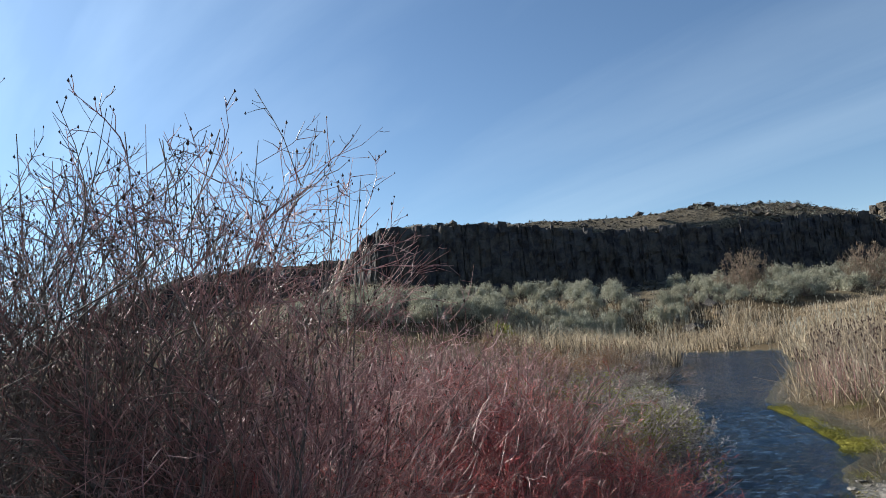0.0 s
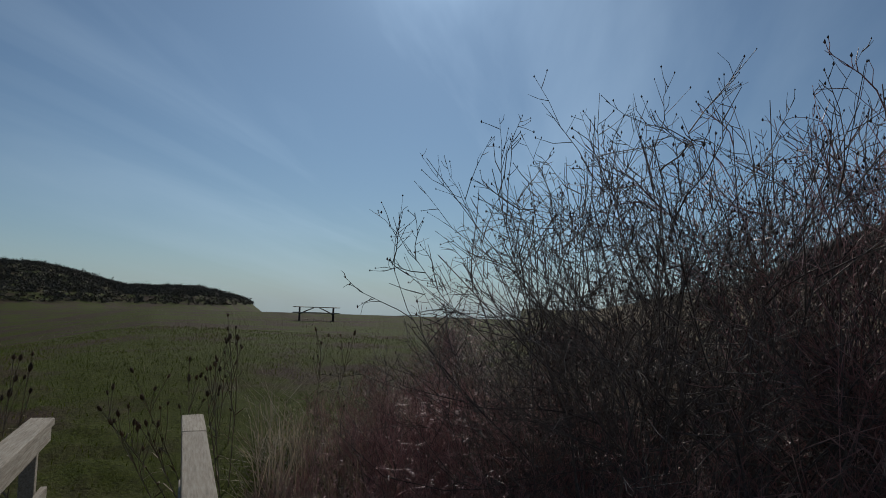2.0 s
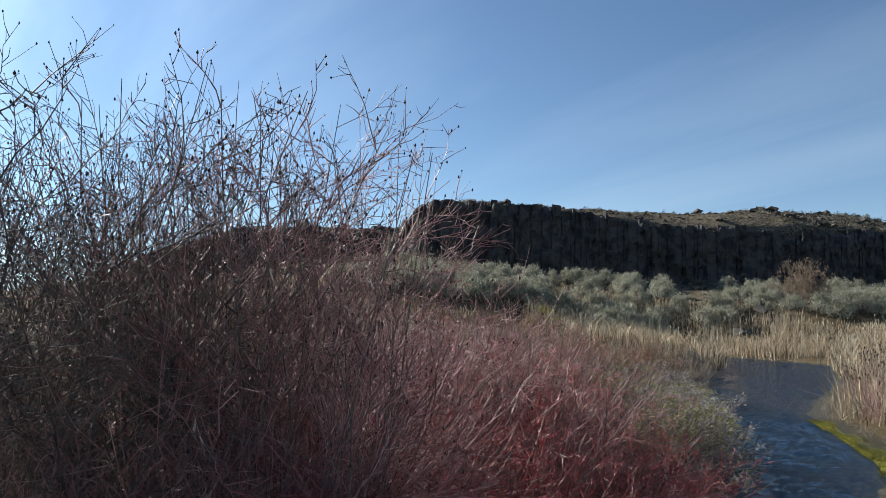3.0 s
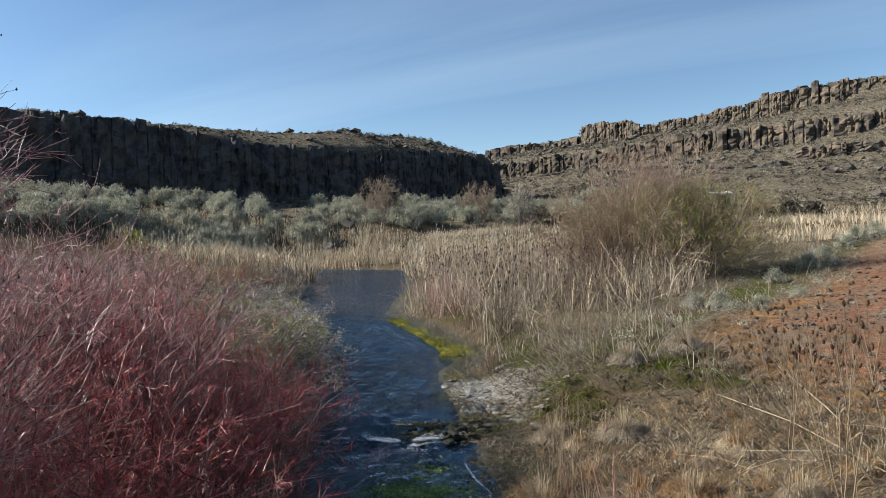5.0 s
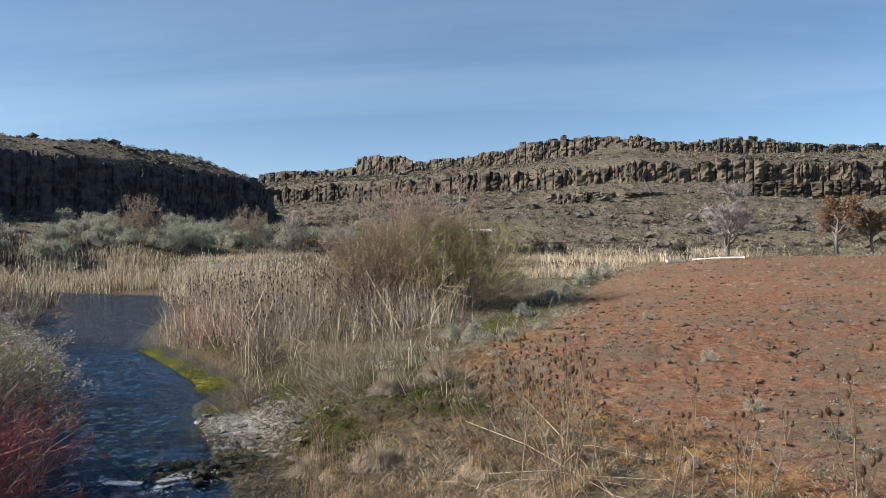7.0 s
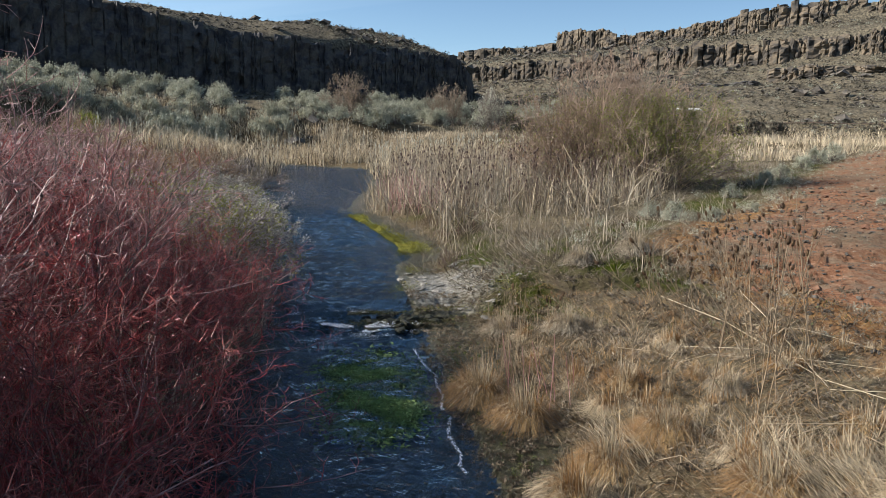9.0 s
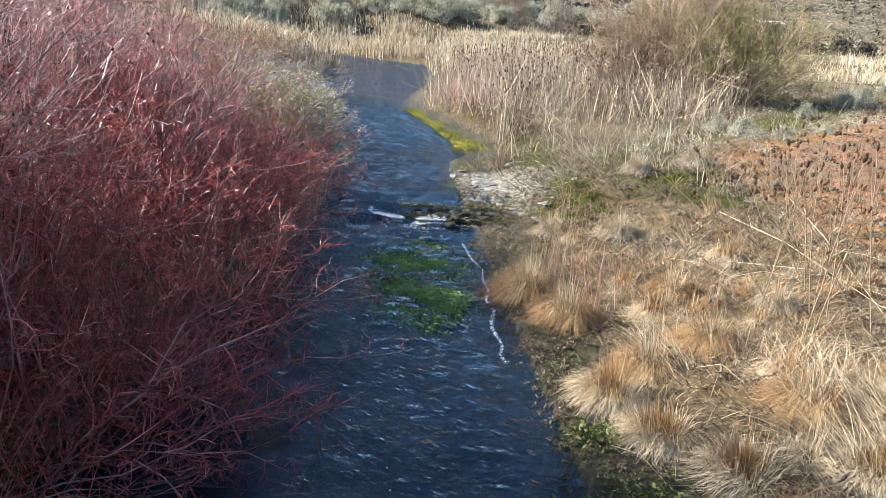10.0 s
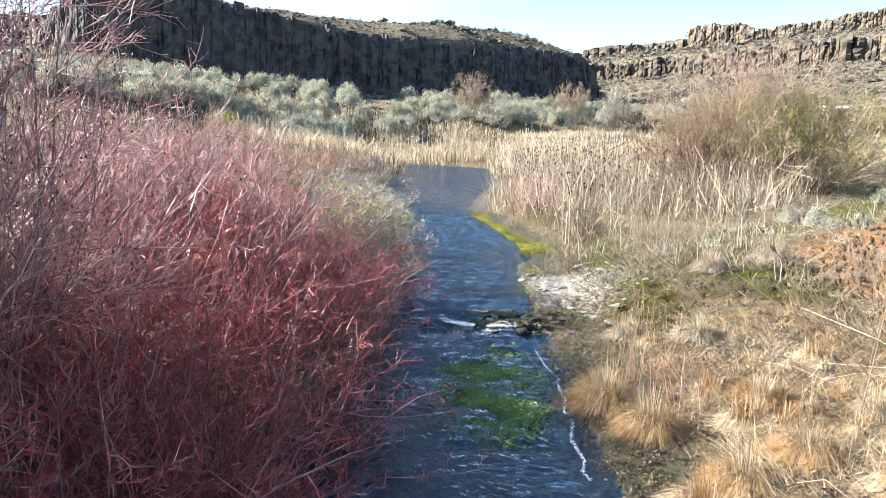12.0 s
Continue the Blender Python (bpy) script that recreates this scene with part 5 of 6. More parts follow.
def bridge():
    g = np.random.default_rng(7)
    turn = radians(BRIDGE_YAW + 90)
    ob = thing("footbridge", "weathered grey timber footbridge with flat handrails over the stream", "bridge")

    def at(along, side, z):
        p = ahead * along + aside * side
        return Matrix.LocRotScale((p.x, p.y, z), Euler((0, 0, turn)), None)

    plank = [box_mesh("deck_plank", 0.14, 1.3, 0.045, weathered, 0.006, 0.002, g) for _ in range(3)]
    for k in range(66):
        part("deck_plank", plank[k % 3], ob, m=at(-4.4 + 0.15 * k, -0.53, 1.16 + g.normal(0, 0.002)))
    for s in (-0.93, -0.13):
        part("beam", box_mesh("beam", 9.8, 0.14, 0.24, dark_timber, 0.01), ob, m=at(0.4, s, 0.915))
    for s, first in ((-0.06, 1.9), (-1.0, -2.0)):
        joints = [-4.5] + [j for j in (first - 0.99, first + 2.93) if -4.2 < j < 5.2] + [5.5]
        for lo, hi in zip(joints[:-1], joints[1:]):
            c, long = (lo + hi) / 2, hi - lo - 0.006
            if long > 0.3:
                part("handrail", box_mesh("handrail", long, 0.145, 0.045, weathered, 0.006, 0.002, g), ob, "weathered flat timber handrail board", m=at(c, s, 2.10))
        for along in (-4.2, -1.8, 0.6, 3.0, 5.3):
            part("post", box_mesh("post", 0.09, 0.09, 1.0, weathered, 0.008, 0.002, g), ob, m=at(along, s + (0.03 if s > -0.4 else -0.03), 1.10))
        inner = s - 0.05 if s > -0.4 else s + 0.05
        part("rail_board", box_mesh("rail_board", 9.6, 0.04, 0.09, weathered, 0.006), ob, m=at(0.6, inner, 2.01))
        part("mid_rail", box_mesh("mid_rail", 9.6, 0.04, 0.12, weathered, 0.006), ob, m=at(0.6, inner, 1.60))
    for along in (-4.5, 5.2):
        part("abutment", box_mesh("abutment", 0.5, 1.5, 0.9, dark_timber, 0.03), ob, m=at(along, -0.53, 0.14))
    return ob


bridge()


# ---- teasels ----
def head_mesh(k):
    """A spiny egg-shaped seed head with bracts at its foot."""
    g = np.random.default_rng(300 + k)
    rings, sides = 6, 8
    chunks = []
    a = np.arange(sides) * 2 * np.pi / sides
    prof = np.array([0.25, 0.75, 1.0, 0.95, 0.7, 0.2]) * 0.017
    v = np.concatenate([np.stack([np.cos(a) * r, np.sin(a) * r, np.full(sides, 0.058 * i / 5)], -1) for i, r in enumerate(prof)])
    i, j = np.meshgrid(np.arange(rings - 1), np.arange(sides), indexing="ij")
    j2 = (j + 1) % sides
    chunks.append((v, np.stack([i * sides + j, i * sides + j2, (i + 1) * sides + j2, (i + 1) * sides + j], -1).reshape(-1, 4), None))
    spikes = []
    for n in range(54):
        b, h = g.uniform(0, 2 * np.pi), g.uniform(0.004, 0.056)
        r = np.interp(h, np.linspace(0, 0.058, 6), prof)
        p = np.array([np.cos(b) * r, np.sin(b) * r, h])
        o = np.array([np.cos(b), np.sin(b), 0.7]) * 0.012
        s_ = np.array([-np.sin(b), np.cos(b), 0]) * 0.0016
        spikes.append(np.stack([p - s_, p + s_, p + o]))
    for n in range(6):
        b = n * 1.047 + g.uniform(-0.2, 0.2)
        p = np.array([np.cos(b) * 0.005, np.sin(b) * 0.005, 0.002])
        o = np.array([np.cos(b) * 0.03, np.sin(b) * 0.03, g.uniform(0.01, 0.035)])
        s_ = np.array([-np.sin(b), np.cos(b), 0]) * 0.002
        spikes.append(np.stack([p - s_, p + s_, p + o]))
    sv = np.concatenate(spikes)
    chunks.append((sv, None, np.arange(len(sv)).reshape(-1, 3)))
    v, q, t = joined(chunks)
    return mesh_of("seed_head", v, q, t, [teasel_head])


HEADS = [head_mesh(k) for k in range(3)]


def teasel(x, y, tall, seed, lean=(0.0, 0.0), arms=5, label="dried brown teasel with spiny seed heads on the bank", big=1.0):
    g = np.random.default_rng(seed)
    ob = thing("teasel", label, "teasel", "dried teasels", m=seat(x, y, 0, 1, 0.03))
    way = np.array([[lean[0] + g.normal(0, 0.06), lean[1] + g.normal(0, 0.06), 1.0]])
    main = branch_paths(np.zeros((1, 3)), way, np.array([tall]), 7, 0.035, g)
    t = np.sort(g.uniform(0.4, 0.92, arms))
    at = main[0, 0] + (main[0, -1] - main[0, 0]) * t[:, None]
    i = np.minimum((t * 6).astype(int), 5)
    at = main[0, i] + (main[0, i + 1] - main[0, i]) * (t * 6 - i)[:, None]
    b = g.uniform(0, 2 * np.pi, arms)
    w = np.stack([np.cos(b) * 0.55, np.sin(b) * 0.55, np.ones(arms)], -1) + way * 0.5
    armp = branch_paths(at, w, tall * g.uniform(0.18, 0.42, arms), 5, 0.06, g, 0.08)
    v1, q1 = tubes(main, np.array([[0.006, 0.0055, 0.005, 0.0045, 0.004, 0.0035, 0.003]]) * big, 4)
    lv = blades(main[0, 1:5] + 0, g.uniform(0.1, 0.25, 4), np.full(4, 0.02), np.full(4, 0.8), g, 0.8)
    stalk = part("stalk", mesh_of("stalk", v1, q1, None, [teasel_stem]), ob)
    holders = [stalk]
    for arm in armp:
        v2, q2 = tubes(arm[None], np.array([[0.0036, 0.0032, 0.003, 0.0026, 0.0022]]) * big, 3)
        holders.append(part("side_stem", mesh_of("side_stem", v2, q2, None, [teasel_stem]), ob))
    for n in range(4):
        part("dry_leaf", mesh_of("dry_leaf", lv[0][n * 5:n * 5 + 5], [[0, 1, 3, 2]], [[2, 3, 4]], [teasel_stem]), stalk)
    for n, p in enumerate([main[0]] + list(armp)):
        d = Vector(p[-1] - p[-2]).normalized()
        s = (1.1 if n == 0 else g.uniform(0.55, 0.95)) * big
        part("seed_head", HEADS[g.integers(3)], holders[n], m=Matrix.LocRotScale(p[-1], d.to_track_quat("Z", "Y"), (s, s, s * g.uniform(0.85, 1.3))))
    return ob


g = np.random.default_rng(410)
k = 0
for yaw, d, tall, n, lean in ((-6.0, 7.0, 1.62, 7, (0.0, 0.02)), (-4.0, 8.0, 1.6, 9, (-0.85, 0.1)), (-1.5, 8.6, 1.3, 4, (-0.7, 0.05)), (-3.5, 8.2, 1.35, 5, (-0.1, 0.0)), (-12.5, 6.6, 1.45, 3, (0.05, 0)), (-15.0, 8.2, 1.1, 3, (0.1, 0)), (-28.5, 4.6, 1.62, 5, (-0.12, 0.1)),
                               (124.3, 7.6, 1.4, 6, (0, 0)), (128.0, 7.2, 1.2, 4, (0.25, -0.4)), (140, 6.4, 1.45, 5, (0, 0)), (117, 10.5, 1.3, 2, (0, 0)), (2.2, 9.0, 1.15, 3, (-0.5, 0.1)), (14.5, 8.6, 0.95, 3, (0.1, 0.0))):
    for _ in range(n):
        x, y = polar(yaw + g.normal(0, (1.3 if yaw > 100 else 3.0) * 7 / d), d + g.normal(0, 0.5))
        teasel(x, y, tall * g.uniform(0.75, 1.05), 420 + k, (lean[0] + g.normal(0, 0.10), lean[1] + g.normal(0, 0.10)), int(g.integers(3, 8)))
        k += 1


# ---- tussocks on the near bank ----
def mop(base, a, out, long, wide, over, g):
    """Blades that rise, arch outwards and hang over."""
    n = len(base)
    d = np.stack([np.cos(a), np.sin(a), 0 * a], -1)
    f = np.clip(out * 0.6 + g.normal(0.65, 0.35, n), 0.15, 1.9)
    c = a + np.pi / 2 + g.normal(0, 0.6, n)
    across = np.stack([np.cos(c), np.sin(c), 0 * c], -1) * (wide / 2)[:, None]
    rows = []
    for t, w in ((0.0, 1.0), (0.33, 1.0), (0.66, 0.8), (1.0, 0.25)):
        p = base + d * (long * f * (0.2 * t + 0.32 * t * t))[:, None]
        p[:, 2] += long * (1.1 * t - 0.58 * over * f * t * t)
        p[:, 2] = np.maximum(p[:, 2], -0.02 + 0.02 * g.random(n))
        rows += [p - across * w, p + across * w]
    v = np.stack(rows, 1).reshape(-1, 3)
    i = (np.arange(n) * 8)[:, None, None]
    return v, (i + np.array([[(0, 1, 3, 2), (2, 3, 5, 4), (4, 5, 7, 6)]])).reshape(-1, 4), None


def tussock(x, y, radius, tall, seed, mat_, label, n=2200, over=1.55):
    g = np.random.default_rng(seed)
    a, q = g.uniform(0, 2 * np.pi, n), np.sqrt(g.uniform(0, 1, n))
    base = np.stack([np.cos(a) * q * radius * 0.38, np.sin(a) * q * radius * 0.38, 0.12 * tall * (1 - q) - 0.03], -1)
    ob = thing("grass_tussock", label, "grass tussock", "tussocks on the bank")
    core = q < 0.5
    hang = g.uniform(1.8, 4.6)
    for name, pick, mm in (("blade_mop", ~core, mat_), ("blade_core", core, straw if mat_ is not straw else rust_straw), ("dead_skirt", g.random(n) < 0.25, dark_reed)):
        k = int(pick.sum())
        low = name == "dead_skirt"
        part(name, mesh_of(name, *mop(base[pick], np.arctan2(np.sin(a[pick]) + 0.9 * math.sin(hang), np.cos(a[pick]) + 0.9 * math.cos(hang)) + g.normal(0, 0.6, k), q[pick] + (0.35 if low else 0), tall * g.uniform(0.6, 1.25, k), g.uniform(0.0025, 0.005, k), over, g), [mm]), ob)
    return ob


TUSSOCKS = [(-2.35, 6.95, 0.5, 0.55, 0), (-1.75, 6.5, 0.5, 0.5, 0), (-0.95, 5.1, 0.46, 0.46, 1), (-0.8, 5.75, 0.42, 0.42, 0), (-0.5, 4.75, 0.55, 0.36, 1), (0.05, 4.5, 0.55, 0.32, 1), (0.4, 5.4, 0.5, 0.38, 0), (-0.4, 6.2, 0.45, 0.35, 0), (-0.05, 3.85, 0.5, 0.28, 1), (0.45, 4.0, 0.5, 0.28, 0), (0.8, 4.7, 0.5, 0.28, 1), (-2.9, 9.4, 0.4, 0.35, 2), (-1.9, 9.1, 0.4, 0.4, 2), (-0.9, 7.3, 0.45, 0.34, 0), (1.3, 5.3, 0.45, 0.35, 1), (-1.6, 13.2, 0.5, 0.5, 2), (-2.4, 12.2, 0.4, 0.4, 2)]
for k, (x, y, r_, h_, w_) in enumerate(TUSSOCKS):
    t = tussock(x, y, r_, h_, 500 + k, (rust_straw, straw, grey_straw)[w_], ("rust-brown drooping grass tussock beside the water", "pale straw grass tussock flattened on the bank", "small grey dry grass tussock")[w_])
    t.matrix_basis = seat(x, y, 0, 1, 0.02)
g = np.random.default_rng(530)
low_tussocks = []
for k in range(9):
    w_ = (0, 1, 0, 0, 1, 2, 0, 1, 0)[k]
    low_tussocks.append(tussock(0, 0, 0.34, 0.3, 1500 + k, (rust_straw, straw, grey_straw)[w_], ("low rust-brown grass tussock in the straw", "low pale straw tussock on the bank", "low grey dry tussock on the bank")[w_], 1100, 2.3))
made = 0
while made < 84:
    x, y = g.uniform(-2.6, 3.4), g.uniform(2.5, 9.5)
    past, side, _ = stream_at(x, y)
    if past[0] < 1.1 or side[0] < 0 or outside(RED_EDGE, np.array([x]), np.array([y]))[0] < -0.6:
        continue
    pick = int(g.integers(0, 9))
    turn, size = g.uniform(0, 360), g.uniform(0.55, 1.3)
    if made < 9:
        low_tussocks[made].matrix_basis = seat(x, y, turn, size, 0.03)
    else:
        place(low_tussocks[pick], x, y, turn, size, 0.03)
    made += 1


def stalk_bunch(x, y, n, tall, radius, seed, mat_, label, thick=0.005, lean=0.12):
    """Thin upright dead stalks in a bunch."""
    g = np.random.default_rng(seed)
    a, q = g.uniform(0, 2 * np.pi, n), np.sqrt(g.uniform(0, 1, n)) * radius
    base = np.stack([np.cos(a) * q, np.sin(a) * q, np.full(n, -0.05)], -1)
    p = branch_paths(base, np.stack([g.normal(0, lean, n), g.normal(0, lean, n), np.ones(n)], -1), tall * g.uniform(0.5, 1.1, n), 4, 0.05, g)
    v, q_ = tubes(p, np.tile(thick * np.array([[1, 0.8, 0.6, 0.35]]), (n, 1)), 3)
    ob = tagged(new("dead_plant", mesh_of("dead_plant", v, q_, None, [mat_])), label, "dead plant", "dead plants on the bank")
    ob.matrix_basis = seat(x, y)
    return ob


for k, (x, y, n, tall, r_, m_, lab) in enumerate(((-2.2, 7.6, 26, 1.2, 0.28, teasel_stem, "tall thin dead brown stalks rising from a tussock"), (-1.7, 7.0, 14, 0.8, 0.4, brown_twig, "thin reddish dead stalks on the bank"), (-4.95, 12.5, 40, 0.42, 0.22, dark_bud, "short dark dead stubble beside the crusted rock"),
                                                  (-9.2, 20.5, 120, 1.15, 1.1, brown_twig, "dark brown dead stalks at the stream edge"), (-11.2, 23.5, 120, 1.2, 1.1, brown_twig, "dark brown dead stalks at the stream edge"), (-3.6, 13.6, 30, 0.8, 0.4, grey_straw, "grey dead stalks on the bank"))):
    stalk_bunch(x, y, n, tall, r_, 540 + k, m_, lab)


def fallen_stem(a, b, thick, label, mat_=straw):
    p = np.array([[a[0], a[1], ground_z(*a) + 0.06], [(a[0] + b[0]) / 2, (a[1] + b[1]) / 2, max(ground_z((a[0] + b[0]) / 2, (a[1] + b[1]) / 2), 0) + 0.12], [b[0], b[1], ground_z(*b) + 0.05]])
    v, q = tubes(p[None], np.array([[thick, thick * 0.85, thick * 0.6]]), 5)
    return tagged(new("fallen_stem", mesh_of("fallen_stem", v, q, None, [mat_], True)), label, "fallen stem", "fallen pale stems")


for a, b, th in (((-0.1, 12.4), (0.95, 7.4), 0.014), ((0.95, 7.3), (2.4, 7.1), 0.012), ((0.2, 9.5), (1.5, 8.6), 0.009), ((-0.5, 8.4), (1.1, 7.9), 0.008), ((3.0, 9.5), (4.2, 10.2), 0.012), ((-0.75, 4.35), (-0.35, 4.15), 0.006), ((0.3, 6.3), (1.6, 6.6), 0.008), ((-1.2, 8.3), (-0.2, 7.6), 0.006), ((-0.9, 10.8), (0.95, 7.55), 0.013), ((0.95, 7.55), (1.9, 6.1), 0.012), ((-0.43, 7.83), (0.2, 8.06), 0.008), ((0.07, 6.06), (0.64, 6.6), 0.009), ((-0.42, 5.65), (-0.05, 5.44), 0.007), ((0.4, 6.0), (1.4, 6.9), 0.009), ((0.5, 8.2), (1.6, 7.9), 0.009), ((1.1, 6.3), (1.7, 5.2), 0.009)):
    fallen_stem(a, b, th * 0.38, "pale dry fallen stem lying on the bank")


# ---- rocks at the fall, crusted bank, moss, weed and foam ----
def stone_mesh(name, seed, mat_, flat=0.5, n=1):
    g = np.random.default_rng(seed)
    bm = bmesh.new()
    bmesh.ops.create_icosphere(bm, subdivisions=2, radius=0.5)
    lump = g.normal(size=(6, 3))
    for v in bm.verts:
        v.co = v.co * (g.uniform(0.74, 1.2) + 0.2 * sum(math.sin(3.0 * v.co.dot(Vector(c)) + i) for i, c in enumerate(lump)) / 2)
        v.co.z *= flat
    return from_bm(name, bm, mat_)


g = np.random.default_rng(560)
ledge = thing("rock_ledge", "wet dark rocks of the little fall across the stream", "rock ledge")
wet_stones = [stone_mesh("rock", 570 + k, wet_rock, 0.55) for k in range(4)]
for k in range(170):
    f = g.uniform(-1.15, 1.3) if k < 50 else g.uniform(0.0, 1.35)
    base = Vector((-5.05, 9.05, 0)) + Vector((0.88, 0.47, 0)) * f + Vector((-0.47, 0.88, 0)) * g.normal(0.1, 0.24)
    s = g.uniform(0.05, 0.16) * (1.35 if f > 0.2 else 1.0)
    part("rock", wet_stones[k % 4], ledge, m=Matrix.LocRotScale((base.x, base.y, g.uniform(-0.08, 0.04) + (0.05 if f > 0.2 else 0)), Euler((g.normal(0, 0.25), g.normal(0, 0.25), g.uniform(0, 6))), (s * 1.5, s, s * g.uniform(0.6, 1.1))))
crust = thing("crusted_rock_bank", "pale mineral-crusted rock shelf beside the fall", "rock shelf")
pale_stones = [stone_mesh("rock", 580 + k, pale_rock, 0.4) for k in range(5)]
for k in range(296):
    x, y = -4.45 + g.normal(0, 0.8), 11.2 + g.normal(0, 0.8)
    past, side, _ = stream_at(x, y)
    if past[0] < 0.0 or side[0] < 0:
        continue
    s = g.uniform(0.04, 0.13) * (0.6 if k % 3 else 1.0)
    part("rock", pale_stones[k % 5], crust, m=Matrix.LocRotScale((x, y, ground_z(x, y) - 0.002), Euler((g.normal(0, 0.12), g.normal(0, 0.12), g.uniform(0, 6))), (s * 1.5, s * 1.1, s * 0.8)))
for x, y, s in ((-3.35, 1.35, 0.34), (-3.75, 1.2, 0.26), (-3.2, 1.0, 0.2)):
    ob = tagged(new("boulder", pale_stones[0]), "pale rounded boulder under the dogwood at the water", "boulder", "boulders at the water")
    ob.matrix_basis = Matrix.LocRotScale((x, y, max(ground_z(x, y), 0) + 0.05), Euler((0.1, 0.2, x)), (s * 1.5, s * 1.2, s * 1.6))


def moss_patch(name, label, category, spots, mat_, seed, size=0.05, n=2600, lift=0.02):
    """Low cushions of tiny leaves over an uneven strip."""
    g = np.random.default_rng(seed)
    pts = []
    for (x, y, rx, ry, a) in spots:
        q = g.normal(0, 0.45, (n, 2)) * (rx, ry)
        c, s = math.cos(a), math.sin(a)
        px, py = x + q[:, 0] * c - q[:, 1] * s, y + q[:, 0] * s + q[:, 1] * c
        pts.append(np.stack([px, py], -1))
    p = np.concatenate(pts)
    past, side, level = stream_at(p[:, 0], p[:, 1])
    z = np.maximum(land(p[:, 0], p[:, 1]), level) if lift >= 0 else level + lift
    z = z + (g.uniform(0, 0.05, len(p)) if lift >= 0 else g.uniform(-0.035, -0.004, len(p)))
    ok = (past > (-0.35 if lift > 0.015 else -1.6)) & (side > 0) if lift >= 0 else past < 0
    v, q, _ = leaf_cloud(np.stack([p[:, 0], p[:, 1], z], -1)[ok], size, g, 0.6)
    return tagged(new(name, mesh_of(name, v, q, None, [mat_])), label, category, kind="stuff")


moss_patch("moss_bank", "bright yellow-green moss along the water's edge", "moss", [(-9.5, 17.6, 1.0, 0.45, 2.25), (-8.2, 16.0, 0.9, 0.5, 2.2), (-7.0, 14.8, 0.9, 0.5, 2.2), (-10.9, 19.4, 1.0, 0.3, 2.2)], moss, 590, 0.022, 9000)
moss_patch("moss_bank", "thin yellow-green moss round the crusted rock", "moss", [(-5.15, 10.75, 0.35, 0.5, 0.4), (-3.9, 9.95, 0.6, 0.3, 0.4), (-3.4, 10.9, 0.4, 0.4, 0), (-5.6, 12.2, 0.3, 0.5, 0.6)], moss, 595, 0.012, 420)
moss_patch("moss_bank", "green weed tuft at the pool edge", "moss", [(-20.3, 40.3, 0.5, 0.4, 0), (-20.8, 40.9, 0.5, 0.3, 0)], green_blade, 591, 0.08, 700)
moss_patch("ledge_moss", "dark olive moss over the wet rocks of the fall", "moss", [(-4.4, 9.35, 0.5, 0.3, 0.5), (-4.1, 9.6, 0.4, 0.35, 0.5), (-4.9, 9.2, 0.5, 0.25, 0.5)], dark_moss, 594, 0.014, 2200, 0.01)
moss_patch("water_weed", "bright green weed waving under the water", "water weed", [(-3.85, 7.3, 0.55, 0.75, 0.5), (-3.5, 6.75, 0.6, 0.9, 0.5), (-3.2, 6.1, 0.45, 0.6, 0.5)], algae, 592, 0.032, 9000, -0.001)
moss_patch("cress_patch", "small green water plants on the muddy edge", "water plants", [(-0.45, 3.95, 0.5, 0.25, 0.8), (-0.9, 4.5, 0.3, 0.2, 0.8), (-2.6, 7.3, 0.3, 0.3, 0)], green_blade, 593, 0.022, 500)


def foam(name, label, pts, wide, n, seed, size, gaps=0.66):
    g = np.random.default_rng(seed)
    line = dense(np.array(pts, float), 0.05)
    i = g.integers(0, len(line), n)
    p = line[i] + g.normal(0, wide, (n, 2))
    p = p[value_noise(p[:, 0] * 6, p[:, 1] * 6) + g.random(n) * 0.25 > gaps]
    n = len(p)
    past, side, level = stream_at(p[:, 0], p[:, 1])
    z = level + 0.035 + g.uniform(0, 0.02, n)
    s = size * g.uniform(0.4, 1.3, n)
    a = g.uniform(0, 6.28, n)
    o = np.array([(1, 0, 0), (0.3, 0.8, 0), (-0.8, 0.5, 0), (-0.7, -0.6, 0), (0.4, -0.9, 0), (0, 0, 0.6)])
    c, sn = np.cos(a), np.sin(a)
    v = np.stack([p[:, 0:1] + (o[:, 0] * c[:, None] - o[:, 1] * sn[:, None]) * s[:, None], p[:, 1:2] + (o[:, 0] * sn[:, None] + o[:, 1] * c[:, None]) * s[:, None], z[:, None] + o[:, 2] * s[:, None]], -1).reshape(-1, 3)
    t = ((np.arange(n) * 6)[:, None, None] + np.array([[(0, 1, 5), (1, 2, 5), (2, 3, 5), (3, 4, 5), (4, 0, 5)]])).reshape(-1, 3)
    return tagged(new(name, mesh_of(name, v, None, t, [foam_white], True)), label, "foam", kind="stuff")


foam("foam", "white foam at the foot of the little fall", [(-5.95, 8.55), (-5.3, 8.62), (-4.7, 8.75), (-4.3, 8.95)], 0.08, 2600, 600, 0.0065, 0.68)
foam("foam", "white water flecks on the riffle", [(-5.6, 8.2), (-5.0, 8.9), (-4.4, 9.2), (-4.9, 8.3)], 0.25, 4200, 601, 0.006)
foam("foam", "thin white foam line along the muddy edge", [(-3.72, 8.2), (-3.38, 7.72), (-3.05, 7.36), (-2.88, 7.0), (-2.72, 6.78), (-2.6, 6.45), (-2.42, 6.24), (-2.28, 5.85), (-2.02, 5.5), (-1.95, 5.3), (-1.86, 5.2)], 0.009, 1100, 602, 0.0042, 0.42)
foam("foam", "scattered bubbles on the water", [(-4.0, 7.0), (-2.6, 5.0), (-1.6, 3.3), (-2.4, 4.3)], 0.5, 60, 603, 0.007)


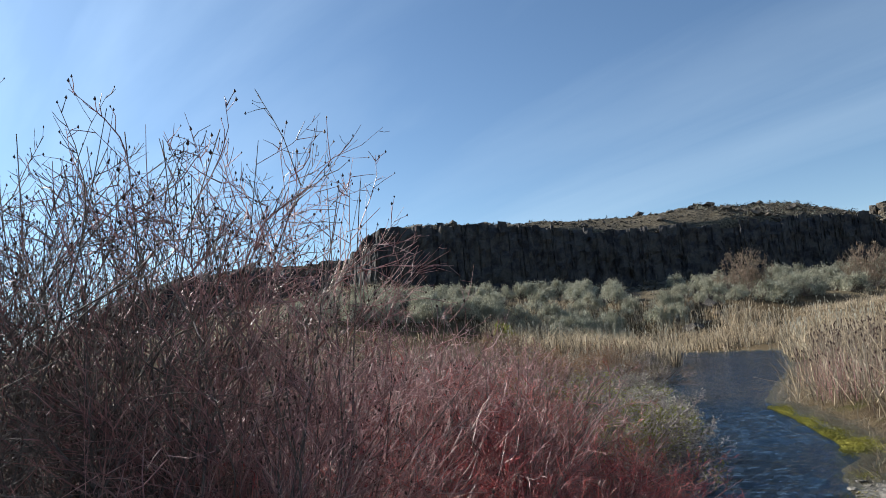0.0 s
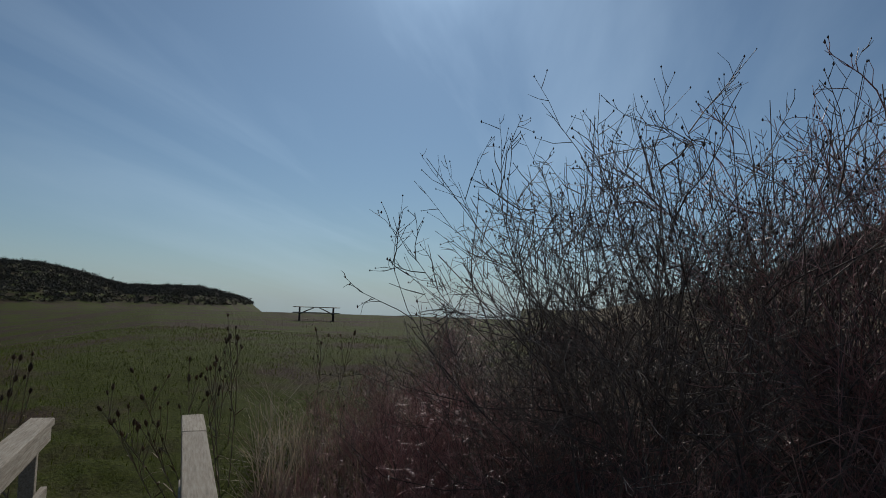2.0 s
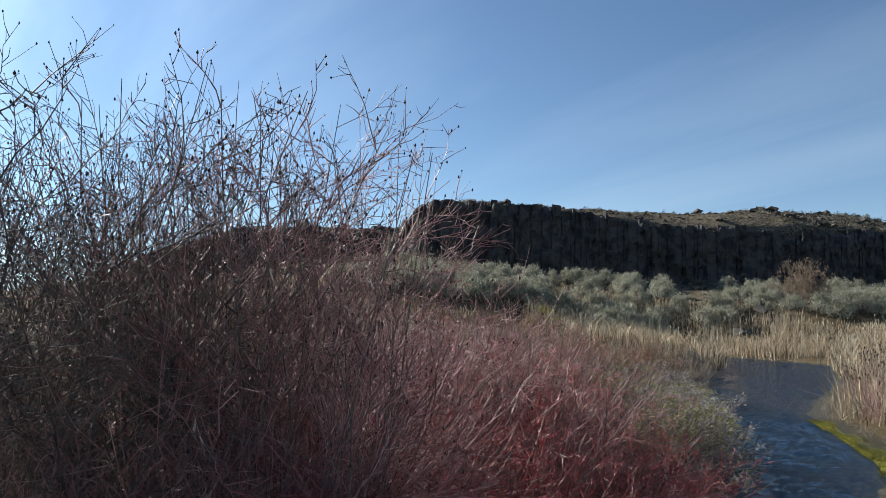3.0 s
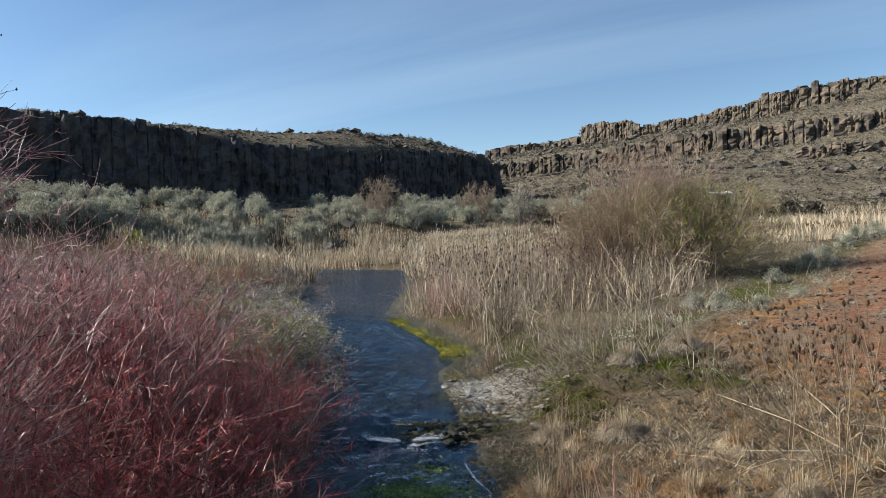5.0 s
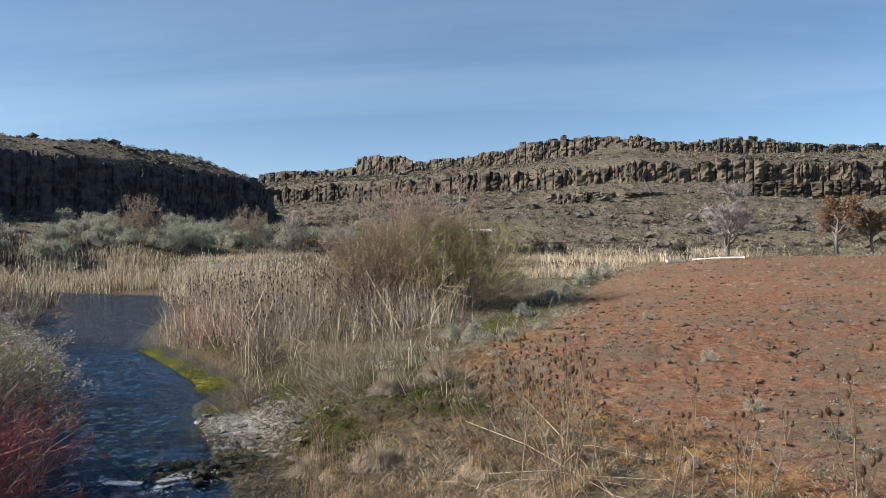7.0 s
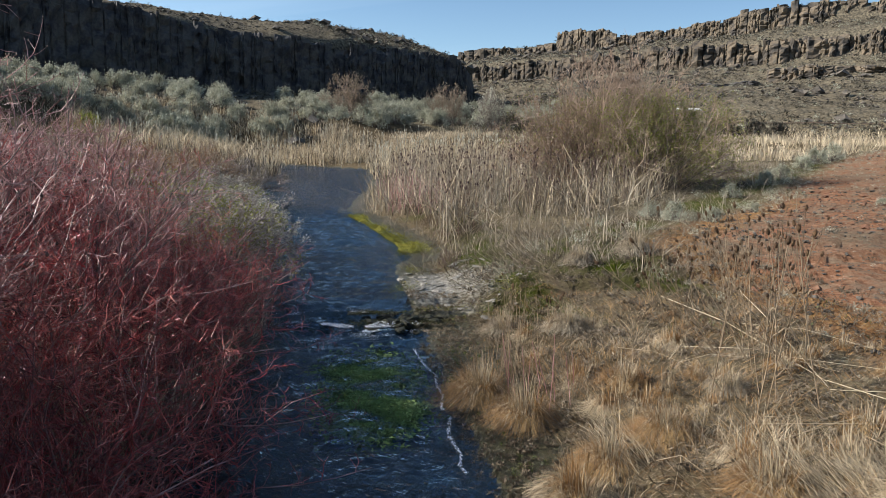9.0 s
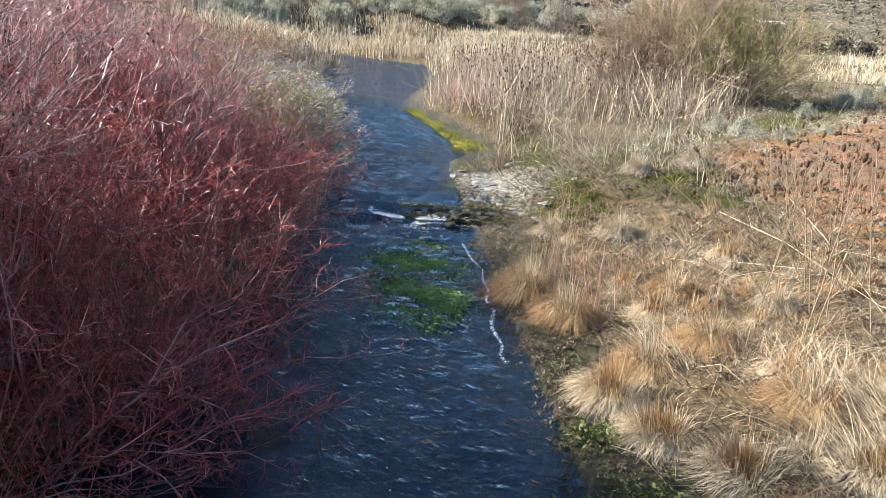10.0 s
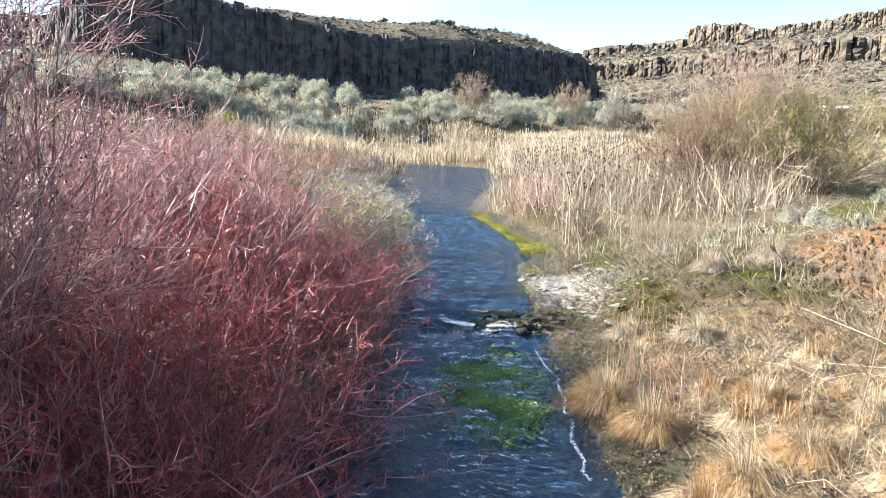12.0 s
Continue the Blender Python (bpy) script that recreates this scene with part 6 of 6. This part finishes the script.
# ---- willow and far bushes ----
def bush(name, label, category, x, y, radius, tall, seed, frame_mat, twig_mat, leaf_mats=(), leaves=0, leaf=0.05, stems=26, squash=1.0, low=0.0, high=1.0, group="", fine=5, slim=1.0, sprawl=0.3):
    d = shrub_meshes(seed, stems, 1.0, 1.0, 10, fine, slim * min(0.011, 0.035 / (radius * 1.7)), 0.16, lean=0.55, up=0.02, wobble=0.13, angle=(20, 60), sprawl=sprawl)
    g = np.random.default_rng(seed)
    extra = []
    pts = d[5][:, 1:].reshape(-1, 3)
    for n, m_ in enumerate(leaf_mats):
        lo, hi = (low, high) if n == 0 else (0.35, 1.2)
        ok = pts[(pts[:, 2] > lo) & (pts[:, 2] < hi)]
        c = ok[g.integers(0, len(ok), leaves)] + g.normal(0, 0.03, (leaves, 3))
        v, q, _ = leaf_cloud(c, leaf / tall, g)
        extra.append(("foliage", mesh_of("foliage", v, q, None, [m_])))
    ob = make_shrub(name, label, category, group, d, (frame_mat, twig_mat), extra)
    ob.matrix_basis = Matrix.LocRotScale((x, y, ground_z(x, y) - 0.05), Euler((0, 0, seed * 1.3)), (radius * 1.7, radius * 1.7 * squash, tall))
    return ob


x, y = polar(9.2, 27)
bush("willow_bush", "large rounded willow bush with reddish twigs and yellow-green leaves", "willow", x, y, 2.9, 5.3, 701, willow_twig, willow_twig, (olive_leaf,), 9000, 0.034, 100, low=0.0, high=0.62, fine=5, slim=0.55, sprawl=0.1)
x, y = polar(5.6, 26)
bush("willow_bush", "yellow-green leafy willow at the side of the thicket", "willow", x, y, 2.1, 3.7, 702, grey_bark, willow_twig, (olive_leaf,), 18000, 0.036, 60, low=0.05, high=0.95, slim=0.6, sprawl=0.1)
x, y = polar(13.0, 27.5)
bush("willow_bush", "bare reddish willow bush beside the reeds", "willow", x, y, 1.8, 3.8, 703, grey_bark, willow_twig, (dead_leaf,), 1200, 0.05, 60, slim=0.6, sprawl=0.1)
for k, (yaw, d, r_, h_, lm, lab) in enumerate(((30.2, 96, 4.0, 6.6, tan_leaf, "rounded brownish bare bush at the foot of the cliff"), (22.2, 104, 3.8, 6.6, tan_leaf, "rounded grey-brown bare bush below the cliff"), (18.7, 102, 3.2, 7.2, blossom, "pale flowering bush at the end of the cliff"), (17.2, 104, 2.0, 3.8, scrub_leaf, "dark low bush beside the pale one"), (15.6, 106, 2.4, 2.6, scrub_leaf, "dark spreading bush below the cliff"),
                                              (49.0, 60, 1.7, 2.5, olive_leaf, "yellow-green bush at the edge of the reeds"), (-0.8, 84, 2.0, 2.4, scrub_leaf, "grey-brown bush beside the gravel lot"), (0.8, 86, 2.0, 2.2, scrub_leaf, "grey-brown bush beside the gravel lot"), (-2.4, 80, 1.7, 2.0, scrub_leaf, "grey-brown bush beside the gravel lot"), (-11.8, 74, 1.2, 2.2, scrub_leaf, "small dark bush beside the log rail"), (37.6, 38, 1.0, 1.3, scrub_leaf, "dark twiggy bush at the pool's edge"), (40.0, 12.0, 1.6, 1.5, olive_leaf, "low yellow-green bush leaning over the stream"), (39.2, 14.0, 1.6, 1.45, blossom, "low pale bush leaning over the stream"), (38.5, 16.2, 1.6, 1.35, blossom, "pale dry bush leaning over the stream"), (38.2, 18.8, 1.6, 1.35, blossom, "pale dry bush leaning over the stream"), (44, 15.5, 2.2, 1.5, olive_leaf, "low yellow-green bush behind the dogwoods"), (42.5, 18.5, 2.2, 1.4, tan_leaf, "grey-tan dry bush behind the dogwoods"), (42, 13.0, 2.0, 1.4, tan_leaf, "grey-tan dry bush behind the dogwoods"), (47, 19, 2.4, 1.6, dead_leaf, "brown twiggy bush behind the dogwoods"), (40.5, 22, 2.0, 1.3, blossom, "pale dry bush beside the pool"), (39.3, 27, 2.2, 1.4, tan_leaf, "grey-tan dry bush beside the pool"), (45, 22, 2.0, 1.7, dead_leaf, "brown twiggy bush among the dry reeds"), (41.5, 27, 2.2, 1.7, dead_leaf, "brown twiggy bush among the dry reeds"), (50, 30, 2.4, 2.0, dead_leaf, "brown twiggy bush among the dry reeds"))):
    x, y = polar(yaw, d)
    bush("bush", lab, "bush", x, y, r_ * 0.62, h_, 710 + k, grey_bark, ash_twig if d < 50 and lm is not dead_leaf else willow_twig if lm is not blossom else grey_bark, (lm,), 2600 if d > 50 else 4200, 0.16 if d > 50 else 0.023, 26, group="far bushes")


# ---- trees on the terrace ----
def tree(label, x, y, tall, wide, seed, leaf_mat, leaves, leaf, trunk_r=0.2, fork=0.25, twig_mat=None, thick=1.0):
    g = np.random.default_rng(seed)
    ob = thing("tree", label, "tree", "trees on the terrace", m=seat(x, y, 0, 1, 0.1))
    limbs = 18
    trunk = branch_paths(np.zeros((1, 3)), np.array([[0.02, 0.03, 1.0]]), np.array([tall * 0.62]), 8, 0.05, g)
    v0, q0 = tubes(trunk, trunk_r * np.linspace(1.15, 0.25, 8)[None], 8)
    part("trunk", mesh_of("trunk", v0, q0, None, [grey_bark], True), ob)
    t = g.uniform(fork, 0.98, limbs)
    i = np.minimum((t * 7).astype(int), 6)
    at = trunk[0, i] + (trunk[0, i + 1] - trunk[0, i]) * (t * 7 - i)[:, None]
    b = np.arange(limbs) * 2.4 + g.normal(0, 0.3, limbs)
    w = np.stack([np.cos(b) * wide / tall * 1.1, np.sin(b) * wide / tall * 1.1, np.full(limbs, 0.9)], -1)
    p1 = branch_paths(at, w, tall * g.uniform(0.32, 0.5, limbs) * (1.1 - 0.4 * t), 6, 0.12, g, 0.06)
    s2, w2, l2, _, _ = side_branches(p1, 12, g, (25, 60), (0.35, 0.75))
    p2 = branch_paths(s2, w2, l2, 4, 0.15, g, 0.05)
    s3, w3, l3, _, _ = side_branches(p2, 15, g, (25, 60), (0.4, 0.9))
    p3 = branch_paths(s3, w3, l3, 3, 0.15, g, 0.04)
    for nm, p, r0, r1, sd in (("limb", p1, trunk_r * 0.42, 0.02, 5),):
        for k in range(len(p)):
            v, q = tubes(p[k:k + 1], np.linspace(r0, r1, p.shape[1])[None], sd)
            part("limb", mesh_of("limb", v, q, None, [grey_bark], True), ob)
    va, qa = tubes(p2, np.tile(thick * np.linspace(0.026, 0.012, 4)[None], (len(p2), 1)), 3)
    vb, qb = tubes(p3, np.tile(thick * np.linspace(0.013, 0.007, 3)[None], (len(p3), 1)), 3)
    v, q, _ = joined([(va, qa, None), (vb, qb, None)])
    crown = part("crown", mesh_of("crown", v, q, None, [twig_mat or grey_bark]), ob)
    if leaves:
        pts = p3.reshape(-1, 3)
        c = pts[g.integers(0, len(pts), leaves)] + g.normal(0, 0.10, (leaves, 3))
        v, q, _ = leaf_cloud(c, leaf, g)
        part("foliage", mesh_of("foliage", v, q, None, [leaf_mat]), crown)
    return ob


tree("bare grey tree with a hazy crown of fine twigs", *polar(-15.2, 76), 9.6, 7.0, 801, blossom, 3000, 0.05, 0.26, 0.05, twig_mat=ash_twig, thick=2.2)
tree("rusty brown tree with a pale trunk and clinging leaves", *polar(-22.4, 85), 7.8, 7.0, 802, dead_leaf, 3600, 0.13, 0.22, 0.3)
tree("small rusty brown tree with a leaning crown", *polar(-24.6, 87), 6.2, 6.0, 803, dead_leaf, 2200, 0.12, 0.16, 0.3)
tree("small bare tree behind the log rail", *polar(-28.0, 92), 6.5, 5.0, 804, dead_leaf, 1200, 0.12, 0.16, 0.3)


# ---- log rail, fence, picnic tables, hut ----
def log_between(name, a, b, r_, mat_, parent, label=""):
    p = np.array([a, (np.array(a) + b) / 2 + [0, 0, 0.01], b], float)
    v, q = tubes(p[None], np.array([[r_, r_ * 0.95, r_ * 0.9]]), 8)
    return part(name, mesh_of(name, v, q, None, [mat_], True), parent, label)


def post_rail(label, points, rail_z, r_, mat_, post_mat, seed):
    ob = thing("rail_fence", label, "fence", "rail fences")
    tops = []
    for x, y in points:
        z = ground_z(x, y)
        log_between("post", (x, y, z - 0.3), (x, y, z + rail_z + 0.1), r_ * 1.1, post_mat, ob)
        tops.append((x, y, z + rail_z))
    for a, b in zip(tops[:-1], tops[1:]):
        log_between("rail", a, b, r_, mat_, ob)
    return ob


post_rail("low white peeled-log rail at the edge of the gravel", [polar(-12.8, 63), polar(-14.6, 62.5), polar(-16.4, 62)], 0.10, 0.075, white_timber, white_timber, 1)
post_rail("weathered pole fence along the gravel lot", [polar(1.5 - 2.1 * k, 104 - 0.6 * k) for k in range(6)], 0.75, 0.07, dark_timber, dark_timber, 2)
slab = tagged(new("concrete_slab", box_mesh("concrete_slab", 2.6, 0.5, 0.22, concrete, 0.02)), "pale concrete kerb block at the edge of the gravel", "concrete block")
slab.matrix_basis = seat(*polar(-12.0, 60), 12, 1, 0.05)


def picnic_table(label, x, y, turn):
    ob = thing("picnic_table", label, "picnic table", "picnic tables", m=seat(x, y, turn))
    for k in range(5):
        part("top_board", box_mesh("top_board", 2.5, 0.135, 0.04, weathered, 0.005), ob, m=pose(0, -0.29 + 0.145 * k, 0.72))
    for s in (-1, 1):
        for k in range(2):
            part("bench_board", box_mesh("bench_board", 2.5, 0.135, 0.04, weathered, 0.005), ob, m=pose(0, s * (0.66 + 0.145 * k), 0.42))
        for e in (-1, 1):
            p0, p1 = (e * 0.9, s * 0.72, 0.0), (e * 0.9, s * 0.26, 0.72)
            log_between("leg", p0, p1, 0.045, dark_timber, ob)
        log_between("brace", (s * 0.86, 0, 0.38), (s * 0.15, 0, 0.71), 0.03, dark_timber, ob)
        part("cross_beam", box_mesh("cross_beam", 0.06, 1.65, 0.09, dark_timber, 0.005), ob, m=pose(s * 0.9, 0, 0.33))
    return ob


picnic_table("dark wooden picnic table on the crest of the meadow", *polar(116.8, 39), 117)
picnic_table("weathered picnic table on the terrace grass", *polar(-17.3, 80), 10)
picnic_table("weathered picnic table on the terrace grass", *polar(-18.6, 82), 30)


def hut():
    x, y = polar(3.7, 110)
    ob = thing("vault_toilet", "small tan hut with a pale roof and a vent pipe", "hut", m=seat(x, y, 12, 1, 0.1))
    part("wall_block", box_mesh("wall_block", 2.6, 2.2, 2.3, tan_wall, 0.03), ob)
    bm = bmesh.new()
    bmesh.ops.create_cube(bm, size=1)
    for v in bm.verts:
        v.co = Vector((v.co.x * 3.2, v.co.y * 2.9, 2.42 + v.co.z * 0.14 + (0.35 if v.co.y > 0 else 0)))
    part("roof", from_bm("roof", bm, pale_roof), ob)
    log_between("vent_pipe", (-0.9, 0.9, 2.2), (-0.9, 0.9, 3.9), 0.15, dark_timber, ob)
    part("door", box_mesh("door", 0.9, 0.05, 2.0, dark_timber, 0.01), ob, m=pose(0.3, -1.125, 0.05))
    return ob


hut()


# ---- scrub, stones and sprigs ----
def scrub_field(name, label, category, n, box, keep, size, mat_, seed, leaves=16):
    g = np.random.default_rng(seed)
    x, y, z = scatter(n, *box, keep, g)
    k = len(x)
    s = size * g.uniform(0.4, 1.5, k)
    off = g.normal(0, 0.42, (k, leaves, 3)); off[..., 2] = np.abs(off[..., 2]) * 0.9 + 0.1
    p = (np.stack([x, y, z], -1)[:, None] + off * s[:, None, None]).reshape(-1, 3)
    v, q, _ = leaf_cloud(p, 1.0, g)
    centre = np.repeat(p, 4, 0)
    v = centre + (v - centre) * np.repeat(np.repeat(s * 0.34 * (14 / leaves) ** 0.7, leaves), 4)[:, None]
    return tagged(new(name, mesh_of(name, v, q, None, [mat_])), label, category, kind="stuff")


def stone_field(name, label, category, n, box, keep, size, mat_, seed, flat=0.7):
    g = np.random.default_rng(seed)
    x, y, z = scatter(n, *box, keep, g)
    k = len(x)
    o = np.array([(1, 0, 0), (-1, 0, 0), (0, 1, 0), (0, -1, 0), (0, 0, 1), (0, 0, -1), (0.7, 0.7, 0.5), (-0.6, 0.7, 0.4), (-0.7, -0.6, 0.5), (0.6, -0.7, 0.45)])
    f = np.array([(4, 0, 6), (4, 6, 2), (4, 2, 7), (4, 7, 1), (4, 1, 8), (4, 8, 3), (4, 3, 9), (4, 9, 0), (5, 6, 0), (5, 2, 6), (5, 7, 2), (5, 1, 7), (5, 8, 1), (5, 3, 8), (5, 9, 3), (5, 0, 9)])
    s = size * (g.pareto(2.5, k) * 0.5 + 0.35).clip(0, 3.0)
    a = g.uniform(0, 6.28, k)
    jit = o[None] * g.uniform(0.65, 1.25, (k, len(o), 1)) * (s[:, None, None] * np.array([1, 0.8, flat]))
    c, sn = np.cos(a)[:, None], np.sin(a)[:, None]
    v = np.stack([x[:, None] + jit[..., 0] * c - jit[..., 1] * sn, y[:, None] + jit[..., 0] * sn + jit[..., 1] * c, z[:, None] + jit[..., 2] + (s * 0.12)[:, None]], -1).reshape(-1, 3)
    t = ((np.arange(k) * len(o))[:, None, None] + f[None]).reshape(-1, 3)
    return tagged(new(name, mesh_of(name, v, None, t, [mat_])), label, category, kind="stuff")


def on_hill(x, y):
    s3 = outside(HILL, x, y)
    return (s3 < 95) & (s3 > -60) & (np.hypot(x, y) < 330)


def on_mesa(x, y):
    s = outside(MESA, x, y)
    return (s > -45) & (s < -0.5)


def below_mesa(x, y):
    s = outside(MESA, x, y)
    return (s > 1) & (s < 20)


scrub_field("hillside_scrub", "low grey-brown scrub over the rocky hillside", "scrub", 15000, (-110, 150, 80, 300), on_hill, 0.62, scrub_leaf, 901, 22)
scrub_field("hillside_sage", "scattered grey-green sage on the hillside", "scrub", 4200, (-110, 150, 80, 300), on_hill, 0.55, sage_leaf, 902, 30)
scrub_field("plateau_scrub", "dry scrub on the flat top of the cliff", "scrub", 2600, (-140, -40, 50, 190), on_mesa, 0.4, scrub_leaf, 903, 22)
scrub_field("cliff_foot_scrub", "dark scrub in the shade of the cliff", "scrub", 1300, (-110, -30, 40, 170), below_mesa, 0.9, scrub_leaf, 904, 14)
stone_field("talus_stones", "broken basalt rubble on the hillside", "rubble", 26000, (-110, 150, 100, 300), lambda x, y: on_hill(x, y) & (value_noise(x * 0.05, y * 0.09) > 0.45), 0.5, talus_rock, 911)
stone_field("talus_stones", "basalt rubble at the cliff foot and on its rim", "rubble", 7000, (-140, -30, 40, 190), lambda x, y: ((outside(MESA, x, y) < 30) & (outside(MESA, x, y) > -22)), 0.36, talus_rock, 912)
stone_field("bank_rocks", "dark broken rock in a low bank under the sagebrush", "rubble", 2600, (-75, -25, 50, 100), lambda x, y: (np.abs(outside(MESA, x, y) - 41) < 3.5) & (np.degrees(np.arctan2(-x, y)) > 25) & (value_noise(x * 0.12, y * 0.12) > 0.4), 0.5, talus_rock, 920)
stone_field("field_stones", "small stones on the red gravel field", "stones", 12000, (-2, 45, 4, 62), lambda x, y: outside(RED_EDGE, x, y) < -0.5, 0.035, talus_rock, 913)
stone_field("gravel_bits", "pale small gravel on the red field", "gravel", 20000, (-2, 14, 5, 24), lambda x, y: outside(RED_EDGE, x, y) < 0.2, 0.022, talus_rock, 914)
stone_field("field_clods", "reddish-brown clods and cinders on the field", "clods", 26000, (-2, 40, 4, 50), lambda x, y: (outside(RED_EDGE, x, y) < 0) & (value_noise(x * 0.5, y * 0.5) > 0.35), 0.034, red_clod, 924)
scrub_field("field_sprigs", "small grey-green sprigs on the red field", "sprigs", 2600, (-2, 45, 5, 62), lambda x, y: (outside(RED_EDGE, x, y) < 0.5) & (value_noise(x * 0.35 + 9, y * 0.35) > 0.42), 0.10, sage_leaf, 915, 60)
scrub_field("field_sprigs", "small dry brown sprigs on the red field", "sprigs", 2600, (-2, 45, 5, 62), lambda x, y: (outside(RED_EDGE, x, y) < 0.5) & (value_noise(x * 0.3, y * 0.3 + 5) > 0.5), 0.13, scrub_leaf, 916, 50)
scrub_field("bank_herbs", "grey-green herbs along the edge of the field", "herbs", 420, (-8, 8, 10, 52), lambda x, y: (outside(RED_EDGE, x, y) > -0.8) & (outside(RED_EDGE, x, y) < 2.2), 0.26, sage_leaf, 917, 150)
scrub_field("field_grass_tufts", "thin dry grass tufts on the red field", "grass tufts", 7000, (-2, 40, 5, 60), lambda x, y: outside(RED_EDGE, x, y) < 0.5, 0.045, grey_straw, 919, 30)
scrub_field("south_scrub", "dark scrub on the low hill beyond the meadow", "scrub", 42000, (-190, -30, -190, 0), lambda x, y: (land(x, y) > 1.9) & (np.hypot(x, y) > 85) & (np.degrees(np.arctan2(-x, y)) > 116), 0.5, scrub_leaf, 918, 16)
scrub_field("mud_litter", "dark weed and dead bits on the wet mud", "plant litter", 12000, (-5.0, 1, 2.5, 10.6), lambda x, y: (stream_at(x, y)[0] > -0.15) & (stream_at(x, y)[0] < 1.0) & (stream_at(x, y)[1] > 0), 0.035, dark_reed, 922, 12)
scrub_field("mud_weed", "small green sprouts on the wet mud", "water plants", 2600, (-4.5, 1, 2.5, 9), lambda x, y: (stream_at(x, y)[0] > 0.1) & (stream_at(x, y)[0] < 0.9) & (stream_at(x, y)[1] > 0) & (value_noise(x * 1.5, y * 1.5) > 0.5), 0.03, green_blade, 923, 12)
scrub_field("bank_debris", "dark clods and dead weed bits in the straw", "plant litter", 1500, (-4, 4, 3, 13), lambda x, y: (stream_at(x, y)[0] > 0.8) & (stream_at(x, y)[1] > 0) & (outside(RED_EDGE, x, y) > -1.5), 0.075, dark_reed, 921, 20)
